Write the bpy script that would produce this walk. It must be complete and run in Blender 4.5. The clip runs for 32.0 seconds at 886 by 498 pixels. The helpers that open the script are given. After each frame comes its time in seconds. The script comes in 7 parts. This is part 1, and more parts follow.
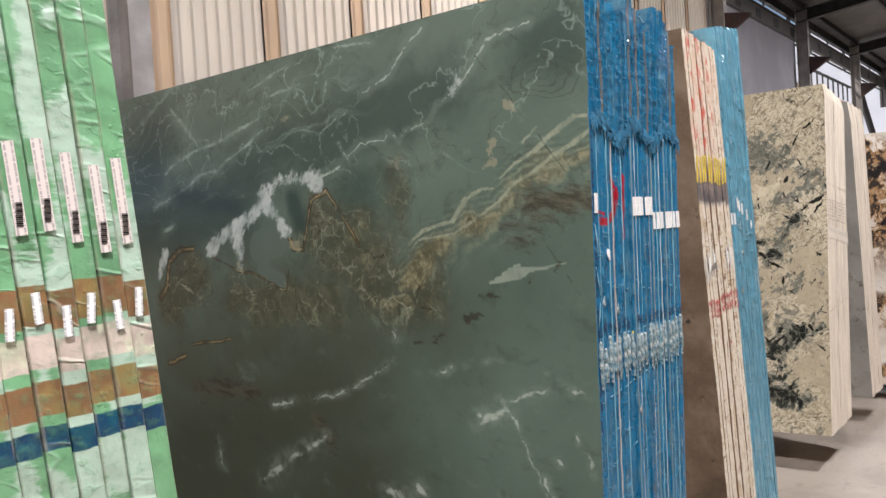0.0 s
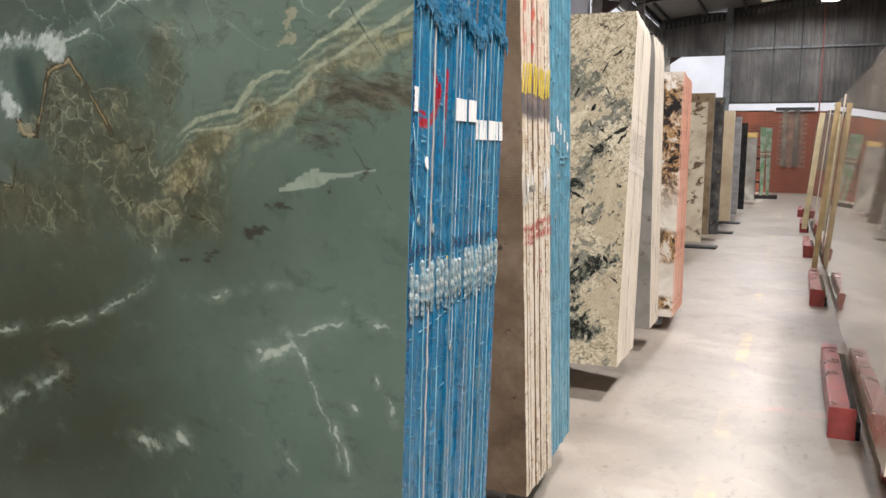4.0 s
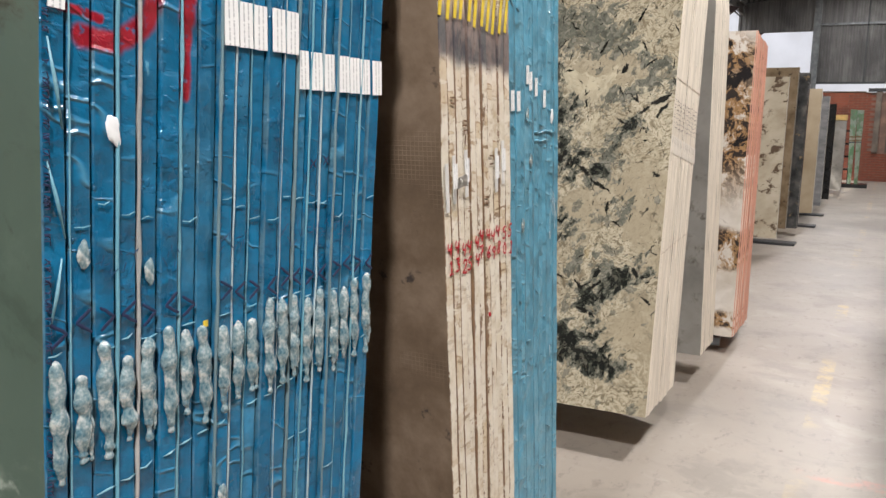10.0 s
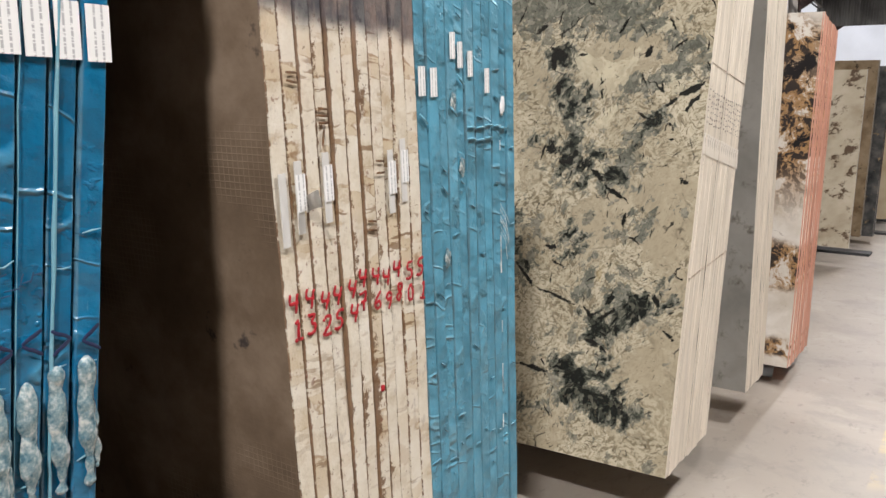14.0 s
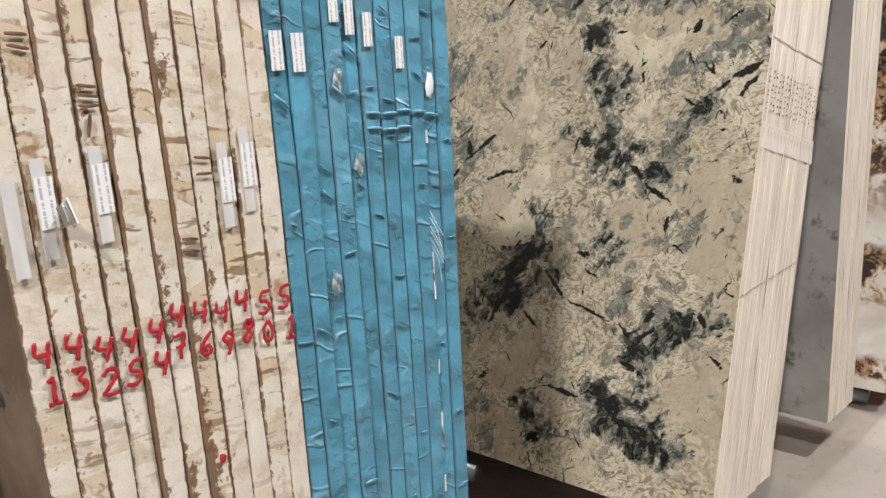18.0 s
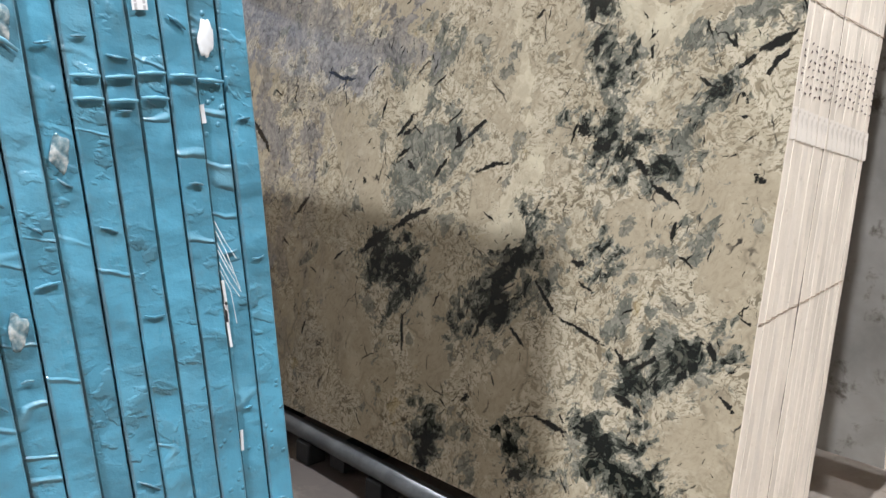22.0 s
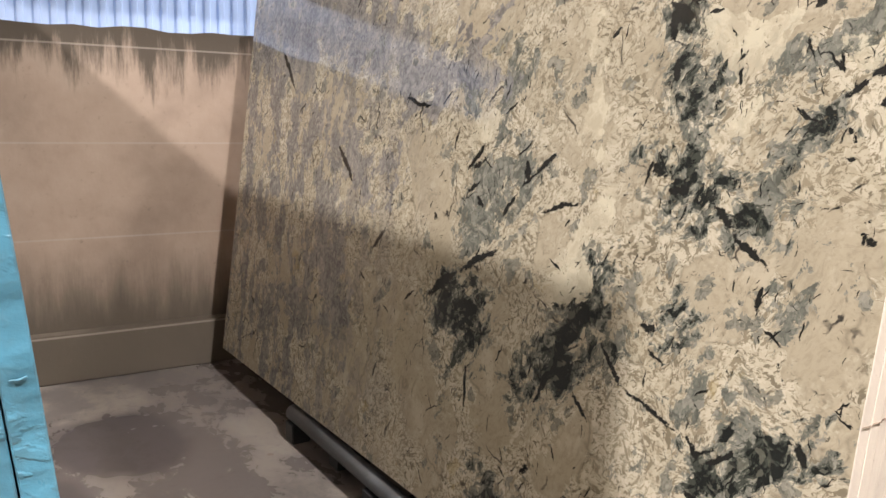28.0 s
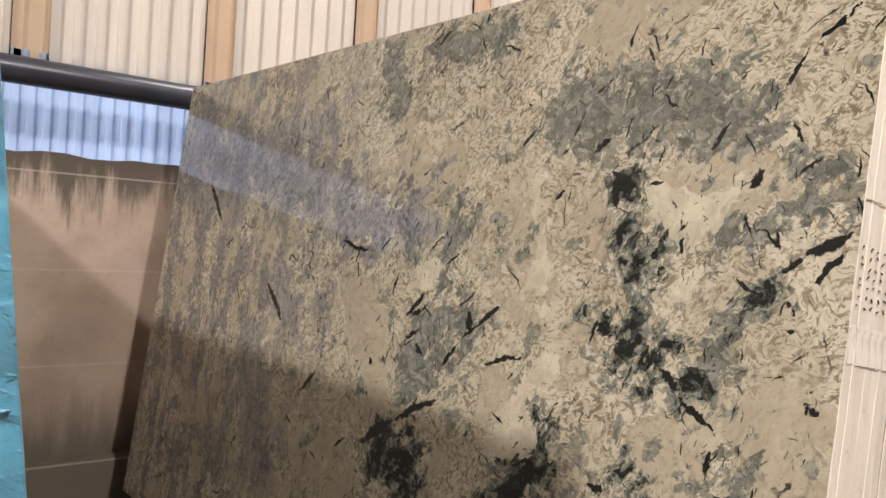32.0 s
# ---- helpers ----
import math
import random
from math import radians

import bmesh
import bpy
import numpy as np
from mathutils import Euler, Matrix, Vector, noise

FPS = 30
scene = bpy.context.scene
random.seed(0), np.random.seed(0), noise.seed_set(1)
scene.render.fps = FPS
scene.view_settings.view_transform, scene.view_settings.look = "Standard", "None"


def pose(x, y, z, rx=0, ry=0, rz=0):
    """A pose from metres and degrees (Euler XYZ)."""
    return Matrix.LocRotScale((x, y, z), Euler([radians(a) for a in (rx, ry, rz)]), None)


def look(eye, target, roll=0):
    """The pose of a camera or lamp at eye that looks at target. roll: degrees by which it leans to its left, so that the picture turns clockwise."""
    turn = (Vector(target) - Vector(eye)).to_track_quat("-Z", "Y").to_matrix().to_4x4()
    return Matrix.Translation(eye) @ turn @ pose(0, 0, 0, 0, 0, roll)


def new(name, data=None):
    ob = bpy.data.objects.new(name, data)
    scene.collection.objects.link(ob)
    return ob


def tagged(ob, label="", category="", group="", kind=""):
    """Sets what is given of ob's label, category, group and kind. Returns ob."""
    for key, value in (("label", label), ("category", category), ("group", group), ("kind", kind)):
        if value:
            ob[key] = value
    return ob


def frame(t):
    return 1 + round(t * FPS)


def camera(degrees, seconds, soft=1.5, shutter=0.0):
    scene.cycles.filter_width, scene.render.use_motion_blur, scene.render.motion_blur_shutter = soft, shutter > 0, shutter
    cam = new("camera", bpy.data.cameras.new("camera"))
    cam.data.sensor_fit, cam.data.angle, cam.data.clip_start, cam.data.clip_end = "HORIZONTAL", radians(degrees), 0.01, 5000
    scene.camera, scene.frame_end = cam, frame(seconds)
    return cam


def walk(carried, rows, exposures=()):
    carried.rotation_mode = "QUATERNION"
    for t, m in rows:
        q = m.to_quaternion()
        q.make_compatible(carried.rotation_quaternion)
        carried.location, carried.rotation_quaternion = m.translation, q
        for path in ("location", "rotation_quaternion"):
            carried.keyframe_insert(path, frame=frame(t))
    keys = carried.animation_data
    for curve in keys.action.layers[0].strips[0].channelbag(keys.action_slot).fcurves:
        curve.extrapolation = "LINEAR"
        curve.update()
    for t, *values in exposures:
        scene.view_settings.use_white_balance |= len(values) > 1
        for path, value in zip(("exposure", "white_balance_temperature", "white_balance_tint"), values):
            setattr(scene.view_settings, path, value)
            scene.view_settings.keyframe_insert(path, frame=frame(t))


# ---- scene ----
cam = camera(57.4, 32.0)
METRES, EYE, TILT, LEAN, TURN = 3.8, 1.42, -1.16, 3.58, 38.0
ROWS = [
    (0.0, 0.0, 0.0, 0.0, 0.0, 0.0, -0.0),
    (0.5, -0.0034, 0.0062, -0.0023, -1.27, -1.31, -0.74),
    (1.0, -0.0051, 0.0163, -0.0045, -2.94, -2.71, -1.17),
    (1.5, -0.0072, 0.0303, -0.0056, -5.6, -3.09, -1.57),
    (2.0, -0.0115, 0.0534, -0.007, -8.75, -2.84, -2.29),
    (2.5, -0.0186, 0.066, -0.0094, -11.7, -3.01, -2.7),
    (3.0, -0.0177, 0.0809, -0.0102, -14.27, -3.58, -3.33),
    (3.5, -0.0078, 0.0958, -0.0115, -15.1, -4.39, -3.93),
    (5.5, 0.0572, 0.1683, -0.01, -12.6, -6.01, -3.31),
    (6.0, 0.0669, 0.1966, -0.0087, -13.36, -6.23, -3.81),
    (6.5, 0.0751, 0.2198, -0.0082, -13.91, -6.01, -3.9),
    (7.0, 0.0834, 0.2381, -0.0095, -14.8, -6.04, -3.71),
    (7.5, 0.0993, 0.256, -0.0102, -14.03, -6.16, -4.46),
    (8.0, 0.1231, 0.2761, -0.0081, -11.14, -6.36, -5.37),
    (8.5, 0.1434, 0.2917, -0.0061, -8.58, -6.72, -5.35),
    (9.0, 0.1551, 0.3113, -0.0064, -7.93, -6.95, -4.91),
    (9.5, 0.1661, 0.3355, -0.0041, -8.69, -6.84, -4.56),
    (10.0, 0.1762, 0.3578, -0.0031, -9.57, -6.72, -4.59),
    (10.5, 0.1827, 0.3733, -0.0037, -9.99, -6.94, -4.49),
    (11.0, 0.193, 0.3866, -0.0032, -10.13, -6.89, -4.11),
    (11.5, 0.2125, 0.4059, -0.0015, -8.99, -6.88, -5.0),
    (12.0, 0.2322, 0.423, 0.0013, -6.98, -7.31, -6.41),
    (12.5, 0.2504, 0.4325, 0.0025, -4.94, -7.55, -6.36),
    (13.0, 0.2595, 0.443, 0.0035, -3.81, -7.52, -5.56),
    (13.5, 0.2665, 0.4637, 0.004, -4.32, -7.37, -5.12),
    (14.0, 0.2743, 0.4887, 0.006, -4.87, -7.34, -5.05),
    (14.5, 0.2793, 0.5096, 0.0064, -4.94, -6.86, -4.64),
    (16.5, 0.3157, 0.5497, 0.0075, -2.25, -7.27, -4.27),
    (17.0, 0.3302, 0.5573, 0.0098, -0.4, -7.86, -4.72),
    (17.5, 0.3454, 0.564, 0.0112, 1.33, -8.25, -5.16),
    (18.0, 0.3537, 0.5723, 0.011, 2.51, -8.36, -4.69),
    (18.5, 0.3614, 0.5862, 0.0101, 3.05, -8.37, -4.44),
    (19.0, 0.3728, 0.6034, 0.0122, 3.39, -8.31, -4.94),
    (19.5, 0.3788, 0.6158, 0.0129, 3.77, -8.61, -5.22),
    (20.0, 0.3837, 0.6272, 0.013, 4.03, -9.33, -4.86),
    (20.5, 0.3916, 0.6375, 0.0135, 4.25, -9.76, -4.5),
    (21.0, 0.3987, 0.6479, 0.0145, 4.32, -9.53, -4.37),
    (21.5, 0.4108, 0.6619, 0.0149, 5.51, -9.28, -5.05),
    (22.0, 0.424, 0.6776, 0.0146, 8.05, -9.68, -5.4),
    (22.5, 0.4364, 0.6916, 0.0151, 10.91, -10.53, -5.17),
    (23.0, 0.4478, 0.699, 0.0162, 13.78, -10.85, -4.8),
    (23.5, 0.4538, 0.7057, 0.0179, 15.1, -10.54, -3.81),
    (24.0, 0.4573, 0.7165, 0.0187, 15.42, -10.22, -3.65),
    (24.5, 0.4593, 0.7323, 0.02, 15.51, -10.24, -4.67),
    (25.0, 0.4624, 0.7459, 0.0218, 15.78, -10.51, -5.46),
    (25.5, 0.4648, 0.7487, 0.0241, 16.41, -10.22, -5.47),
    (27.5, 0.4809, 0.7637, 0.0315, 19.89, -10.33, -5.82),
    (28.0, 0.4794, 0.7644, 0.0335, 19.64, -9.79, -5.26),
    (28.5, 0.4714, 0.764, 0.0355, 18.91, -8.9, -4.66),
    (29.0, 0.4617, 0.7628, 0.036, 17.94, -8.07, -4.44),
    (29.5, 0.459, 0.759, 0.0381, 16.72, -7.14, -4.33),
    (30.0, 0.4566, 0.7571, 0.0411, 15.58, -5.74, -4.35),
    (30.5, 0.4561, 0.7567, 0.044, 15.14, -4.39, -4.32),
    (31.0, 0.4548, 0.7567, 0.0463, 14.72, -3.08, -4.95),
    (31.5, 0.4521, 0.756, 0.0481, 13.98, -1.71, -6.32),
    (32.0, 0.4501, 0.7567, 0.049, 12.83, -0.36, -7.34),
]
# seconds, stops, kelvin, tint
EXPOSURES = [(0, 0.50, 6450, 14), (3, 0.68, 6500, 11), (8, 0.56, 6500, 11), (12, 0.42, 6500, 10), (17, 0.5, 6400, 11), (20, 0.52, 6200, 11), (23, 0.78, 6000, 10), (25.5, 0.9, 6250, 13), (28, 0.94, 6600, 14), (30, 0.9, 6650, 14), (32, 0.58, 6700, 14)]
walk(cam, [(t, pose(0, 0, EYE, TILT, LEAN, TURN) @ pose(METRES * x, METRES * y, METRES * z, 90 + pitch, roll, yaw)) for t, x, y, z, yaw, pitch, roll in ROWS], EXPOSURES)

# ---- world, sun and exposure ----
sky_world = bpy.data.worlds.new("sky")
scene.world = sky_world
sky_world.use_nodes = True
_wn = sky_world.node_tree
_sky = _wn.nodes.new("ShaderNodeTexSky")
_sky.sky_type, _sky.sun_disc = "NISHITA", False
_sky.sun_elevation, _sky.sun_rotation = radians(46), radians(232)
_wn.links.new(_sky.outputs[0], _wn.nodes["Background"].inputs[0])
_wn.nodes["Background"].inputs[1].default_value = 0.08
sun = new("sun", bpy.data.lights.new("sun", "SUN"))
sun.data.energy, sun.data.angle, sun.data.color = 3.3, radians(0.6), (1.0, 0.95, 0.88)
sun.matrix_world = look((-18, -14, 24), (0, 0, 0))

LAMP_POWER = 320.0
LAMP_COLOR = (1.0, 0.985, 0.99)


# ---- node helper ----
def stroke_group(name, taper):
    """A node group: the distance of P from one straight stroke, or Best if that is less."""
    t = bpy.data.node_groups.new(name, "ShaderNodeTree")
    for q, kind in (("P", "Vector"), ("From", "Vector"), ("Way", "Vector"), ("Measure", "Vector"), ("Scale", "Float"), ("Width", "Float"), ("Taper", "Float"), ("Best", "Float")):
        t.interface.new_socket(q, in_out="INPUT", socket_type="NodeSocket" + kind)
    t.interface.new_socket("Best", in_out="OUTPUT", socket_type="NodeSocketFloat")
    gi, go = t.nodes.new("NodeGroupInput"), t.nodes.new("NodeGroupOutput")
    i = gi.outputs

    def put(kind, op, out, *ins):
        n = t.nodes.new(kind)
        n.operation = op
        for k, v in enumerate(ins):
            if isinstance(v, bpy.types.NodeSocket):
                t.links.new(v, n.inputs[k])
            elif v is not None:
                n.inputs[k].default_value = v
        return n.outputs[out]

    pa = put("ShaderNodeVectorMath", "SUBTRACT", 0, i["P"], i["From"])
    s = put("ShaderNodeMath", "MINIMUM", 0, put("ShaderNodeMath", "MAXIMUM", 0, put("ShaderNodeVectorMath", "DOT_PRODUCT", 1, pa, i["Measure"]), 0.0), 1.0)
    along = put("ShaderNodeVectorMath", "SCALE", 0, i["Way"])
    t.links.new(s, along.node.inputs["Scale"])
    q = put("ShaderNodeMath", "MULTIPLY_ADD", 0, put("ShaderNodeVectorMath", "DISTANCE", 1, pa, along), i["Scale"], i["Width"])
    if taper:
        e = put("ShaderNodeMath", "SUBTRACT", 0, s, 0.45)
        q = put("ShaderNodeMath", "MULTIPLY_ADD", 0, put("ShaderNodeMath", "MULTIPLY", 0, e, e), i["Taper"], q)
    t.links.new(put("ShaderNodeMath", "MINIMUM", 0, i["Best"], q), go.inputs[0])
    return t


STROKE, TAPERED = stroke_group("stroke", False), stroke_group("tapered_stroke", True)


class Nodes:
    def __init__(self, name, rough=0.5, metal=0.0, spec=0.5):
        self.m = bpy.data.materials.new(name)
        self.m.use_nodes = True
        self.t = self.m.node_tree
        self.b = self.t.nodes["Principled BSDF"]
        self.set("Roughness", rough), self.set("Metallic", metal), self.set("Specular IOR Level", spec)

    def put(self, socket, v):
        if isinstance(v, bpy.types.NodeSocket):
            self.t.links.new(v, socket)
        elif isinstance(v, (tuple, list)) and len(v) == 3 and len(socket.default_value) == 4:
            socket.default_value = (*v, 1)
        else:
            socket.default_value = v

    def set(self, name, v):
        self.put(self.b.inputs[name], v)
        return self

    def node(self, kind, out=0, props=(), **ins):
        n = self.t.nodes.new(kind)
        props = dict(props)
        if "operation" in props:
            n.operation = props["operation"]
        if "use_clamp" in props:
            n.use_clamp = props["use_clamp"]
        if "feature" in props:
            n.feature = props["feature"]
        for k, v in ins.items():
            self.put(n.inputs[int(k[1:])] if k[0] == "i" and k[1:].isdigit() else n.inputs[k], v)
        return n.outputs[out]

    def obj(self):
        return self.node("ShaderNodeTexCoord", 3)

    def rand(self):
        return self.node("ShaderNodeObjectInfo", 5)

    def vm(self, op, a, b=(0, 0, 0), out=0):
        return self.node("ShaderNodeVectorMath", out, {"operation": op}, i0=a, i1=b)

    def math(self, op, a, b=0.0, clamp=False):
        return self.node("ShaderNodeMath", 0, {"operation": op, "use_clamp": clamp}, i0=a, i1=b)

    def noise(self, vec, scale, detail=4.0, rough=0.55, dist=0.0, out=0):
        return self.node("ShaderNodeTexNoise", out, {}, Vector=vec, Scale=scale, Detail=detail, Roughness=rough, Distortion=dist)

    def voro(self, vec, scale, feature="F1", rnd=1.0, out=0):
        return self.node("ShaderNodeTexVoronoi", out, {"feature": feature}, Vector=vec, Scale=scale, Randomness=rnd)

    def stretch(self, vec, scale=(1, 1, 1), rot=(0, 0, 0), loc=(0, 0, 0)):
        n = self.t.nodes.new("ShaderNodeMapping")
        self.put(n.inputs[0], vec)
        n.inputs[1].default_value, n.inputs[2].default_value = loc, [radians(a) for a in rot]
        return n.outputs[0] if scale == (1, 1, 1) else self.vm("MULTIPLY", n.outputs[0], scale)

    def range(self, v, a, b, c=0.0, d=1.0):
        n = self.t.nodes.new("ShaderNodeMapRange")
        n.interpolation_type = "SMOOTHSTEP"
        for i, q in enumerate((v, a, b, c, d)):
            self.put(n.inputs[i], q)
        return n.outputs[0]

    def mix(self, f, a, b, blend="MIX"):
        n = self.t.nodes.new("ShaderNodeMix")
        n.data_type, n.blend_type = "RGBA", blend
        for i, q in ((0, f), (6, a), (7, b)):
            self.put(n.inputs[i], q)
        return n.outputs[2]

    def ramp(self, f, stops):
        n = self.t.nodes.new("ShaderNodeValToRGB")
        e = n.color_ramp.elements
        while len(e) < len(stops):
            e.new(0.5)
        for s, (p, c) in zip(e, stops):
            s.position, s.color = p, (*c, 1)
        self.put(n.inputs[0], f)
        return n.outputs[0]

    def sep(self, vec, i):
        return self.node("ShaderNodeSeparateXYZ", i, {}, i0=vec)

    def warp(self, vec, scale, amount, detail=3.0):
        c = self.vm("SUBTRACT", self.noise(vec, scale, detail, out=1), (0.5, 0.5, 0.5))
        return self.vm("ADD", vec, self.node("ShaderNodeVectorMath", 0, {"operation": "SCALE"}, i0=c, Scale=amount))

    def blob(self, p, u, v, ru, rv, soft=0.5):
        q = self.vm("MULTIPLY", self.vm("SUBTRACT", p, (u, 0, v)), (1 / ru, 0, 1 / rv))
        return self.range(self.vm("LENGTH", q, out=1), 1 + soft, 1 - soft)

    def line(self, p, a, b, w, soft=0.4):
        a, b = Vector((a[0], 0, a[1])), Vector((b[0], 0, b[1]))
        d = b - a
        pa = self.vm("SUBTRACT", self.vm("MULTIPLY", p, (1, 0, 1)), tuple(a))
        s = self.math("MINIMUM", self.math("MAXIMUM", self.vm("DOT_PRODUCT", pa, tuple(d / d.dot(d)), out=1), 0.0), 1.0)
        near = self.node("ShaderNodeVectorMath", 0, {"operation": "SCALE"}, i0=tuple(d), Scale=s)
        return self.range(self.vm("LENGTH", self.vm("SUBTRACT", pa, near), out=1), w * (1 + soft), w * (1 - soft))

    def strokes(self, p, rows, scaled=False, taper=0.0):
        """How far p lies from the nearest of some thick strokes (u, v, u, v, half width): metres outside its rim, or scaled by its width."""
        best = 9.0
        for x0, z0, x1, z1, w in rows:
            d = Vector((x1 - x0, 0, z1 - z0))
            n = self.t.nodes.new("ShaderNodeGroup")
            n.node_tree = TAPERED if taper else STROKE
            n.inputs["From"].default_value, n.inputs["Way"].default_value, n.inputs["Measure"].default_value = (x0, 0, z0), d, d / d.dot(d)
            n.inputs["Scale"].default_value, n.inputs["Width"].default_value = (1 / w, 0.0) if scaled else (1.0, -w)
            if taper:
                n.inputs["Taper"].default_value = taper
            self.put(n.inputs["P"], p), self.put(n.inputs["Best"], best)
            best = n.outputs[0]
        return best

    def blocky(self, p, at, scale, amount=0.7):
        """p drawn towards the middles of crooked cells, for angular rims."""
        c = self.voro(at, scale, out=2)
        off = self.vm("SUBTRACT", c, self.vm("MULTIPLY", at, (1, 0, 1)))
        off = self.vm("MULTIPLY", off, (amount, 0, amount))
        return self.vm("ADD", p, off)

    def most(self, masks):
        m = masks[0]
        for q in masks[1:]:
            m = self.math("MAXIMUM", m, q)
        return m

    def bump(self, height, strength=0.3, dist=0.01):
        self.put(self.b.inputs["Normal"], self.node("ShaderNodeBump", 0, {}, Strength=strength, Distance=dist, Height=height))
        return self

    def color(self, c):
        self.set("Base Color", c)
        return self.m


def tint(c, f):
    return tuple(min(1.0, q * f) for q in c)


def simple(name, c, rough=0.5, metal=0.0, scale=6.0, vary=0.25, bump=0.1, fine=60.0):
    """A plain surface with stains at two scales."""
    g = Nodes(name, rough, metal)
    p = g.obj()
    n = g.noise(p, scale, 5)
    f = g.noise(p, fine, 3)
    col = g.mix(g.range(n, 0.35, 0.7), tint(c, 1 - vary), tint(c, 1 + vary * 0.6))
    col = g.mix(g.math("MULTIPLY", g.range(f, 0.5, 0.75), 0.35), col, tint(c, 1 - 1.4 * vary))
    g.set("Roughness", g.range(n, 0.3, 0.7, rough * 0.8, min(1, rough * 1.2)))
    g.bump(f, bump, 0.004)
    return g.color(col)


# ---- materials ----
def mat_marble():
    """Cream brecciated granite with torn grey-green clouds, black hearts and needles; u runs along the slab from its end, v is height."""
    g = Nodes("cream_marble", 0.1)
    p = g.vm("MULTIPLY", g.obj(), (1, 0, 1))
    w = g.warp(p, 2.4, 0.14, 4)
    wv = g.warp(g.warp(p, 5.0, 0.11, 4), 24, 0.032, 5)
    near = g.warp(g.warp(p, 5.0, 0.05, 4), 30, 0.022, 4)
    cell = g.voro(wv, 5.0, out=1)
    cr, cg, cb = g.sep(cell, 0), g.sep(cell, 1), g.sep(cell, 2)
    small = g.sep(g.voro(g.warp(wv, 14, 0.04), 17, out=1), 0)
    tiny = g.sep(g.voro(g.warp(wv, 40, 0.012), 70, out=1), 0)
    fine = g.noise(wv, 52, 7, 0.72)
    near = g.blocky(g.blocky(near, wv, 26, 0.75), g.warp(wv, 20, 0.02), 75, 0.7)
    torn = g.noise(g.stretch(wv, (1, 1, 1.9), (0, 42, 0)), 6.0, 9, 0.62)
    rag = g.noise(w, 10.0, 9, 0.64)
    tear = g.math("SUBTRACT", g.math("ADD", torn, rag), 1.0)
    # smooth greige crystals beside pale crackled ones
    crystals = ((-1.04, 0.66, -0.99, 0.53, 0.093), (-1.55, 0.67, -1.38, 0.48, 0.12), (-0.1, 1.12, -0.1, 0.97, 0.082), (-0.14, 0.53, -0.05, 0.61, 0.068), (-0.69, 0.58, -0.72, 0.47, 0.068), (-1.42, 1.17, -1.36, 1.01, 0.048), (-0.41, 1.53, -0.33, 1.54, 0.058),
                (-0.62, 1.54, -0.56, 1.46, 0.042), (-0.69, 1.99, -0.62, 1.96, 0.059), (-2.12, 1.39, -2.16, 1.37, 0.1), (-1.47, 1.13, -1.37, 0.95, 0.068), (-2.3, 0.6, -1.8, 0.45, 0.1), (-0.09, 1.12, -0.06, 1.03, 0.072))
    plain = g.range(g.math("ADD", g.strokes(near, crystals), g.math("MULTIPLY", tear, 0.22)), 0.02, -0.02)
    smooth = g.mix(g.noise(wv, 4.5, 8, 0.68), (0.38, 0.322, 0.222), (0.50, 0.43, 0.305))
    crack = g.mix(g.math("ADD", g.math("MULTIPLY", tiny, 0.5), g.math("MULTIPLY", cg, 0.5)), (0.42, 0.36, 0.25), (0.64, 0.575, 0.435))
    grain = g.most([g.range(g.noise(g.stretch(wv, (1, 1, 2.6), (0, a, 0)), sc, 4, 0.62), lo, lo + 0.05) for a, sc, lo in ((58, 34, 0.55), (-35, 27, 0.57), (15, 60, 0.55))])
    crack = g.mix(g.math("MULTIPLY", grain, 0.85), crack, g.mix(small, (0.13, 0.105, 0.065), (0.30, 0.25, 0.165)))
    much = g.range(g.math("ADD", g.math("MULTIPLY", cb, 0.45), g.math("ADD", g.math("MULTIPLY", small, 0.12), g.noise(wv, 2.6, 7, 0.66))), 0.58, 0.74)
    smooth = g.mix(g.range(g.noise(g.stretch(wv, (1, 1, 2.0), (0, 50, 0)), 42, 7, 0.74), 0.44, 0.66, 0.0, 0.45), smooth, (0.25, 0.21, 0.145))
    smooth = g.mix(g.range(g.noise(w, 9, 8, 0.7), 0.52, 0.62, 0.0, 0.5), smooth, (0.56, 0.49, 0.36))
    cream = g.mix(g.math("MULTIPLY", much, g.math("SUBTRACT", 1.0, plain)), smooth, crack)
    cream = g.mix(g.math("MULTIPLY", g.range(fine, 0.55, 0.66), g.math("SUBTRACT", 0.42, g.math("MULTIPLY", plain, 0.34))), cream, (0.20, 0.165, 0.11))
    edge = g.range(g.voro(wv, 5.0, "DISTANCE_TO_EDGE"), 0.035, 0.0)
    cream = g.mix(g.math("MULTIPLY", edge, g.range(g.noise(w, 7, 3), 0.47, 0.6, 0.0, 0.5)), cream, (0.16, 0.135, 0.09))
    thread = g.range(g.voro(g.warp(p, 7, 0.12, 5), 4.3, "DISTANCE_TO_EDGE"), 0.016, 0.004)
    cream = g.mix(g.math("MULTIPLY", thread, g.range(g.noise(w, 5.5, 4, 0.6), 0.54, 0.61)), cream, (0.045, 0.04, 0.032))
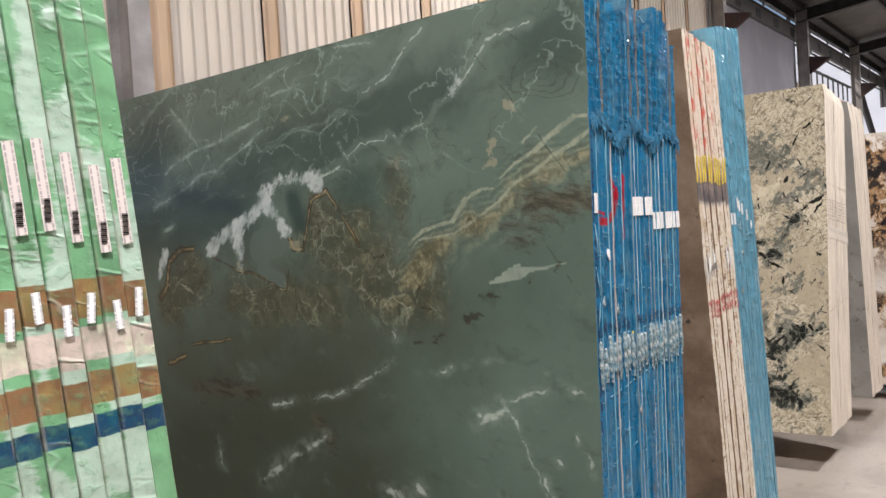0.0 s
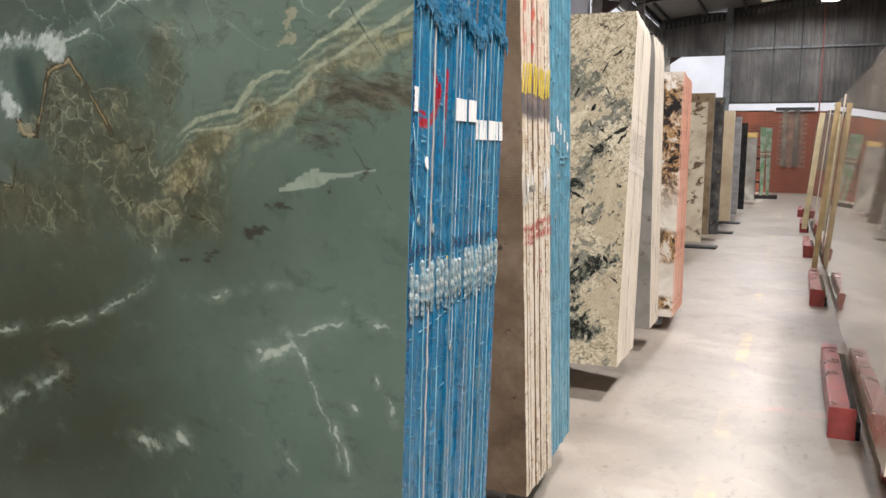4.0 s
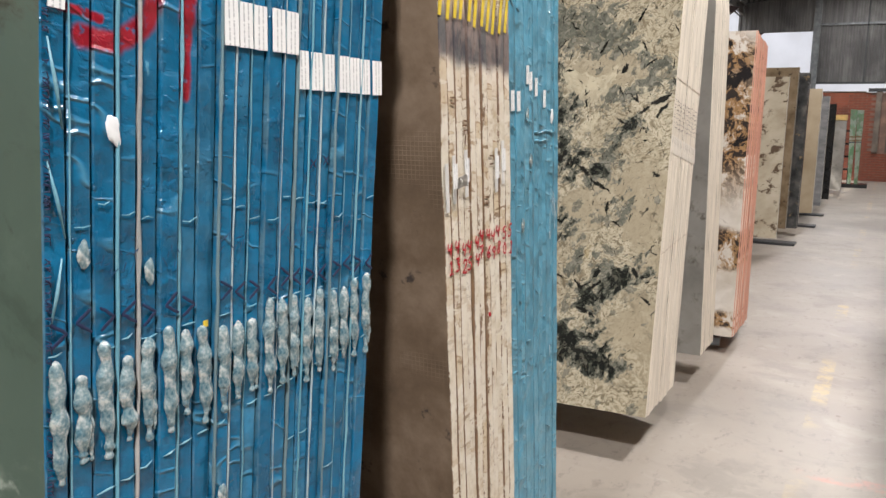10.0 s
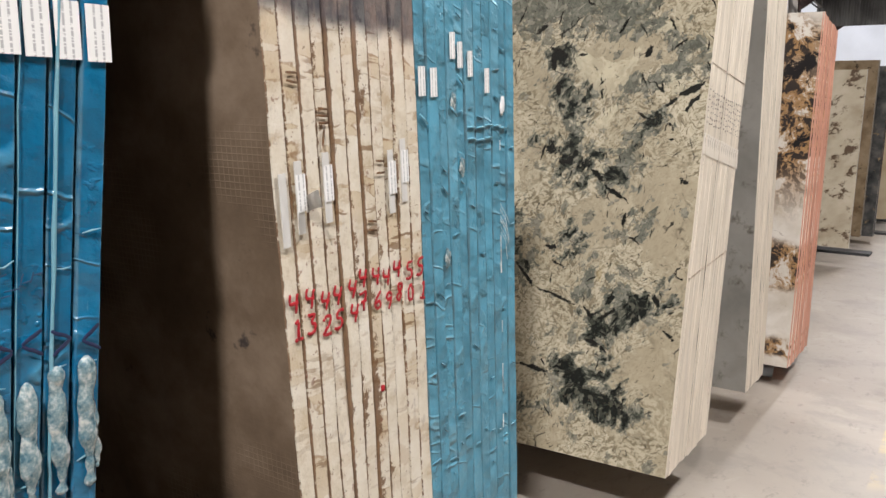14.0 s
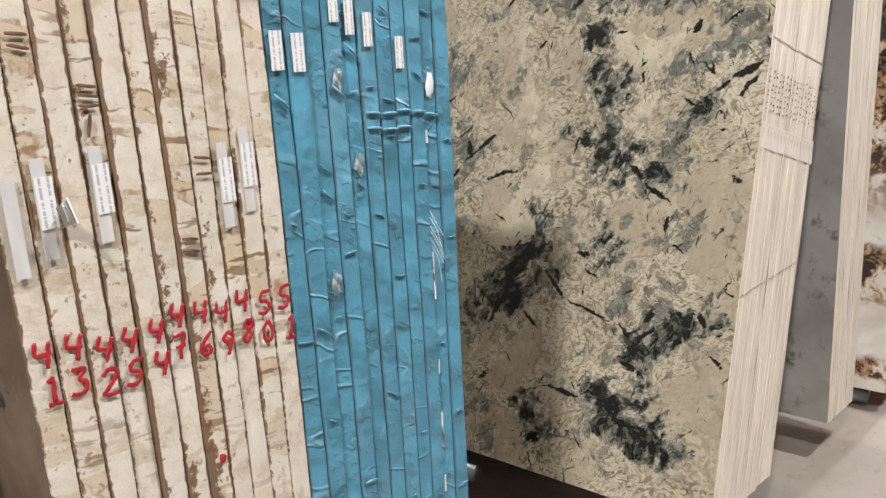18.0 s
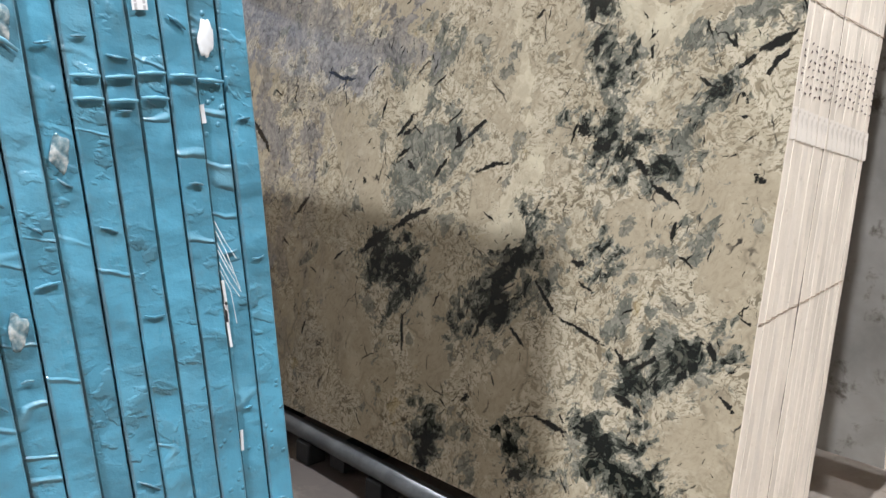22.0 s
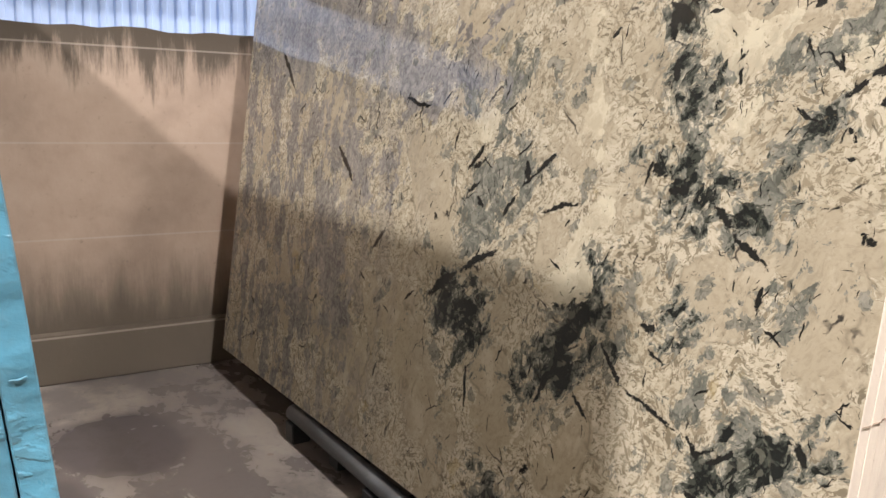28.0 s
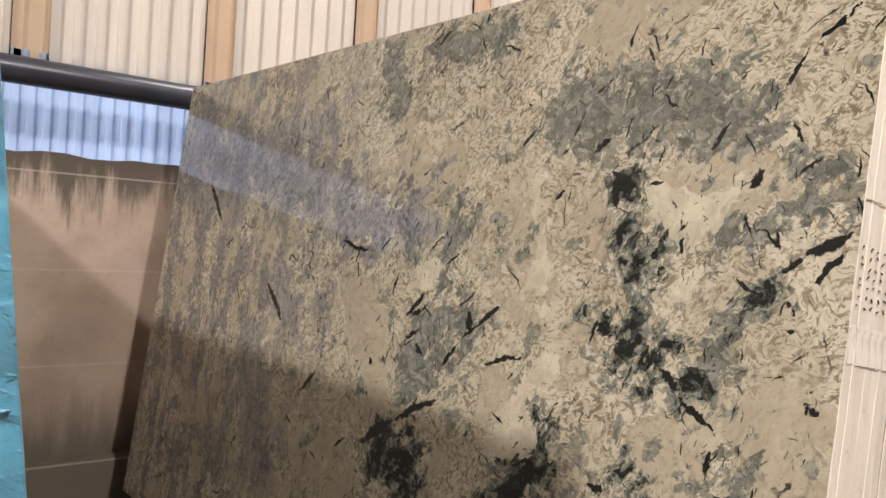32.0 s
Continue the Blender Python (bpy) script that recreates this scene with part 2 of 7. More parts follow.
    # torn grey-green clouds with speckled insides
    greys = ((-0.74, 1.78, -0.31, 1.75, 0.11), (-0.23, 1.69, -0.05, 1.59, 0.05), (-0.28, 1.46, -0.05, 1.54, 0.047), (-1.33, 2.02, -1.05, 2.02, 0.066), (-1.59, 2.0, -1.5, 1.86, 0.08), (-1.22, 1.05, -1.11, 1.14, 0.085), (-1.2, 1.19, -0.99, 1.23, 0.059), (-0.42, 1.3, -0.47, 1.36, 0.038),
             (-0.33, 1.2, -0.25, 1.18, 0.043), (-0.21, 1.06, -0.19, 1.02, 0.025), (-1.1, 1.53, -1.12, 1.34, 0.044), (-0.12, 1.62, -0.16, 1.48, 0.036), (-0.36, 0.82, -0.31, 0.78, 0.04), (-0.32, 0.89, -0.21, 0.8, 0.033), (-0.22, 1.03, -0.17, 1.03, 0.029), (-0.59, 0.94, -0.58, 0.91, 0.042), (-0.82, 0.36, -0.82, 0.2, 0.028))
    hearts = ((-0.52, 1.51, -0.48, 1.41, 0.034), (-0.51, 1.25, -0.4, 1.21, 0.043), (-0.55, 1.6, -0.51, 1.54, 0.023), (-0.35, 1.22, -0.27, 1.17, 0.017), (-0.22, 1.33, -0.17, 1.37, 0.016), (-1.32, 0.8, -1.16, 0.8, 0.06), (-1.16, 0.75, -1.2, 0.66, 0.036), (-0.72, 0.9, -0.8, 0.76, 0.057), (-0.87, 0.68, -0.81, 0.76, 0.047),
              (-0.76, 0.73, -0.67, 0.81, 0.037), (-0.69, 1.02, -0.64, 0.96, 0.025), (-0.42, 0.93, -0.4, 0.95, 0.022), (-0.31, 0.67, -0.23, 0.7, 0.027), (-0.2, 0.69, -0.09, 0.79, 0.026), (-0.38, 0.48, -0.29, 0.5, 0.038), (-0.37, 0.41, -0.25, 0.41, 0.054), (-0.25, 0.42, -0.18, 0.39, 0.03), (-0.96, 0.34, -1.0, 0.25, 0.043), (-0.64, 0.38, -0.59, 0.31, 0.04))
    shred = g.math("SUBTRACT", g.noise(g.stretch(g.blocky(wv, wv, 34, 0.6), (1, 1, 2.6), (0, 48, 0)), 8.0, 9, 0.74), 0.5)
    more = ((-0.36, 1.47, -0.25, 1.42, 0.033), (-0.36, 1.33, -0.25, 1.39, 0.0235), (-0.31, 1.18, -0.23, 1.24, 0.039), (-0.41, 1.21, -0.34, 1.16, 0.033), (-1.36, 1.45, -1.28, 1.39, 0.06), (-1.13, 1.45, -1.13, 1.31, 0.04))
    gd = g.math("ADD", g.math("ADD", g.math("MINIMUM", g.strokes(near, greys), g.strokes(near, more)), 0.012), g.math("ADD", g.math("MULTIPLY", tear, 0.30), g.math("MULTIPLY", shred, 0.45)))
    hd = g.math("ADD", g.math("ADD", g.strokes(near, hearts), 0.012), g.math("ADD", g.math("MULTIPLY", tear, 0.22), g.math("MULTIPLY", shred, 0.55)))
    loose = g.math("ADD", g.math("SUBTRACT", 0.115, tear), g.math("ADD", g.math("MULTIPLY", cr, 0.05), g.math("MULTIPLY", plain, 0.06)))
    grey = g.range(g.math("MINIMUM", gd, g.math("MINIMUM", g.math("SUBTRACT", hd, 0.034), loose)), 0.006, -0.006)
    blot = g.noise(g.warp(wv, 12, 0.06), 13, 8, 0.72)
    rim = g.range(g.math("MINIMUM", gd, g.math("SUBTRACT", hd, 0.034)), -0.02, 0.0, 0.0, 0.6)
    tone = g.mix(g.range(blot, 0.38, 0.62), (0.11, 0.115, 0.09), (0.255, 0.248, 0.20))
    tone = g.mix(rim, tone, (0.30, 0.275, 0.21))
    tone = g.mix(g.math("MULTIPLY", g.range(fine, 0.46, 0.60), 0.65), tone, (0.065, 0.068, 0.054))
    tone = g.mix(g.math("MULTIPLY", g.range(tiny, 0.72, 0.9), 0.45), tone, (0.40, 0.375, 0.30))
    col = g.mix(g.math("MULTIPLY", grey, g.range(blot, 0.36, 0.44, 0.45, 1.0)), cream, tone)
    deep = g.range(hd, 0.004, -0.004)
    inky = g.mix(g.range(g.math("ADD", g.math("MULTIPLY", hd, 3.0), g.math("ADD", g.math("MULTIPLY", blot, 0.6), g.math("MULTIPLY", fine, 0.4))), 0.47, 0.42), (0.052, 0.057, 0.044), (0.012, 0.014, 0.012))
    inky = g.mix(g.math("MULTIPLY", g.range(tiny, 0.84, 0.92), 0.35), inky, (0.26, 0.25, 0.19))
    col = g.mix(deep, col, inky)
    # milk-pale crystals lying over the clouds
    pales = ((-0.75, 1.1, -0.78, 1.01, 0.03), (-1.22, 1.32, -1.25, 1.33, 0.036), (-0.84, 0.94, -0.75, 0.97, 0.034), (-0.37, 1.36, -0.32, 1.38, 0.03), (-0.83, 1.59, -0.73, 1.27, 0.022), (-0.21, 1.65, -0.14, 1.68, 0.016), (-0.75, 1.07, -0.69, 1.16, 0.025), (-0.12, 1.49, -0.09, 1.48, 0.017), (-1.26, 1.34, -1.18, 1.36, 0.028), (-0.28, 1.56, -0.26, 1.57, 0.012), (-0.43, 1.55, -0.33, 1.51, 0.045))
    pale = g.range(g.math("ADD", g.strokes(near, pales), g.math("MULTIPLY", tear, 0.16)), 0.006, -0.006)
    col = g.mix(g.math("MULTIPLY", pale, 0.85), col, g.mix(g.range(blot, 0.40, 0.6), (0.66, 0.60, 0.44), (0.50, 0.435, 0.31)))
    # cool grey and violet speckle towards the far end
    violets = ((-2.02, 1.61, -1.6, 1.48, 0.118), (-1.6, 1.47, -1.29, 1.5, 0.09), (-2.7, 1.81, -2.14, 1.67, 0.126), (-3.12, 1.78, -2.61, 1.61, 0.169), (-2.07, 1.24, -1.93, 1.11, 0.083), (-1.76, 1.19, -1.74, 1.17, 0.043), (-1.89, 1.81, -2.27, 1.79, 0.077), (-2.19, 0.84, -2.06, 0.62, 0.107))
    speck = g.noise(g.stretch(g.blocky(wv, wv, 30, 0.6), (2.0, 1, 0.9), (0, 8, 0)), 4.6, 9, 0.70)
    cool = g.range(g.math("ADD", g.strokes(near, violets), g.math("MULTIPLY", tear, 0.7)), 0.012, -0.012)
    left = g.math("MULTIPLY", g.range(g.sep(w, 0), -1.2, -2.5), g.range(speck, 0.49, 0.52))
    left = g.math("MAXIMUM", g.math("MULTIPLY", left, 0.8), g.math("MULTIPLY", cool, g.range(speck, 0.36, 0.50, 0.35, 0.85)))
    ash = g.mix(g.range(g.math("ADD", g.math("MULTIPLY", speck, 0.5), g.math("MULTIPLY", fine, 0.5)), 0.44, 0.60), (0.27, 0.255, 0.24), (0.10, 0.097, 0.098))
    ash = g.mix(g.math("MULTIPLY", g.range(tiny, 0.75, 0.9), 0.4), ash, (0.40, 0.37, 0.32))
    col = g.mix(left, col, ash)
    # crumbs: short hair-thin scratches in every direction
    busy = g.range(g.noise(w, 3.6, 5, 0.6), 0.42, 0.54)
    scratchy = g.warp(p, 30, 0.02, 4)
    for turn, sc, off in ((35, 24.0, 61), (-42, 28.0, 67), (78, 32.0, 71), (5, 36.0, 77)):
        sp = g.stretch(scratchy, (1, 1, 3.4), (0, turn, 0), (off, 0, off))
        mark = g.math("MULTIPLY", g.range(g.voro(sp, sc), 0.17, 0.09), g.range(g.sep(g.voro(sp, sc, out=1), 0), 0.60, 0.62))
        col = g.mix(g.math("MULTIPLY", g.math("MULTIPLY", mark, busy), 0.72), col, (0.13, 0.108, 0.07))
    # black needles, ragged and tapering
    tight = g.warp(g.warp(p, 11.0, 0.04, 3), 60, 0.016, 4)
    top = ((-0.18, 1.79, -0.13, 1.86, 0.005), (-0.13, 1.86, -0.05, 1.93, 0.0056), (-0.09, 1.45, -0.01, 1.5, 0.0134), (-0.07, 1.4, -0.01, 1.47, 0.0075), (-0.14, 1.41, -0.09, 1.45, 0.006), (-0.14, 1.37, -0.05, 1.34, 0.0042), (-0.11, 1.31, -0.09, 1.31, 0.0064), (-0.06, 1.18, -0.03, 1.16, 0.008), (-0.21, 1.62, -0.22, 1.58, 0.0107),
           (-0.58, 1.62, -0.5, 1.59, 0.0103), (-0.5, 1.59, -0.42, 1.6, 0.0042), (-0.58, 1.59, -0.55, 1.53, 0.0134), (-0.53, 1.51, -0.53, 1.45, 0.01), (-0.74, 1.57, -0.73, 1.56, 0.0149), (-0.37, 1.48, -0.36, 1.43, 0.0052), (-0.33, 1.67, -0.29, 1.72, 0.0064), (-0.65, 1.68, -0.6, 1.7, 0.009))
    middle = ((-0.32, 1.15, -0.23, 1.09, 0.007), (-0.38, 1.2, -0.32, 1.16, 0.0076), (-0.5, 1.21, -0.45, 1.22, 0.0124), (-0.56, 1.27, -0.52, 1.24, 0.0129), (-0.84, 1.76, -0.9, 1.7, 0.0063), (-1.0, 1.24, -0.99, 1.19, 0.0149), (-1.25, 1.21, -1.19, 1.25, 0.0084), (-1.26, 1.14, -1.2, 1.18, 0.0084), (-1.21, 1.13, -1.18, 1.1, 0.0082),
              (-1.08, 1.09, -1.03, 1.16, 0.0077), (-1.4, 0.81, -1.25, 0.91, 0.017), (-1.25, 0.91, -1.06, 1.0, 0.012), (-2.18, 1.23, -2.02, 1.1, 0.012), (-2.88, 1.62, -2.68, 1.44, 0.013), (-1.69, 1.41, -1.53, 1.39, 0.01), (-1.5, 1.04, -1.4, 0.93, 0.007), (-1.81, 0.89, -1.73, 0.98, 0.01), (-1.43, 1.05, -1.42, 1.06, 0.014))
    low = ((-0.63, 0.84, -0.54, 0.76, 0.007), (-0.54, 0.76, -0.35, 0.71, 0.006), (-0.35, 0.72, -0.31, 0.68, 0.0094), (-0.29, 0.69, -0.23, 0.73, 0.0076), (-0.11, 0.79, -0.09, 0.75, 0.0097), (-0.06, 0.68, -0.01, 0.64, 0.007), (-0.33, 0.61, -0.25, 0.57, 0.008), (-0.57, 0.48, -0.46, 0.47, 0.0087), (-0.71, 0.71, -0.64, 0.64, 0.0073), (-0.84, 0.63, -0.77, 0.77, 0.0097),
           (-0.52, 0.91, -0.47, 0.91, 0.0083), (-0.85, 0.44, -0.82, 0.48, 0.01), (-1.16, 0.67, -1.13, 0.48, 0.0067), (-0.24, 1.06, -0.24, 1.0, 0.0088), (-1.21, 1.28, -1.28, 1.2, 0.009), (-0.78, 1.16, -0.93, 1.12, 0.0058), (-0.88, 1.28, -0.97, 1.21, 0.008))
    nd = g.math("MINIMUM", g.strokes(tight, top, True, 3.0), g.math("MINIMUM", g.strokes(tight, middle, True, 3.0), g.strokes(tight, low, True, 3.0)))
    needles = [g.range(g.math("ADD", nd, g.math("MULTIPLY", g.math("SUBTRACT", g.noise(g.stretch(p, (1, 1, 2.2), (0, 45, 0)), 60, 5, 0.7), 0.5), 2.4)), 1.12, 0.9)]
    beside = g.range(g.math("MINIMUM", gd, hd), 0.14, 0.0)
    far = g.range(g.sep(w, 0), -1.0, -2.0)
    for turn, sc, off, few in ((84, 8.0, 51, 0.84), (100, 11.0, 57, 0.84), (38, 4.2, 0, 0.82), (-28, 5.0, 3, 0.84), (72, 4.6, 7, 0.80), (-62, 5.5, 11, 0.82), (50, 9.0, 23, 0.78), (-48, 15.0, 29, 0.80), (25, 17.0, 31, 0.80), (80, 16.0, 41, 0.80)):
        sp = g.stretch(tight, (1, 1, 8.0), (0, turn, 0), (off, 0, off))
        size = g.sep(g.voro(sp, sc, out=1), 1)
        n = g.range(g.math("SUBTRACT", g.voro(sp, sc), g.math("MULTIPLY", size, 0.08)), 0.10, 0.05)
        pick = g.range(g.math("ADD", g.sep(g.voro(sp, sc, out=1), 0), g.math("MULTIPLY", g.math("MAXIMUM", beside, far) if turn > 80 else beside, 0.30)), few + 0.10, few + 0.12)
        needles.append(g.math("MULTIPLY", n, pick))
    col = g.mix(g.most(needles), col, (0.014, 0.014, 0.012))
    rust = g.math("MULTIPLY", g.range(g.noise(w, 5.0, 6, 0.7), 0.62, 0.68), g.range(cr, 0.4, 0.6))
    col = g.mix(g.math("MULTIPLY", rust, 0.4), col, (0.42, 0.31, 0.12))
    g.set("Roughness", g.range(fine, 0.3, 0.7, 0.06, 0.13))
    return g.color(col)


def mat_green_stone():
    """Dark green quartzite: sage ground, pale flowing veins, a tan folded band and brown shadows."""
    g = Nodes("green_quartzite", 0.32)
    p = g.vm("MULTIPLY", g.obj(), (1, 0, 1))
    w = g.warp(p, 1.5, 0.24, 3)
    wf = g.warp(w, 6.0, 0.07, 6)
    near = g.warp(g.warp(p, 3.5, 0.06, 4), 18, 0.035, 5)
    sleek = g.warp(g.warp(p, 6, 0.03, 3), 34, 0.014, 3)
    height, along = g.sep(p, 2), g.sep(p, 0)
    ragged = g.noise(wf, 16, 8, 0.74)
    cloudy = g.math("SUBTRACT", g.noise(g.warp(p, 4, 0.12, 4), 5.0, 9, 0.68), 0.5)
    ground = g.ramp(g.noise(w, 1.1, 7, 0.6), [(0.3, (0.058, 0.082, 0.064)), (0.5, (0.082, 0.112, 0.089)), (0.7, (0.108, 0.142, 0.115))])
    col = ground
    # broad tones: deep teal, olive folds, brown depth at the lower far side
    deeps = ((-2.17, 1.51, -1.54, 1.56, 0.10), (-1.08, 1.75, -0.51, 1.88, 0.09), (-0.92, 1.52, -0.87, 1.59, 0.06), (-0.16, 1.94, -0.06, 1.95, 0.05), (-2.2, 1.75, -2.1, 1.9, 0.12), (-1.75, 1.6, -1.25, 1.78, 0.07))
    dark = g.range(g.math("ADD", g.strokes(near, deeps), g.math("MULTIPLY", cloudy, 0.3)), 0.13, -0.06)
    col = g.mix(g.math("MULTIPLY", dark, 0.78), col, (0.026, 0.044, 0.036))
    browns = ((-1.91, 0.9, -1.47, 0.86, 0.08), (-1.85, 0.58, -1.01, 0.93, 0.22), (-1.57, 1.01, -0.89, 1.08, 0.10), (-0.9, 1.16, -0.6, 1.16, 0.03), (-2.1, 0.3, -1.6, 0.4, 0.3), (-1.2, 0.5, -0.9, 0.6, 0.15))
    brown = g.range(g.math("ADD", g.strokes(w, browns), g.math("MULTIPLY", cloudy, 0.4)), 0.42, -0.22)
    col = g.mix(g.math("MULTIPLY", brown, 0.8), col, (0.040, 0.038, 0.024))
    olive = ((-1.07, 1.47, -0.8, 1.29, 0.12), (-0.75, 1.2, -0.6, 1.22, 0.06), (-1.98, 1.21, -1.85, 1.29, 0.10), (-0.87, 1.46, -0.73, 1.3, 0.06), (-1.56, 1.23, -1.05, 1.19, 0.075), (-0.73, 1.64, -0.69, 1.45, 0.04))
    moss = g.range(g.math("ADD", g.strokes(near, olive), g.math("MULTIPLY", cloudy, 0.25)), 0.05, -0.05)
    col = g.mix(g.math("MULTIPLY", moss, 0.75), col, g.mix(g.range(ragged, 0.4, 0.62), (0.042, 0.040, 0.024), (0.088, 0.082, 0.050)))
    mott = g.noise(g.stretch(wf, (1, 1, 1.5), (0, -20, 0)), 7, 9, 0.76)
    col = g.mix(g.range(mott, 0.47, 0.36, 0.0, 0.4), col, (0.035, 0.045, 0.035))
    col = g.mix(g.range(mott, 0.57, 0.70, 0.0, 0.3), col, (0.16, 0.20, 0.165))
    # strata: thin layers that follow a folded level, on the upper part
    level = g.math("ADD", g.math("ADD", height, g.math("MULTIPLY", along, -0.30)), g.math("MULTIPLY", g.noise(w, 1.9, 5, 0.55), 0.55))
    strata = g.noise(g.node("ShaderNodeCombineXYZ", 0, {}, i0=g.math("MULTIPLY", along, 0.9), i2=g.math("MULTIPLY", level, 15.0)), 1.0, 8, 0.68)
    upper = g.math("MULTIPLY", g.range(g.math("ADD", height, g.math("MULTIPLY", along, -0.18)), 1.86, 2.1), g.range(along, -0.7, -1.1))
    col = g.mix(g.math("MULTIPLY", g.math("MULTIPLY", g.range(strata, 0.53, 0.64), upper), 0.55), col, (0.21, 0.265, 0.225))
    lines = ((-2.10, 1.61, -1.97, 1.64, 0.007), (-1.97, 1.64, -1.85, 1.68, 0.008), (-1.85, 1.68, -1.80, 1.71, 0.009), (-1.80, 1.71, -1.64, 1.73, 0.009), (-1.64, 1.74, -1.53, 1.78, 0.0098), (-1.53, 1.78, -1.37, 1.85, 0.0083), (-2.02, 1.74, -1.95, 1.78, 0.0095), (-1.95, 1.78, -1.81, 1.82, 0.0106), (-1.81, 1.82, -1.68, 1.83, 0.010), (-1.68, 1.83, -1.38, 1.90, 0.0095), (-1.34, 1.97, -1.16, 1.99, 0.0085), (-1.96, 2.01, -1.78, 1.84, 0.013), (-1.11, 1.87, -1.04, 1.90, 0.0075), (-1.04, 1.90, -1.02, 1.98, 0.009), (-1.77, 1.60, -1.68, 1.63, 0.0077), (-2.04, 1.50, -1.96, 1.52, 0.0123), (-1.15, 1.82, -1.06, 1.80, 0.0043), (-1.06, 1.80, -0.94, 1.86, 0.0053), (-0.98, 2.09, -0.79, 2.07, 0.007), (-1.45, 2.01, -1.2, 2.08, 0.008))
    soft = g.strokes(sleek, lines, True, 1.6)
    haze = g.math("MULTIPLY", g.range(soft, 5.0, 0.5), 0.22)
    col = g.mix(g.math("MULTIPLY", haze, g.range(mott, 0.40, 0.58)), col, (0.20, 0.25, 0.21))
    soft = g.range(soft, 1.15, 0.35)
    col = g.mix(g.math("MULTIPLY", soft, g.range(ragged, 0.38, 0.62, 0.1, 0.75)), col, (0.27, 0.335, 0.285))
    # laminated tan band that folds down to the middle
    tan = ((-0.62, 1.36, -0.50, 1.39, 0.028), (-0.50, 1.40, -0.40, 1.44, 0.022), (-0.40, 1.44, -0.31, 1.47, 0.018), (-0.27, 1.50, -0.20, 1.55, 0.028), (-0.20, 1.55, -0.10, 1.57, 0.027), (-0.10, 1.57, 0.00, 1.62, 0.025), (-0.72, 1.25, -0.65, 1.30, 0.025), (-0.65, 1.30, -0.59, 1.33, 0.032), (-0.76, 1.2, -0.7, 1.22, 0.03))
    td = g.strokes(near, tan)
    band = g.range(g.math("ADD", td, g.math("MULTIPLY", cloudy, 0.28)), 0.03, -0.03)
    lam = g.math("SINE", g.math("MULTIPLY", g.math("ADD", g.math("ADD", td, g.math("MULTIPLY", height, 0.5)), g.math("MULTIPLY", cloudy, 0.10)), 210.0))
    col = g.mix(g.math("MULTIPLY", band, 0.88), col, g.mix(g.range(ragged, 0.40, 0.60), (0.078, 0.069, 0.038), (0.23, 0.198, 0.115)))
    wide = g.range(g.math("ADD", td, g.math("MULTIPLY", cloudy, 0.2)), 0.10, 0.0)
    col = g.mix(g.math("MULTIPLY", g.math("MULTIPLY", wide, g.range(lam, 0.2, 0.9)), g.range(ragged, 0.42, 0.6, 0.0, 0.55)), col, (0.20, 0.205, 0.135))
    col = g.mix(g.math("MULTIPLY", g.math("MULTIPLY", wide, g.range(lam, -0.4, -0.95)), 0.4), col, (0.045, 0.045, 0.028))
    laminae = ((-0.67, 1.36, -0.62, 1.40, 0.0057), (-0.62, 1.40, -0.47, 1.42, 0.0055), (-0.47, 1.42, -0.40, 1.45, 0.0062), (-0.40, 1.45, -0.31, 1.50, 0.0060), (-0.31, 1.50, -0.25, 1.55, 0.0067), (-0.25, 1.55, -0.17, 1.59, 0.0074), (-0.17, 1.59, 0.00, 1.68, 0.0086), (-0.66, 1.39, -0.60, 1.43, 0.0076), (-0.60, 1.43, -0.48, 1.46, 0.0073), (-0.48, 1.46, -0.43, 1.52, 0.0125), (-0.43, 1.52, -0.37, 1.54, 0.0079), (-0.37, 1.54, -0.33, 1.54, 0.0060), (-0.30, 1.57, -0.25, 1.61, 0.0042), (-0.25, 1.61, -0.18, 1.64, 0.0066), (-0.18, 1.64, -0.11, 1.68, 0.0096), (-0.11, 1.68, -0.05, 1.72, 0.0094), (-0.05, 1.72, -0.01, 1.72, 0.0061), (-0.22, 1.67, -0.17, 1.70, 0.0073))
    col = g.mix(g.math("MULTIPLY", g.range(g.strokes(sleek, laminae, True), 1.15, 0.5), g.range(ragged, 0.36, 0.58, 0.25, 0.8)), col, (0.255, 0.268, 0.19))
    # hair-thin flow lines: the contours of a folded field, pale above and brown along the folds
    flow = g.noise(g.warp(p, 2.6, 0.22, 4), 2.1, 5, 0.55)
    for lev, c, where, much in ((0.44, (0.25, 0.31, 0.265), upper, 0.6), (0.52, (0.24, 0.30, 0.255), g.range(height, 1.5, 1.75), 0.5), (0.60, (0.26, 0.31, 0.26), upper, 0.5), (0.48, (0.030, 0.026, 0.016), moss, 0.8), (0.42, (0.035, 0.03, 0.018), moss, 0.8), (0.55, (0.17, 0.15, 0.09), moss, 0.5),
                                (0.465, (0.03, 0.036, 0.028), g.range(height, 1.25, 1.6), 0.5), (0.57, (0.028, 0.032, 0.024), wide, 0.5)):
        thin = g.range(g.math("ABSOLUTE", g.math("SUBTRACT", flow, lev)), 0.0065, 0.001)
        col = g.mix(g.math("MULTIPLY", g.math("MULTIPLY", thin, where), g.range(ragged, 0.38, 0.58, 0.0, much)), col, c)
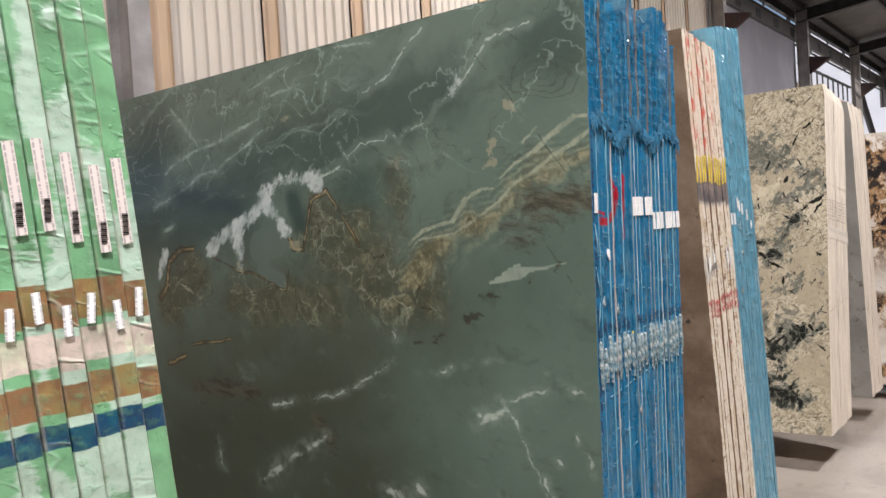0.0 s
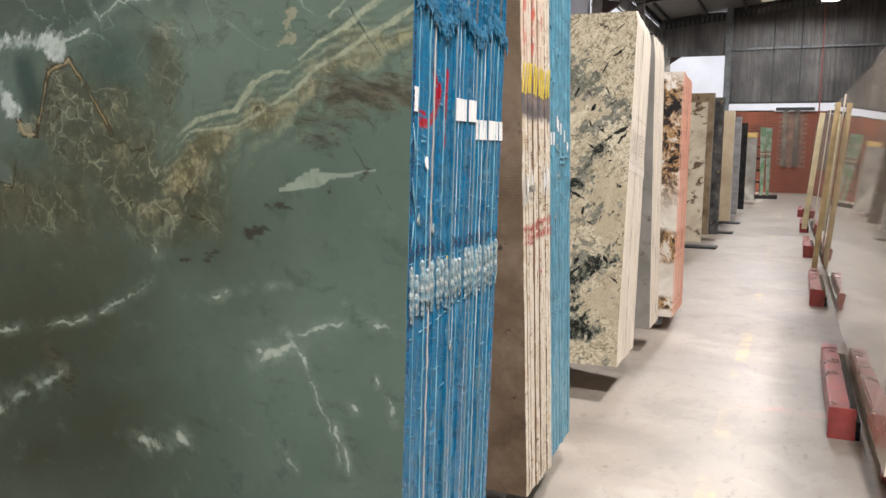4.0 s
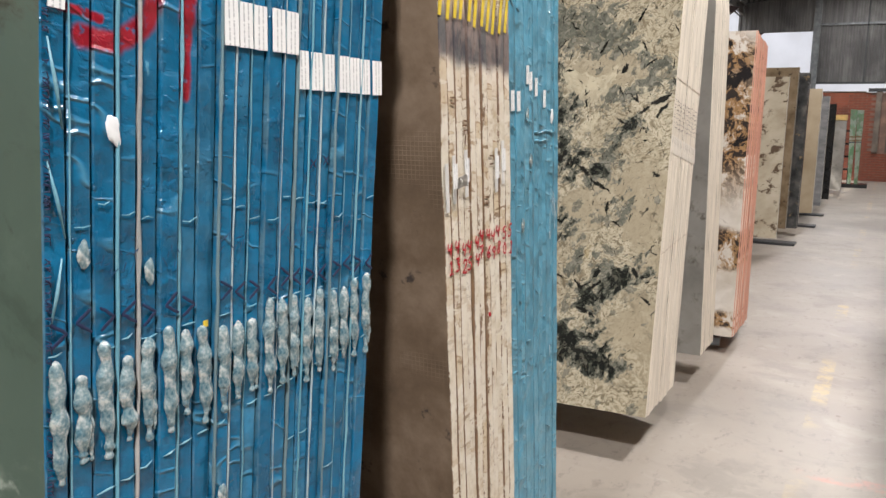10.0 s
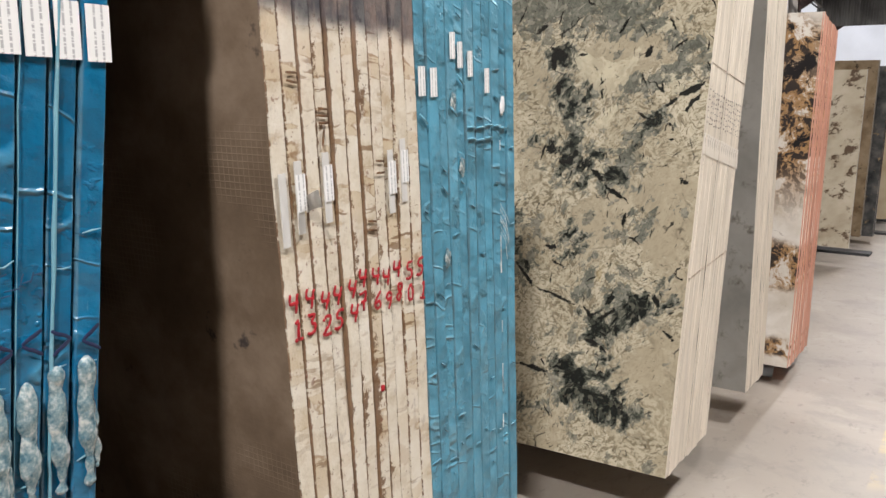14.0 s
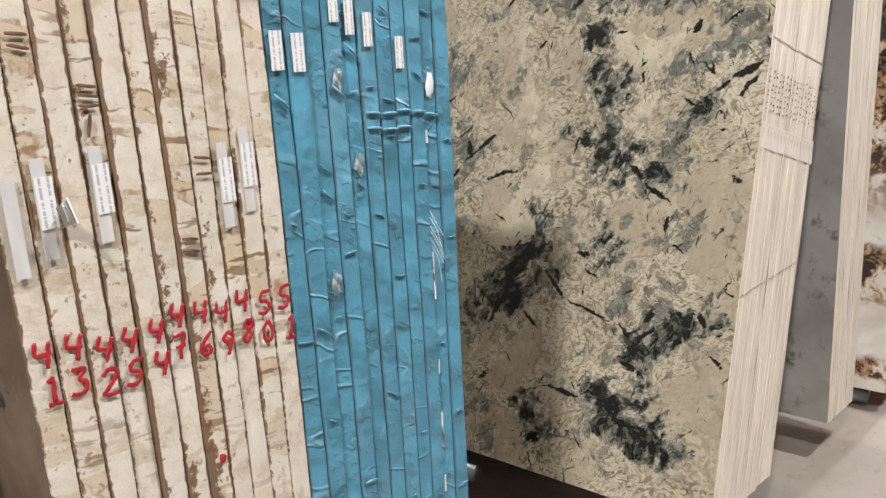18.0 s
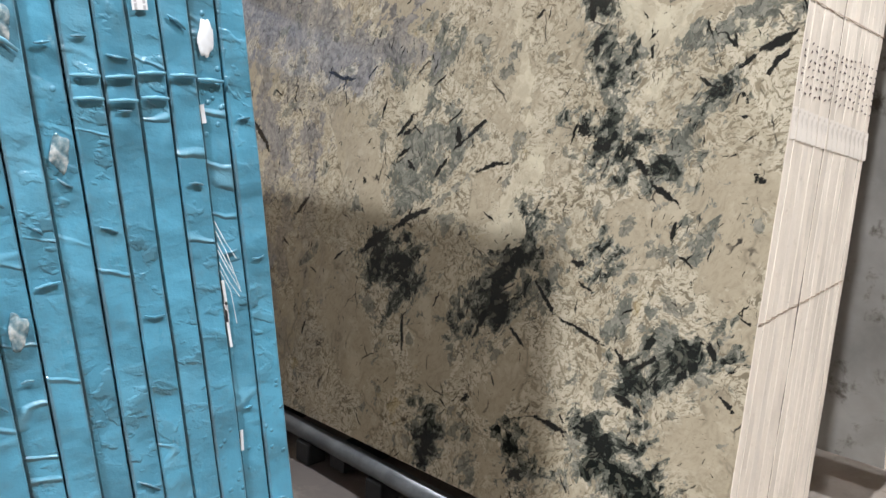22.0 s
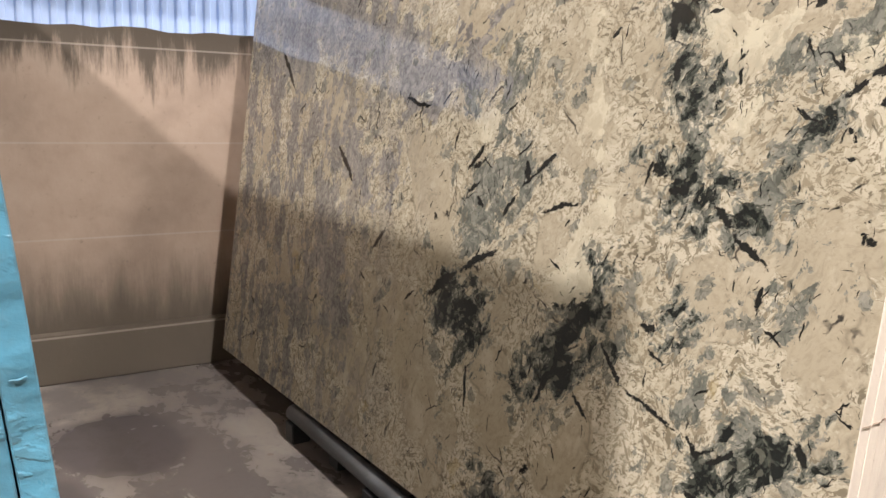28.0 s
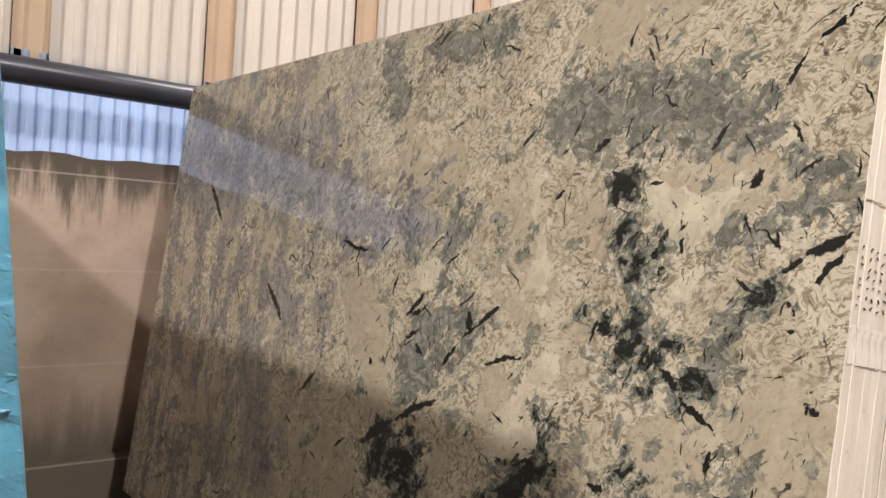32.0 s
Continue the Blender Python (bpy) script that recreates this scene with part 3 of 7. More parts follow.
    for cu, cv, size in ((-0.14, 1.85, 0.14), (-1.84, 1.24, 0.17)):
        ring = g.vm("LENGTH", g.vm("MULTIPLY", g.vm("SUBTRACT", g.warp(near, 5, 0.10, 2), (cu, 0, cv)), (0.8, 0, 1.6)), out=1)
        turns = g.math("MULTIPLY", g.range(g.math("SINE", g.math("MULTIPLY", ring, 230.0)), 0.45, 0.95), g.range(ring, size, size * 0.5))
        col = g.mix(g.math("MULTIPLY", turns, g.range(ragged, 0.40, 0.6, 0.0, 0.55)), col, (0.032, 0.034, 0.024))
    # rust-brown outlines of the folds
    folds = ((-1.12, 1.56, -1.04, 1.59, 0.0097), (-1.04, 1.59, -0.97, 1.51, 0.0084), (-0.97, 1.51, -0.89, 1.39, 0.0072), (-1.12, 1.56, -1.15, 1.45, 0.0098), (-1.15, 1.45, -1.17, 1.39, 0.0099), (-1.17, 1.39, -1.22, 1.39, 0.0112), (-1.22, 1.39, -1.24, 1.43, 0.0113), (-2.08, 1.22, -2.03, 1.26, 0.018), (-2.03, 1.26, -2.01, 1.37, 0.0138), (-2.01, 1.37, -1.93, 1.42, 0.016), (-1.93, 1.42, -1.84, 1.42, 0.012), (-1.76, 1.42, -1.70, 1.38, 0.0051), (-1.70, 1.38, -1.56, 1.32, 0.005), (-1.56, 1.32, -1.45, 1.31, 0.006), (-1.45, 1.31, -1.27, 1.24, 0.005), (-1.27, 1.24, -1.25, 1.32, 0.005), (-2.03, 0.94, -1.91, 0.97, 0.012), (-1.87, 1.02, -1.6, 1.05, 0.008))
    panel = g.range(g.strokes(sleek, ((-1.41, 1.41, -1.31, 1.43, 0.062), (-1.40, 1.32, -1.30, 1.28, 0.03))), 0.006, -0.004)
    col = g.mix(g.math("MULTIPLY", panel, 0.8), col, (0.085, 0.108, 0.092))
    fd = g.strokes(sleek, folds, True)
    col = g.mix(g.math("MULTIPLY", g.range(fd, 1.3, 0.8), g.range(ragged, 0.34, 0.54, 0.4, 0.95)), col, (0.034, 0.024, 0.013))
    col = g.mix(g.math("MULTIPLY", g.range(fd, 0.55, 0.25), g.range(mott, 0.40, 0.54, 0.1, 0.9)), col, (0.24, 0.175, 0.09))
    shard = g.warp(g.warp(p, 5, 0.12, 3), 22, 0.03, 4)
    rimmed = g.range(g.voro(g.stretch(shard, (1, 1, 0.8), (0, 25, 0)), 7.5, "DISTANCE_TO_EDGE"), 0.03, 0.002)
    rimmed = g.math("MULTIPLY", g.math("MULTIPLY", rimmed, g.math("MAXIMUM", moss, band)), g.range(ragged, 0.42, 0.56))
    col = g.mix(g.math("MULTIPLY", rimmed, 0.92), col, g.mix(g.range(g.noise(w, 5, 3), 0.46, 0.54), (0.030, 0.024, 0.014), (0.21, 0.205, 0.15)))
    chips = g.range(g.voro(g.stretch(g.warp(shard, 30, 0.02, 3), (1, 1, 1.4), (0, -35, 0)), 15, "DISTANCE_TO_EDGE"), 0.05, 0.004)
    chips = g.math("MULTIPLY", g.math("MULTIPLY", chips, g.math("MAXIMUM", moss, g.math("MULTIPLY", wide, 0.7))), g.range(mott, 0.48, 0.60))
    col = g.mix(g.math("MULTIPLY", chips, 0.8), col, (0.20, 0.205, 0.14))
    # milky patches over a teal hollow
    milk = ((-1.72, 1.42, -1.61, 1.47, 0.030), (-1.61, 1.47, -1.54, 1.49, 0.032), (-1.54, 1.49, -1.45, 1.53, 0.0265), (-1.45, 1.53, -1.39, 1.60, 0.03), (-1.55, 1.47, -1.53, 1.34, 0.022), (-1.39, 1.60, -1.33, 1.53, 0.03), (-1.33, 1.53, -1.25, 1.44, 0.018), (-1.26, 1.64, -1.14, 1.65, 0.026), (-1.14, 1.65, -1.07, 1.61, 0.03), (-1.33, 1.62, -1.31, 1.64, 0.016), (-2.09, 1.29, -2.03, 1.40, 0.0195), (-0.45, 1.90, -0.47, 1.86, 0.0195))
    hollow = g.range(g.strokes(near, ((-1.22, 1.58, -1.18, 1.49, 0.033), (-1.94, 1.64, -1.55, 1.58, 0.03))), 0.03, -0.02)
    col = g.mix(g.math("MULTIPLY", hollow, 0.85), col, (0.022, 0.038, 0.032))
    flame = g.noise(g.stretch(g.warp(p, 10, 0.05, 3), (1.6, 1, 1), (0, -25, 0)), 8, 8, 0.68)
    white = g.range(g.math("ADD", g.strokes(g.warp(sleek, 14, 0.03, 4), milk), g.math("MULTIPLY", g.math("SUBTRACT", 0.5, flame), 0.16)), 0.008, -0.016)
    col = g.mix(g.math("MULTIPLY", white, g.range(flame, 0.34, 0.52, 0.45, 0.95)), col, g.mix(g.range(flame, 0.40, 0.66), (0.20, 0.235, 0.215), (0.46, 0.48, 0.455)))
    # jagged pale veins
    jagged = ((-1.09, 1.63, -0.97, 1.67, 0.010), (-0.97, 1.75, -0.92, 1.68, 0.0041), (-0.92, 1.70, -0.86, 1.74, 0.0071), (-0.86, 1.74, -0.76, 1.74, 0.006), (-0.76, 1.74, -0.73, 1.76, 0.0049), (-0.73, 1.76, -0.69, 1.73, 0.0038), (-0.69, 1.73, -0.67, 1.76, 0.0048), (-0.67, 1.76, -0.60, 1.77, 0.0038), (-0.60, 1.77, -0.56, 1.78, 0.0037), (-0.56, 1.78, -0.53, 1.82, 0.0046), (-0.53, 1.82, -0.48, 1.84, 0.0054), (-0.48, 1.84, -0.4, 1.91, 0.0071), (-0.4, 1.91, -0.33, 1.99, 0.008), (-0.33, 1.99, -0.18, 2.01, 0.007), (-0.85, 1.91, -0.72, 1.95, 0.008), (-0.72, 1.95, -0.66, 2.02, 0.008), (-0.66, 2.02, -0.58, 2.08, 0.009))
    crumbs = g.strokes(g.warp(g.warp(p, 14, 0.04, 4), 60, 0.02, 4), ((-0.53, 1.66, -0.52, 1.68, 0.0082), (-0.56, 1.63, -0.53, 1.65, 0.004), (-0.32, 1.67, -0.33, 1.65, 0.0085), (-0.36, 1.61, -0.32, 1.62, 0.0137), (-0.27, 1.79, -0.24, 1.77, 0.011), (-1.26, 1.88, -1.22, 1.88, 0.012), (-1.23, 1.41, -1.19, 1.40, 0.014), (-1.54, 1.34, -1.53, 1.33, 0.018)))
    col = g.mix(g.math("MULTIPLY", g.range(g.math("ADD", crumbs, g.math("MULTIPLY", g.math("SUBTRACT", 0.5, ragged), 0.09)), 0.001, -0.006), 0.6), col, (0.25, 0.23, 0.155))
    jd = g.strokes(g.warp(sleek, 40, 0.02, 3), jagged, True)
    col = g.mix(g.math("MULTIPLY", g.range(jd, 0.7, 0.3), g.range(ragged, 0.34, 0.56, 0.25, 0.9)), col, (0.33, 0.37, 0.32))
    col = g.mix(g.math("MULTIPLY", g.range(jd, 4.0, 1.5), 0.25), col, (0.16, 0.20, 0.17))
    # the pale wedge, dark brown bed and smears
    wedge = g.strokes(g.warp(g.warp(p, 12, 0.012, 3), 40, 0.006, 3), ((-0.35, 1.262, -0.24, 1.276, 0.005), (-0.325, 1.27, -0.23, 1.285, 0.009), (-0.295, 1.281, -0.225, 1.293, 0.012), (-0.275, 1.295, -0.20, 1.298, 0.008), (-0.26, 1.307, -0.245, 1.309, 0.005), (-0.22, 1.299, -0.15, 1.302, 0.0045), (-0.17, 1.302, -0.09, 1.312, 0.002)))
    col = g.mix(g.math("MULTIPLY", g.range(wedge, 0.003, -0.002), g.range(ragged, 0.3, 0.6, 0.5, 0.9)), col, (0.205, 0.235, 0.19))
    streaky = g.noise(g.stretch(wf, (1, 1, 3.5), (0, -8, 0)), 11, 9, 0.78)
    bed = g.strokes(near, ((-0.2, 1.49, -0.01, 1.48, 0.04), (-0.27, 1.44, -0.12, 1.45, 0.018), (-0.28, 1.39, -0.18, 1.40, 0.012), (-1.84, 0.84, -1.47, 0.86, 0.03), (-1.14, 0.79, -1.05, 0.72, 0.03)))
    bed = g.range(g.math("ADD", bed, g.math("MULTIPLY", g.math("SUBTRACT", 0.5, streaky), 0.25)), 0.02, -0.03)
    col = g.mix(g.math("MULTIPLY", bed, 0.9), col, g.mix(g.range(streaky, 0.42, 0.6), (0.085, 0.072, 0.05), (0.030, 0.024, 0.018)))
    smears = ((-0.39, 1.22, -0.27, 1.21, 0.0055), (-0.45, 1.15, -0.38, 1.16, 0.009), (-0.59, 1.075, -0.52, 1.105, 0.009), (-0.66, 1.07, -0.61, 1.06, 0.006), (-0.21, 1.27, -0.2, 1.27, 0.006), (-0.12, 1.3, -0.1, 1.31, 0.0068), (-0.24, 1.325, -0.2, 1.31, 0.003))
    sd = g.math("ADD", g.strokes(g.warp(g.stretch(p, (1, 1, 1)), 24, 0.06, 5), smears, True, 2.0), g.math("MULTIPLY", g.math("SUBTRACT", 0.5, streaky), 9.0))
    col = g.mix(g.math("MULTIPLY", g.range(sd, 1.5, 0.5), 0.9), col, (0.030, 0.025, 0.019))
    # white veins low down, broken and smoky
    vw = g.warp(g.warp(p, 4, 0.07, 5), 26, 0.035, 5)
    veins = ((-1.37, 0.82, -1.19, 0.85, 0.0085), (-1.19, 0.85, -0.95, 0.9, 0.008), (-0.95, 0.9, -0.74, 1.01, 0.007), (-1.42, 0.52, -1.26, 0.63, 0.02), (-1.26, 0.63, -1.09, 0.72, 0.016), (-0.41, 0.84, -0.3, 0.89, 0.015), (-0.04, 0.78, -0.03, 0.73, 0.0066), (-1.7, 0.62, -1.68, 0.55, 0.0145), (-0.79, 0.58, -0.71, 0.56, 0.017), (-0.66, 0.61, -0.63, 0.58, 0.016), (-0.74, 1.08, -0.76, 1.1, 0.0108), (-0.59, 0.97, -0.49, 1.01, 0.0074), (-0.46, 1.01, -0.31, 1.02, 0.0056))
    beside = ((-0.32, 0.91, -0.29, 0.88, 0.011), (-0.29, 0.88, -0.24, 0.78, 0.0055), (-0.24, 0.78, -0.17, 0.6, 0.0054), (-0.29, 0.9, -0.17, 0.95, 0.008), (-0.17, 0.99, -0.03, 0.94, 0.0063), (-0.14, 0.75, -0.13, 0.74, 0.008), (-0.2, 0.72, -0.17, 0.65, 0.0067), (-0.07, 0.82, -0.07, 0.8, 0.005), (-0.35, 0.63, -0.3, 0.57, 0.0072), (-0.42, 0.87, -0.4, 0.86, 0.01), (-0.19, 0.7, -0.13, 0.56, 0.006))
    vd = g.math("MINIMUM", g.strokes(vw, veins, True, 1.5), g.strokes(vw, beside, True, 1.5))
    col = g.mix(g.math("MULTIPLY", g.range(vd, 1.0, 0.3), g.range(ragged, 0.36, 0.58, 0.12, 0.85)), col, (0.34, 0.37, 0.32))
    col = g.mix(g.math("MULTIPLY", g.range(vd, 4.0, 0.6), g.range(ragged, 0.40, 0.64, 0.0, 0.3)), col, (0.26, 0.30, 0.255))
    smoke = g.range(g.noise(g.stretch(vw, (1, 1, 1.4), (0, 50, 0)), 2.4, 8, 0.72), 0.60, 0.74)
    col = g.mix(g.math("MULTIPLY", smoke, 0.2), col, (0.24, 0.28, 0.235))
    hair = g.most([g.line(g.warp(p, 9, 0.02), a, b, 0.0022, 0.6) for a, b in (((-0.38, 1.96), (-0.04, 1.52)), ((-0.72, 1.82), (-0.58, 1.60)), ((-0.16, 1.38), (0.0, 1.16)), ((-0.26, 2.0), (-0.08, 1.86)), ((-0.92, 1.78), (-0.7, 1.66)), ((-1.95, 1.28), (-1.6, 1.22)), ((-1.6, 1.22), (-1.3, 1.25)))])
    col = g.mix(g.math("MULTIPLY", hair, g.range(ragged, 0.46, 0.6, 0.0, 0.7)), col, (0.025, 0.027, 0.02))
    return g.color(col)


def mat_stone(name, cols, scale=2.0, rough=0.15, flecks=None, fleck_scale=20.0, cut=(0.55, 0.66), stretched=(1, 1, 1), turn=0):
    """A polished stone: three tones of cloud, and flecks of another colour."""
    g = Nodes(name, rough)
    p = g.obj()
    w = g.warp(p, scale * 1.6, 0.25 / scale, 4)
    q = g.stretch(w, stretched, (0, turn, 0))
    col = g.ramp(g.noise(q, scale, 7, 0.6), [(0.32, cols[0]), (0.5, cols[1]), (0.68, cols[2])])
    if flecks:
        f = g.noise(g.warp(q, fleck_scale, 0.3 / fleck_scale), fleck_scale, 5, 0.68)
        col = g.mix(g.range(f, *cut), col, flecks)
    return g.color(col)


def mat_splash():
    """White and black stone with rust-orange fringes."""
    g = Nodes("splashed_stone", 0.12)
    p = g.vm("MULTIPLY", g.obj(), (1, 0, 1))
    w = g.warp(g.warp(p, 3, 0.2, 4), 14, 0.05, 4)
    col = g.ramp(g.noise(w, 3, 6, 0.6), [(0.35, (0.50, 0.44, 0.36)), (0.55, (0.66, 0.61, 0.54)), (0.7, (0.74, 0.70, 0.64))])
    ripple = g.range(g.noise(g.stretch(w, (1.2, 1, 5)), 7, 5, 0.65), 0.6, 0.68)
    col = g.mix(g.math("MULTIPLY", ripple, 0.5), col, (0.16, 0.11, 0.07))
    zone = g.most([g.blob(w, -0.12, 1.38, 0.30, 0.36, 0.5), g.blob(w, -0.08, 0.66, 0.26, 0.10, 0.4), g.blob(w, -0.1, 0.2, 0.2, 0.05, 0.4), g.blob(w, -0.25, 1.78, 0.35, 0.15)])
    spot = g.noise(g.warp(w, 30, 0.03, 4), 6.5, 10, 0.76)
    col = g.mix(g.math("MULTIPLY", zone, g.range(spot, 0.42, 0.47)), col, g.mix(g.noise(w, 40, 6, 0.75), (0.14, 0.07, 0.035), (0.52, 0.32, 0.15)))
    col = g.mix(g.math("MULTIPLY", zone, g.range(g.math("ADD", g.math("MULTIPLY", spot, 0.7), g.math("MULTIPLY", g.noise(w, 26, 7, 0.75), 0.3)), 0.49, 0.53)), col, (0.04, 0.032, 0.028))
    streak = g.most([g.line(w, (-0.34, 1.5), (0.0, 1.72), 0.05, 0.6), g.line(w, (-0.3, 1.2), (-0.02, 1.32), 0.03, 0.6), g.line(w, (-0.2, 1.86), (0.0, 1.80), 0.02, 0.6)])
    col = g.mix(g.range(g.math("ADD", g.math("MULTIPLY", streak, 0.2), spot), 0.66, 0.72), col, (0.02, 0.018, 0.018))
    return g.color(col)


def mat_film(name, c, pale, dirt, rough=0.38, bumpy=0.3, bands=None, dust=(0.30, 0.26, 0.2), haze=0.25, smear=0.0):
    """Painted resin tape on the slab edges: smooth with slack waves, a few folds, pale scuffs and grimy rims. bands: (low, high, colour) by height."""
    g = Nodes(name, rough)
    p = g.obj()
    r = g.rand()
    q = g.vm("ADD", p, g.node("ShaderNodeCombineXYZ", 0, {}, i1=g.math("MULTIPLY", r, 1.7), i2=g.math("MULTIPLY", r, 3.0)))
    n = g.noise(g.stretch(q, (1, 1, 0.4)), 13, 5, 0.6)
    col = g.mix(g.range(n, 0.36, 0.66), tint(c, 1.12), tint(c, 0.78))
    col = g.mix(g.math("MULTIPLY", r, 0.3), col, tint(c, 1.4))
    col = g.mix(g.math("MULTIPLY", g.range(g.noise(q, 3.2, 5, 0.6), 0.5, 0.75), haze), col, pale)
    if smear:
        comb = g.noise(g.stretch(q, (1, 1, 7)), 16, 3, 0.6)
        film = g.range(g.math("ADD", g.noise(g.stretch(q, (1, 1.6, 0.7)), 6.0, 3, 0.5), g.math("MULTIPLY", comb, 0.16)), 0.555, 0.60)
        col = g.mix(g.math("MULTIPLY", film, smear), col, g.mix(n, tint(pale, 0.85), tint(pale, 1.15)))
    scuff = g.noise(g.stretch(q, (1, 1, 0.4)), 48, 5, 0.7)
    col = g.mix(g.math("MULTIPLY", g.range(scuff, 0.63, 0.72), g.range(g.noise(q, 6, 3), 0.48, 0.64)), col, pale)
    if bands:
        z = g.math("ADD", g.sep(g.warp(p, 30, 0.008), 2), g.math("MULTIPLY", g.math("SUBTRACT", r, 0.5), 0.012))
        for lo, hi, bc in bands:
            k = g.math("MULTIPLY", g.range(z, lo - 0.001, lo + 0.001), g.range(z, hi + 0.001, hi - 0.001))
            shade = g.mix(g.range(n, 0.4, 0.65), bc, tint(bc, 0.65))
            shade = g.mix(g.math("MULTIPLY", g.range(g.noise(q, 14, 4, 0.6), 0.50, 0.62), 0.45), shade, (bc[0] * 1.1, bc[1] * 1.5 + 0.03, bc[2] * 1.2))
            col = g.mix(k, col, shade)
    col = g.mix(g.math("MULTIPLY", g.range(g.noise(q, 8, 6, 0.7), 0.54, 0.72), 0.5), col, dirt)
    rim = g.math("ABSOLUTE", g.math("SUBTRACT", g.math("MULTIPLY", across(g), 2.0), 1.0))
    rim = g.math("MULTIPLY", g.range(rim, 0.74, 0.98), g.range(g.noise(g.stretch(q, (1, 1, 0.5)), 20, 5, 0.7), 0.42, 0.62))
    col = g.mix(g.math("MULTIPLY", rim, 0.55), col, dust)
    # slack waves, long folds across the tape, tiny pimples
    wave = g.noise(g.stretch(g.warp(q, 9, 0.05), (1, 1, 1.5), (18, 0, 0)), 11, 2, 0.4)
    fold = g.range(g.math("ABSOLUTE", g.math("SUBTRACT", g.noise(g.stretch(g.warp(q, 14, 0.02), (1, 0.5, 2.2), (14, 0, 0)), 6.5, 2, 0.4), 0.5)), 0.022, 0.0)
    fold = g.math("MULTIPLY", fold, g.range(g.noise(q, 4.1, 2), 0.46, 0.62))
    pimple = g.math("MULTIPLY", g.range(g.voro(q, 95), 0.30, 0.12), g.range(g.noise(q, 7, 2), 0.58, 0.66))
    crinkle = g.range(g.noise(g.stretch(g.warp(q, 22, 0.02), (1, 1.3, 2.0), (20, 0, 0)), 34, 3, 0.5), 0.50, 0.64)
    crinkle = g.math("MULTIPLY", crinkle, g.range(g.noise(q, 5.3, 3), 0.44, 0.6))
    col = g.mix(g.math("MULTIPLY", crinkle, 0.30), col, dirt)
    grit = g.noise(g.stretch(q, (1, 1, 1.4)), 55, 4, 0.6)
    col = g.mix(g.range(grit, 0.52, 0.70, 0.0, 0.30), col, dirt)
    wave = g.math("ADD", wave, g.math("MULTIPLY", grit, 0.09))
    high = g.math("ADD", g.math("MULTIPLY", g.math("ADD", wave, g.math("MULTIPLY", crinkle, 0.07)), 1.6), g.math("ADD", g.math("MULTIPLY", fold, 0.26), g.math("MULTIPLY", pimple, 0.13)))
    g.bump(high, bumpy, 0.012)
    col = g.mix(g.math("MULTIPLY", fold, 0.28), col, pale)
    g.set("Roughness", g.range(n, 0.3, 0.7, rough * 0.7, rough * 1.25))
    return g, col


def across(g):
    """0 to 1 over a slab's sawn end, from its front to its back."""
    n = g.t.nodes.new("ShaderNodeAttribute")
    n.attribute_name = "across"
    return n.outputs["Fac"]


def mat_blue():
    g, col = mat_film("blue_tape", (0.004, 0.103, 0.208), (0.16, 0.38, 0.47), (0.002, 0.04, 0.10), 0.24, 0.8, dust=(0.12, 0.19, 0.20))
    p = g.vm("MULTIPLY", g.obj(), (0, 1, 1))
    # loose net above the tape: darker strips, bare grey stone in places, ridges across shaded by colour
    top = g.range(g.math("ADD", g.sep(g.warp(p, 25, 0.03), 2), g.math("MULTIPLY", g.noise(g.vm("MULTIPLY", g.obj(), (0, 1, 0)), 11, 1), 0.10)), 1.735, 1.748)
    ridge_shading = g.noise(g.stretch(g.warp(p, 16, 0.02), (1, 1, 5), (12, 0, 0)), 14, 3, 0.6)
    col = g.mix(g.math("MULTIPLY", top, g.range(ridge_shading, 0.52, 0.64, 0.0, 0.5)), col, (0.004, 0.045, 0.10))
    col = g.mix(g.math("MULTIPLY", top, g.range(ridge_shading, 0.42, 0.34, 0.0, 0.25)), col, (0.10, 0.27, 0.37))
    bare = g.math("MULTIPLY", top, g.math("MULTIPLY", g.range(g.math("FRACT", g.math("MULTIPLY", g.rand(), 7.3)), 0.84, 0.87), g.range(across(g), 0.35, 0.45)))
    col = g.mix(g.math("MULTIPLY", bare, 0.85), col, (0.13, 0.115, 0.09))
    # red spray mark
    s = g.node("ShaderNodeCombineXYZ", 0, {}, i0=g.sep(p, 1), i2=g.sep(p, 2))
    s = g.warp(s, 22, 0.012)
    pts = ((0.105, 1.425), (0.15, 1.42), (0.195, 1.45), (0.21, 1.50), (0.19, 1.54))
    mark = [g.line(s, a, b, 0.012, 0.35) for a, b in zip(pts, pts[1:])]
    mark += [g.line(s, (0.262, 1.545), (0.25, 1.46), 0.014, 0.35), g.line(s, (0.25, 1.46), (0.245, 1.37), 0.008, 0.4), g.line(s, (0.08, 1.452), (0.13, 1.445), 0.005, 0.4)]
    col = g.mix(g.math("MULTIPLY", g.most(mark), g.range(g.noise(s, 60, 4), 0.3, 0.45)), col, (0.25, 0.010, 0.020))
    return g.color(col)


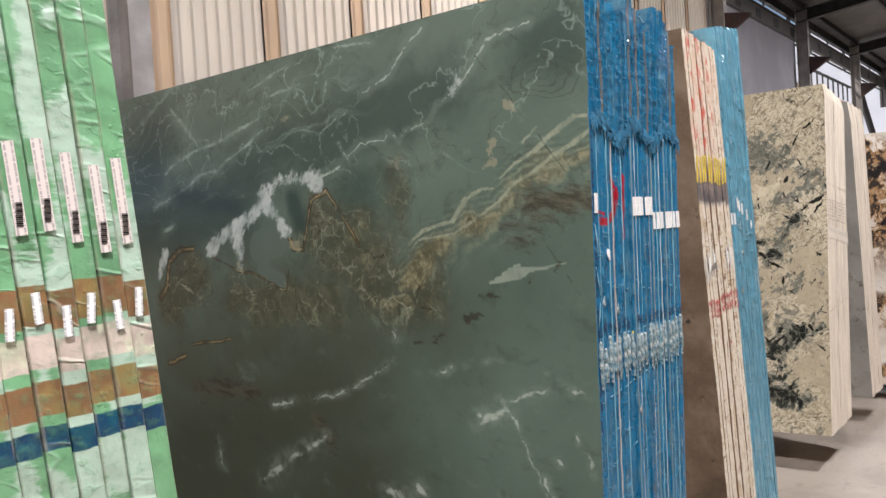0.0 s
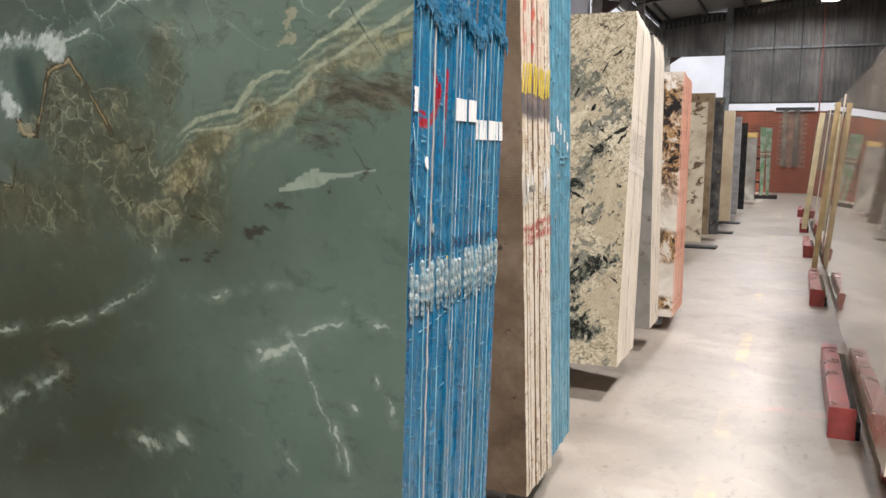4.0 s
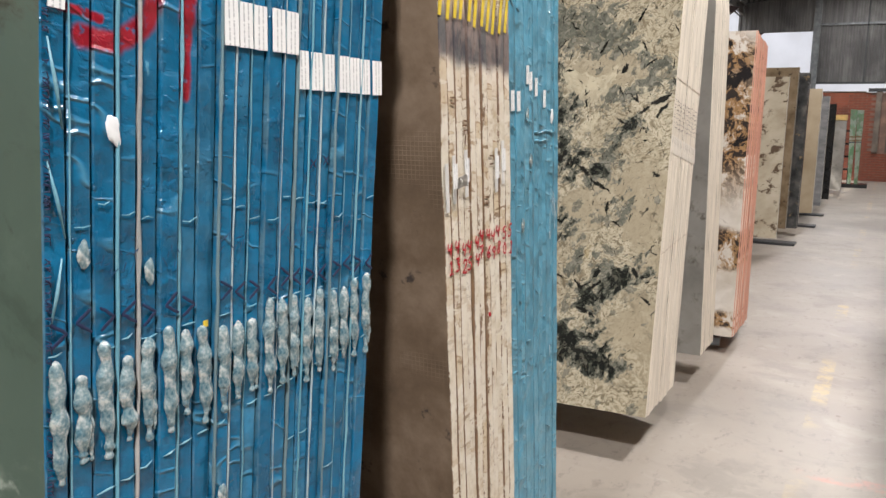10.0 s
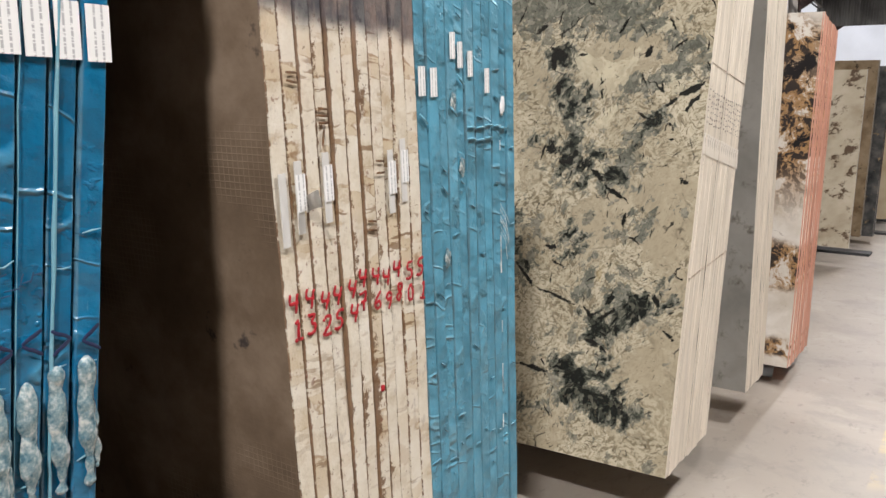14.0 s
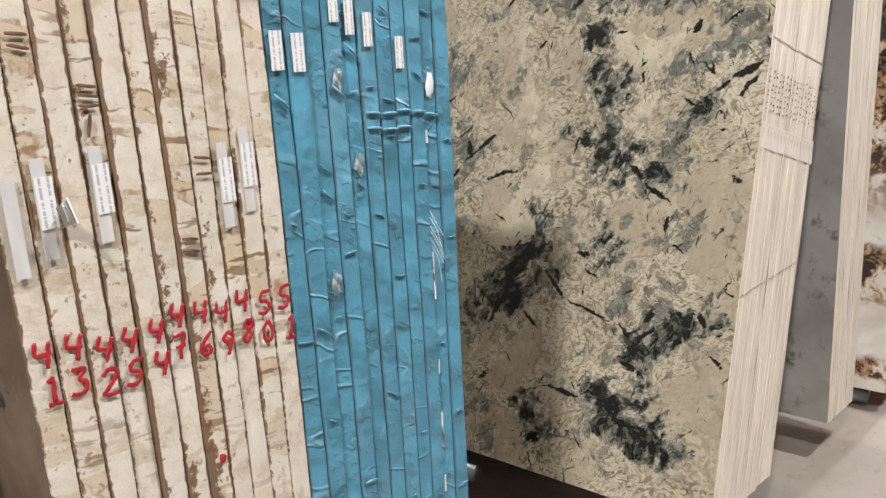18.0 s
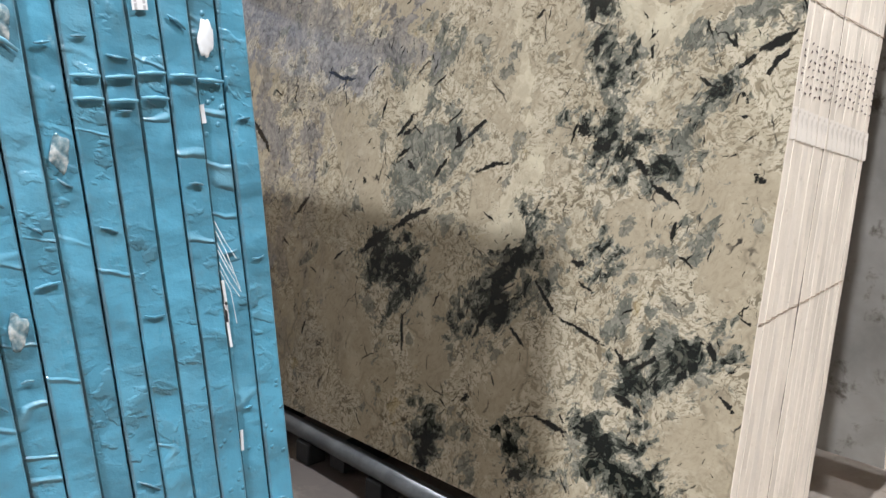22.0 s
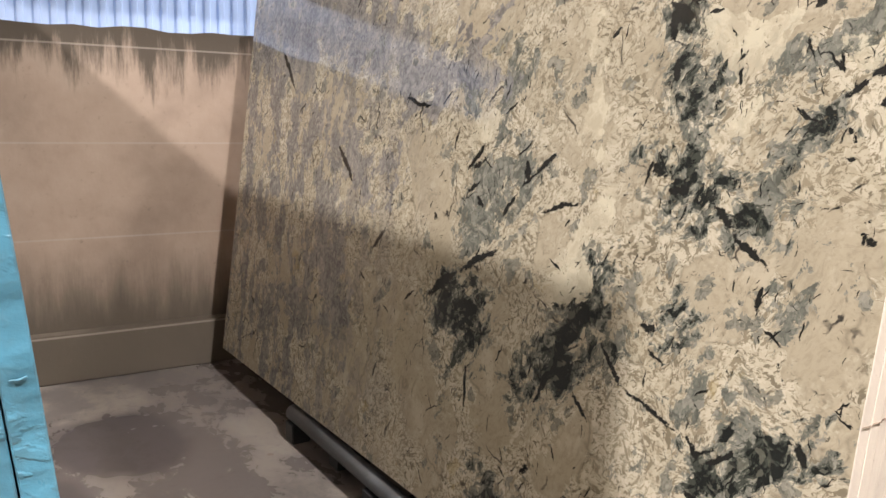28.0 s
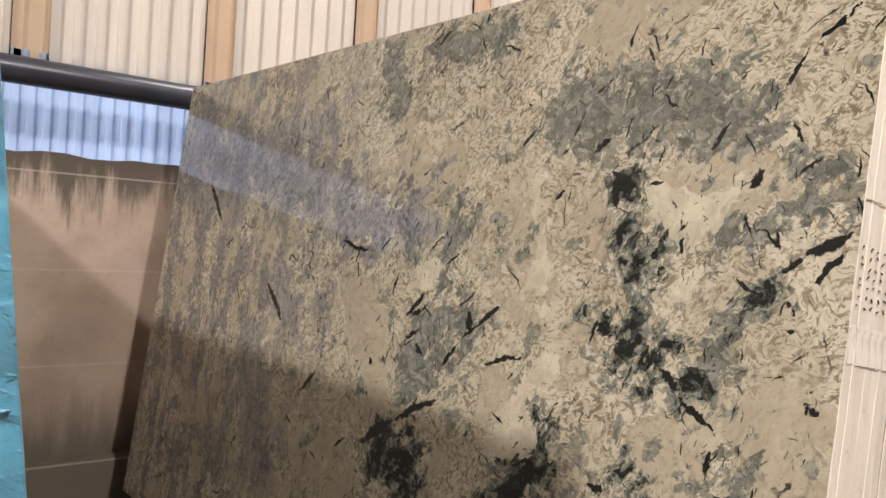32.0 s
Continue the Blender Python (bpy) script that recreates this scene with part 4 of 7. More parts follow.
def mat_cream_edge():
    """Sawn cream travertine-like edges, pitted, with brown runs and a grey sprayed zone."""
    g = Nodes("cream_sawn_edge", 0.62)
    p = g.obj()
    r = g.rand()
    q = g.vm("ADD", p, g.node("ShaderNodeCombineXYZ", 0, {}, i2=g.math("MULTIPLY", r, 7.0)))
    n = g.noise(q, 15, 7, 0.68)
    col = g.ramp(n, [(0.3, (0.44, 0.36, 0.25)), (0.46, (0.60, 0.535, 0.43)), (0.7, (0.68, 0.63, 0.54))])
    run = g.noise(g.stretch(q, (1, 1, 0.6)), 30, 6, 0.7)
    zone = g.range(g.noise(q, 2.3, 3), 0.40, 0.62)
    # tan glue stains in blocks across the edge
    glue = g.noise(g.stretch(g.warp(q, 26, 0.018, 4), (1, 0.35, 1.7)), 11, 3, 0.5)
    stain = g.range(glue, 0.535, 0.555)
    col = g.mix(g.math("MULTIPLY", stain, g.math("ADD", g.math("MULTIPLY", zone, 0.45), 0.08)), col, (0.44, 0.32, 0.17))
    brim = g.math("MULTIPLY", g.range(g.math("ABSOLUTE", g.math("SUBTRACT", glue, 0.545)), 0.016, 0.004), g.range(run, 0.44, 0.58))
    col = g.mix(g.math("MULTIPLY", brim, g.math("MULTIPLY", zone, 0.8)), col, (0.22, 0.115, 0.04))
    wet = g.range(g.noise(g.stretch(g.warp(q, 30, 0.02, 4), (1, 0.5, 1.3)), 17, 5, 0.65), 0.58, 0.63)
    col = g.mix(g.math("MULTIPLY", wet, 0.4), col, (0.36, 0.25, 0.14))
    drip = g.range(g.noise(g.stretch(g.warp(q, 20, 0.02), (1, 0.5, 4.0)), 11, 4, 0.6), 0.60, 0.63)
    col = g.mix(g.math("MULTIPLY", drip, g.math("MULTIPLY", zone, 0.85)), col, (0.17, 0.09, 0.035))
    grey = g.math("MULTIPLY", g.range(g.noise(g.stretch(q, (1, 1, 0.6)), 20, 6, 0.72), 0.56, 0.64), g.range(g.noise(q, 3.1, 2), 0.42, 0.6))
    col = g.mix(g.math("MULTIPLY", grey, 0.45), col, (0.30, 0.25, 0.21))
    # dark brown crust along some joints, crumbling into dots
    rim = g.math("ABSOLUTE", g.math("SUBTRACT", g.math("MULTIPLY", across(g), 2.0), 1.0))
    mine = g.range(g.math("FRACT", g.math("MULTIPLY", r, 5.7)), 0.50, 0.72, 0.0, 0.26)
    crust = g.range(g.math("ADD", g.math("ADD", g.math("MULTIPLY", g.range(rim, 0.62, 1.0), 0.34), g.math("MULTIPLY", mine, g.range(across(g), 1.0, 0.2))), g.math("ADD", g.math("MULTIPLY", g.noise(q, 75, 7, 0.8), 1.0), g.math("MULTIPLY", g.noise(q, 9, 4, 0.6), 0.75))), 1.155, 1.20)
    col = g.mix(g.math("MULTIPLY", crust, 0.92), col, g.mix(g.noise(q, 26, 5, 0.75), (0.022, 0.012, 0.008), (0.24, 0.115, 0.04)))
    dots = g.math("MULTIPLY", g.range(g.noise(q, 85, 4, 0.6), 0.60, 0.66), g.range(g.noise(q, 8, 3), 0.48, 0.6))
    col = g.mix(g.math("MULTIPLY", dots, 0.7), col, (0.17, 0.07, 0.04))
    pits = g.range(g.noise(q, 110, 3, 0.6), 0.68, 0.74)
    col = g.mix(g.math("MULTIPLY", pits, 0.7), col, (0.14, 0.09, 0.05))
    z = g.sep(g.warp(p, 14, 0.05), 2)
    spray = g.math("MULTIPLY", g.range(z, 1.445, 1.475), g.range(z, 1.60, 1.53))
    col = g.mix(g.math("MULTIPLY", spray, g.range(n, 0.3, 0.6, 1.0, 0.9)), col, (0.04, 0.041, 0.05))
    red = g.math("MULTIPLY", g.range(g.sep(p, 2), 1.62, 1.7), g.range(r, 0.72, 0.78))
    col = g.mix(g.math("MULTIPLY", red, g.range(run, 0.45, 0.6)), col, (0.42, 0.06, 0.03))
    blush = g.math("MULTIPLY", g.range(g.sep(p, 2), 1.3, 1.7), g.range(g.noise(g.stretch(q, (1, 1, 0.4)), 18, 5, 0.65), 0.42, 0.6))
    col = g.mix(g.math("MULTIPLY", blush, 0.45), col, (0.58, 0.38, 0.29))
    g.bump(g.math("ADD", g.noise(q, 70, 4, 0.7), g.math("MULTIPLY", pits, -1.0)), 0.3, 0.006)
    return g.color(col)


def mat_sawn(name, c, dirty, rough=0.55):
    """Pale sawn stone edges with light grime."""
    g = Nodes(name, rough)
    p = g.obj()
    q = g.vm("ADD", p, g.node("ShaderNodeCombineXYZ", 0, {}, i2=g.math("MULTIPLY", g.rand(), 9.0)))
    n = g.noise(g.stretch(q, (1, 1, 0.3)), 9, 6, 0.6)
    col = g.mix(g.range(n, 0.35, 0.7), tint(c, 1.08), tint(c, 0.82))
    col = g.mix(g.math("MULTIPLY", g.range(g.noise(q, 34, 5, 0.7), 0.58, 0.72), 0.5), col, dirty)
    col = g.mix(g.math("MULTIPLY", g.rand(), 0.14), col, dirty)
    g.bump(g.noise(q, 80, 3), 0.25, 0.004)
    return g.color(col)


def mat_brown_face():
    """Rough back of a slab, brown, with patches of a glued mesh."""
    g = Nodes("brown_mesh_back", 0.85, 0.0, 0.04)
    p = g.obj()
    n = g.noise(g.warp(p, 3, 0.1), 3.4, 7, 0.65)
    col = g.ramp(n, [(0.3, (0.06, 0.042, 0.029)), (0.5, (0.135, 0.095, 0.063)), (0.66, (0.21, 0.155, 0.11))])
    col = g.mix(g.range(g.noise(p, 9, 5, 0.7), 0.62, 0.7), col, (0.05, 0.04, 0.035))
    grid = g.math("MAXIMUM", g.range(g.math("PINGPONG", g.math("MULTIPLY", g.sep(p, 0), 220), 1.0), 0.75, 0.95), g.range(g.math("PINGPONG", g.math("MULTIPLY", g.sep(p, 2), 220), 1.0), 0.75, 0.95))
    k = g.math("MULTIPLY", grid, g.range(g.noise(p, 2.7, 2), 0.58, 0.66))
    col = g.mix(g.math("MULTIPLY", k, 0.4), col, (0.24, 0.18, 0.125))
    g.bump(g.math("ADD", k, g.noise(p, 40, 4)), 0.3, 0.003)
    return g.color(col)


def mat_floor():
    g = Nodes("concrete_floor", 0.5)
    p = g.obj()
    n = g.noise(p, 0.55, 6, 0.6)
    f = g.noise(p, 7, 6, 0.65)
    col = g.ramp(n, [(0.32, (0.225, 0.19, 0.157)), (0.5, (0.295, 0.255, 0.214)), (0.68, (0.335, 0.297, 0.255))])
    col = g.mix(g.math("MULTIPLY", g.range(f, 0.5, 0.72), 0.35), col, (0.27, 0.235, 0.20))
    tyre = g.range(g.noise(g.stretch(p, (0.5, 2.2, 1)), 2.3, 5, 0.6), 0.58, 0.70)
    col = g.mix(g.math("MULTIPLY", tyre, 0.4), col, (0.25, 0.225, 0.20))
    scab = g.range(g.noise(p, 26, 5, 0.75), 0.70, 0.75)
    col = g.mix(g.math("MULTIPLY", scab, 0.75), col, (0.10, 0.072, 0.06))
    scuff = g.range(g.noise(g.stretch(g.warp(p, 6, 0.1, 3), (2.0, 0.8, 1)), 9, 8, 0.76), 0.54, 0.66, 0.0, 0.65)
    col = g.mix(scuff, col, (0.17, 0.145, 0.125))
    cloudy = g.noise(g.warp(p, 1.6, 0.5, 4), 2.1, 8, 0.68)
    col = g.mix(g.range(cloudy, 0.50, 0.64, 0.0, 0.6), col, (0.20, 0.175, 0.15))
    col = g.mix(g.range(cloudy, 0.46, 0.34, 0.0, 0.35), col, (0.41, 0.37, 0.325))
    chip = g.math("MULTIPLY", g.range(g.voro(g.warp(p, 20, 0.03), 5.5), 0.085, 0.05), g.range(g.sep(g.voro(g.warp(p, 20, 0.03), 5.5, out=1), 0), 0.62, 0.66))
    col = g.mix(g.math("MULTIPLY", chip, 0.75), col, (0.16, 0.11, 0.09))
    # worn yellow line along the aisle, and a faint red one across it
    x, y = g.sep(p, 0), g.sep(p, 1)
    wear = g.range(g.noise(p, 9, 6, 0.7), 0.44, 0.6)
    yl = g.math("MULTIPLY", g.range(g.math("ABSOLUTE", g.math("ADD", x, 0.5)), 0.045, 0.035), wear)
    yl = g.math("MULTIPLY", yl, g.range(g.noise(p, 1.1, 3), 0.46, 0.60))
    col = g.mix(g.math("MULTIPLY", yl, 0.38), col, (0.60, 0.42, 0.14))
    rl = g.math("MULTIPLY", g.math("MULTIPLY", g.range(g.math("ABSOLUTE", g.math("SUBTRACT", y, 4.9)), 0.06, 0.04), g.range(x, -0.55, -0.4)), g.range(x, 0.05, -0.1))
    col = g.mix(g.math("MULTIPLY", g.math("MULTIPLY", rl, wear), 0.5), col, (0.5, 0.2, 0.15))
    # dark oval patches between the racks, by the wall, amid mottled wet floor
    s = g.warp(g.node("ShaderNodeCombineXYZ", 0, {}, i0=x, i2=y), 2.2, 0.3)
    dark_oval = g.most([g.blob(s, *c, 0.18) for c in ((-3.68, 4.0, 0.34, 0.27), (-3.2, 3.6, 0.3, 0.2), (-2.6, 4.2, 0.2, 0.14))])
    col = g.mix(g.math("MULTIPLY", dark_oval, 0.88), col, (0.06, 0.052, 0.05))
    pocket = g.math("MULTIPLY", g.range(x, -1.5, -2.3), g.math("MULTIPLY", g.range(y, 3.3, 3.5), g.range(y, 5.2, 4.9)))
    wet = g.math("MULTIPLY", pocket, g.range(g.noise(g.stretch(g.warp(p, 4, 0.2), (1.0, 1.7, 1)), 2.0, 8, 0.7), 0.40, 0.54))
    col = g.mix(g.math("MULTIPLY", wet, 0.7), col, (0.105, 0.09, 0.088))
    g.set("Roughness", g.math("SUBTRACT", g.range(n, 0.3, 0.7, 0.36, 0.56), g.math("MULTIPLY", g.math("MAXIMUM", wet, dark_oval), 0.2)))
    g.bump(f, 0.1, 0.004)
    return g.color(col)


def mat_concrete():
    g = Nodes("old_concrete", 0.85)
    p = g.obj()
    z = g.sep(p, 2)
    n = g.noise(p, 1.3, 6, 0.65)
    col = g.ramp(n, [(0.3, (0.30, 0.22, 0.163)), (0.5, (0.42, 0.315, 0.235)), (0.7, (0.49, 0.38, 0.29))])
    drip = g.noise(g.stretch(p, (1, 1, 0.14)), 9, 6, 0.7)
    moss = g.math("MULTIPLY", g.range(g.math("ADD", z, g.math("MULTIPLY", drip, 0.8)), 1.87, 2.07), 0.93)
    col = g.mix(moss, col, (0.075, 0.06, 0.042))
    low = g.math("MULTIPLY", g.range(g.math("SUBTRACT", z, g.math("MULTIPLY", drip, 0.5)), 0.40, 0.0), 0.92)
    col = g.mix(low, col, (0.11, 0.09, 0.065))
    col = g.mix(g.math("MULTIPLY", g.range(g.noise(p, 24, 5, 0.7), 0.6, 0.75), 0.4), col, (0.17, 0.13, 0.10))
    seam = g.range(g.math("ABSOLUTE", g.math("SUBTRACT", g.math("MODULO", z, 0.47), 0.235)), 0.006, 0.003)
    col = g.mix(g.math("MULTIPLY", seam, 0.4), col, (0.5, 0.43, 0.36))
    g.bump(g.noise(p, 30, 5), 0.25, 0.006)
    return g.color(col)


def mat_sheet(name, c, glow=0.0, rough=0.5, streak=0.35, metal=0.0):
    """Corrugated sheet with drip marks; glow is how much daylight passes through it."""
    g = Nodes(name, rough, metal)
    p = g.obj()
    n = g.noise(g.stretch(p, (1, 1, 0.08)), 7, 6, 0.65)
    m = g.noise(p, 0.9, 4)
    col = g.mix(g.range(n, 0.35, 0.7), c, tint(c, 1 - streak))
    col = g.mix(g.range(m, 0.42, 0.66), col, tint(c, 1 - 1.2 * streak))
    g.color(col)
    if glow:
        tr = g.t.nodes.new("ShaderNodeBsdfTranslucent")
        g.put(tr.inputs[0], col)
        mx = g.t.nodes.new("ShaderNodeMixShader")
        mx.inputs[0].default_value = glow
        g.t.links.new(g.b.outputs[0], mx.inputs[1])
        g.t.links.new(tr.outputs[0], mx.inputs[2])
        g.t.links.new(mx.outputs[0], g.t.nodes["Material Output"].inputs[0])
    return g.m


def mat_paper(name="sticker_paper", c=(0.74, 0.73, 0.71)):
    """White sticker with fine grey lines of unreadable print."""
    g = Nodes(name, 0.55)
    p = g.obj()
    row = g.math("PINGPONG", g.math("MULTIPLY", g.sep(p, 1), 190.0), 1.0)
    word = g.noise(g.stretch(p, (1, 60, 420)), 1.0, 2)
    ink = g.math("MULTIPLY", g.range(row, 0.45, 0.6), g.math("MULTIPLY", g.range(word, 0.41, 0.46), g.range(g.math("ABSOLUTE", g.sep(p, 1)), 0.0056, 0.005)))
    col = g.mix(g.math("MULTIPLY", ink, 0.55), c, (0.12, 0.12, 0.13))
    return g.color(col)


def mat_tape():
    g = Nodes("clear_tape", 0.3)
    n = g.noise(g.stretch(g.obj(), (1, 1, 0.3)), 70, 4, 0.6)
    g.bump(n, 0.3, 0.003)
    return g.color(g.mix(n, (0.46, 0.44, 0.41), (0.68, 0.66, 0.63)))


def mat_resin():
    g = Nodes("clear_resin", 0.1)
    p = g.obj()
    n = g.math("ADD", g.math("MULTIPLY", g.noise(p, 70, 2, 0.4), 0.6), g.math("MULTIPLY", g.noise(p, 260, 2), 0.4))
    g.set("Coat Weight", 1.0), g.set("Coat Roughness", 0.04)
    g.set("Transmission Weight", 0.3), g.set("IOR", 1.45)
    g.bump(g.noise(p, 110, 2, 0.4), 0.6, 0.006)
    return g.color(g.ramp(n, [(0.36, (0.07, 0.17, 0.22)), (0.50, (0.25, 0.35, 0.37)), (0.62, (0.60, 0.63, 0.60)), (0.72, (0.76, 0.75, 0.70))]))


M = {
    "marble": mat_marble(), "green_stone": mat_green_stone(), "blue": mat_blue(), "cream_edge": mat_cream_edge(), "brown_face": mat_brown_face(),
    "splash": mat_splash(), "floor": mat_floor(), "concrete": mat_concrete(), "paper": mat_paper(), "pink_paper": mat_paper("pinkish_label_paper", (0.66, 0.58, 0.54)), "resin": mat_resin(),
    "pale_edge": mat_sawn("pale_sawn_edge", (0.70, 0.625, 0.52), (0.36, 0.29, 0.20)),
    "pink_edge": mat_sawn("pink_painted_edge", (0.62, 0.29, 0.20), (0.48, 0.38, 0.34)),
    "grey_edge": mat_sawn("grey_sawn_edge", (0.33, 0.32, 0.30), (0.15, 0.14, 0.13)),
    "seam": mat_sawn("blue_grey_seam", (0.11, 0.28, 0.35), (0.36, 0.44, 0.44)),
    "dark_seam": mat_sawn("grimy_grey_seam", (0.13, 0.20, 0.22), (0.07, 0.08, 0.08)),
    "pale_seam": mat_sawn("pale_grey_seam", (0.34, 0.42, 0.44), (0.20, 0.26, 0.28)),
    "white_edge": mat_sawn("white_sawn_edge", (0.66, 0.64, 0.58), (0.34, 0.31, 0.27)),
    "grey_stone": mat_stone("grey_marble", ((0.21, 0.20, 0.18), (0.31, 0.295, 0.265), (0.40, 0.38, 0.345)), 2.4, 0.2, (0.13, 0.115, 0.095), 7, (0.57, 0.70)),
    "tan_stone": mat_stone("tan_granite", ((0.13, 0.085, 0.045), (0.27, 0.20, 0.125), (0.37, 0.29, 0.20)), 3.2, 0.15, (0.05, 0.035, 0.025), 12, (0.58, 0.66)),
    "figured_stone": mat_stone("figured_beige_stone", ((0.33, 0.27, 0.19), (0.47, 0.41, 0.31), (0.56, 0.50, 0.40)), 2.2, 0.15, (0.11, 0.075, 0.05), 5.0, (0.53, 0.60), (1, 1, 1.6), 30),
    "dark_stone": mat_stone("dark_granite", ((0.03, 0.032, 0.034), (0.09, 0.09, 0.088), (0.19, 0.18, 0.165)), 5.0, 0.15, (0.30, 0.22, 0.13), 8, (0.58, 0.66)),
    "beige_stone": mat_stone("beige_limestone", ((0.34, 0.26, 0.165), (0.43, 0.345, 0.235), (0.50, 0.41, 0.29)), 1.6, 0.25),
    "band_stone": mat_stone("banded_grey_stone", ((0.14, 0.145, 0.155), (0.24, 0.24, 0.245), (0.36, 0.36, 0.35)), 2.4, 0.18, None, 1, (0, 1), (1, 1, 4)),
    "black_stone": mat_stone("black_granite", ((0.008, 0.008, 0.009), (0.014, 0.014, 0.015), (0.025, 0.025, 0.026)), 6.0, 0.2),
    "mirror_stone": mat_stone("polished_beige_stone", ((0.30, 0.25, 0.195), (0.39, 0.335, 0.27), (0.46, 0.40, 0.335)), 0.9, 0.035, None, 1, (0, 1), (1, 1, 2.5), 20),
    "steel_grey": simple("grey_painted_steel", (0.16, 0.17, 0.175), 0.4, 0.3, 8, 0.3),
    "steel_dark": simple("dark_steel", (0.045, 0.047, 0.05), 0.55, 0.2, 5, 0.35),
    "column_steel": simple("weathered_grey_steel", (0.34, 0.315, 0.30), 0.6, 0.1, 3, 0.3),
    "red_steel": simple("red_painted_steel", (0.28, 0.05, 0.045), 0.32, 0.0, 8, 0.4),
    "pipe": simple("dark_plastic_pipe", (0.035, 0.037, 0.045), 0.35, 0.0, 3, 0.25),
    "wood": simple("raw_timber", (0.52, 0.38, 0.19), 0.6, 0.0, 5, 0.3),
    "pale_wood": simple("pale_timber", (0.68, 0.58, 0.36), 0.6, 0.0, 5, 0.25),
    "cream_sheet": mat_sheet("cream_corrugated_sheet", (0.80, 0.745, 0.67), 0.52, 0.5, 0.07),
    "tan_sheet": mat_sheet("tan_corrugated_sheet", (0.70, 0.54, 0.38), 0.4, 0.5, 0.10),
    "clear_sheet": mat_sheet("translucent_sheet", (0.70, 0.80, 0.96), 0.7, 0.4, 0.12),
    "grey_sheet": mat_sheet("grey_corrugated_sheet", (0.16, 0.155, 0.15), 0.0, 0.45, 0.5, 0.2),
    "roof_sheet": mat_sheet("roof_sheet_metal", (0.17, 0.165, 0.16), 0.0, 0.55, 0.3),
    "skylight": mat_sheet("skylight_sheet", (0.8, 0.74, 0.62), 0.7, 0.4, 0.1),
    "plaster": simple("grey_plaster", (0.34, 0.33, 0.36), 0.8, 0.0, 0.8, 0.2),
    "white_wall": simple("white_backdrop", (0.74, 0.76, 0.82), 0.8, 0.0, 0.5, 0.1),
    "ground": simple("dusty_ground", (0.36, 0.32, 0.27), 0.9, 0.0, 0.4, 0.3),
    "brick": simple("red_brick", (0.27, 0.085, 0.05), 0.85, 0.0, 1.6, 0.5, 0.3),
    "mortar": simple("mortar", (0.24, 0.15, 0.115), 0.9, 0.0, 4, 0.3, 0.3),
    "stain_and_gap_shade": simple("stained_concrete_and_gap_shade", (0.19, 0.155, 0.125), 0.85, 0.0, 2.0, 0.5, 0.3),
    "yellow_paint": simple("yellow_paint", (0.66, 0.48, 0.04), 0.5, 0.0, 20, 0.3),
    "red_paint": simple("red_marker_paint", (0.40, 0.014, 0.022), 0.5, 0.0, 40, 0.3),
    "faint_ink": simple("worn_blue_marker", (0.006, 0.045, 0.11), 0.8, 0.0, 40, 0.2),
    "blue_ink": simple("dark_blue_marker", (0.006, 0.012, 0.05), 0.8, 0.0, 40, 0.2),
    "brown_paint": simple("dark_brown_paint", (0.15, 0.075, 0.032), 0.6, 0.0, 60, 0.5),
    "ink": simple("faded_brown_ink", (0.30, 0.20, 0.13), 0.6, 0.0, 40, 0.2),
    "white_blob": simple("white_filler", (0.75, 0.75, 0.74), 0.4, 0.0, 30, 0.15),
    "pale_tape": simple("pale_packing_tape", (0.74, 0.675, 0.585), 0.3, 0.0, 12, 0.1),
    "clear_tape": mat_tape(), "foam": simple("yellow_foam", (0.66, 0.46, 0.17), 0.8, 0.0, 8, 0.2),
    "lamp_shade": simple("white_enamel_shade", (0.7, 0.7, 0.68), 0.35, 0.0, 6, 0.15),
    # shade put into colour: near-black hidden slab backs keep the gap dark
    "dark_back": simple("gap_darkening_back", (0.012, 0.011, 0.010), 0.9, 0.0, 6, 0.3),
    "teal_fold": simple("teal_tape_fold", (0.15, 0.36, 0.46), 0.35, 0.0, 30, 0.15),
    "fibre": simple("blue_fibre", (0.02, 0.15, 0.26), 0.7, 0.0, 30, 0.3),
    "bracket": simple("rusty_brown_steel", (0.05, 0.025, 0.022), 0.6, 0.1, 8, 0.4),
    "beam_steel": simple("grimy_grey_steel", (0.15, 0.14, 0.13), 0.6, 0.1, 3, 0.35),
    "red_pole": simple("red_oxide_paint", (0.22, 0.06, 0.05), 0.6, 0.0, 5, 0.3),
}
_g, _c = mat_film("teal_tape", (0.075, 0.24, 0.33), (0.25, 0.42, 0.48), (0.085, 0.18, 0.215), 0.38, 0.75, dust=(0.09, 0.09, 0.08))
M["teal"] = _g.color(_c)
_g, _c = mat_film("green_tape", (0.14, 0.315, 0.16), (0.41, 0.52, 0.43), (0.10, 0.25, 0.125), 0.34, 0.4,
                  ((1.343, 1.388, (0.25, 0.135, 0.062)), (1.293, 1.333, (0.60, 0.50, 0.43)), (1.24, 1.279, (0.23, 0.125, 0.058)), (1.199, 1.228, (0.008, 0.045, 0.10))), smear=0.85)
M["green_tape"] = _g.color(_c)
_lit = Nodes("lamp_lens", 0.3)
_lit.set("Emission Color", (1.0, 0.93, 0.84)), _lit.set("Emission Strength", 12.0)
M["lamp_lens"] = _lit.color((0.9, 0.9, 0.85))


# ---- mesh helpers ----
def finish(bm, mats, name, smooth=False):
    me = bpy.data.meshes.new(name)
    if smooth:
        for f in bm.faces:
            f.smooth = True
    bm.to_mesh(me)
    bm.free()
    for q in (mats if isinstance(mats, (list, tuple)) else (mats,)):
        me.materials.append(q)
    return me


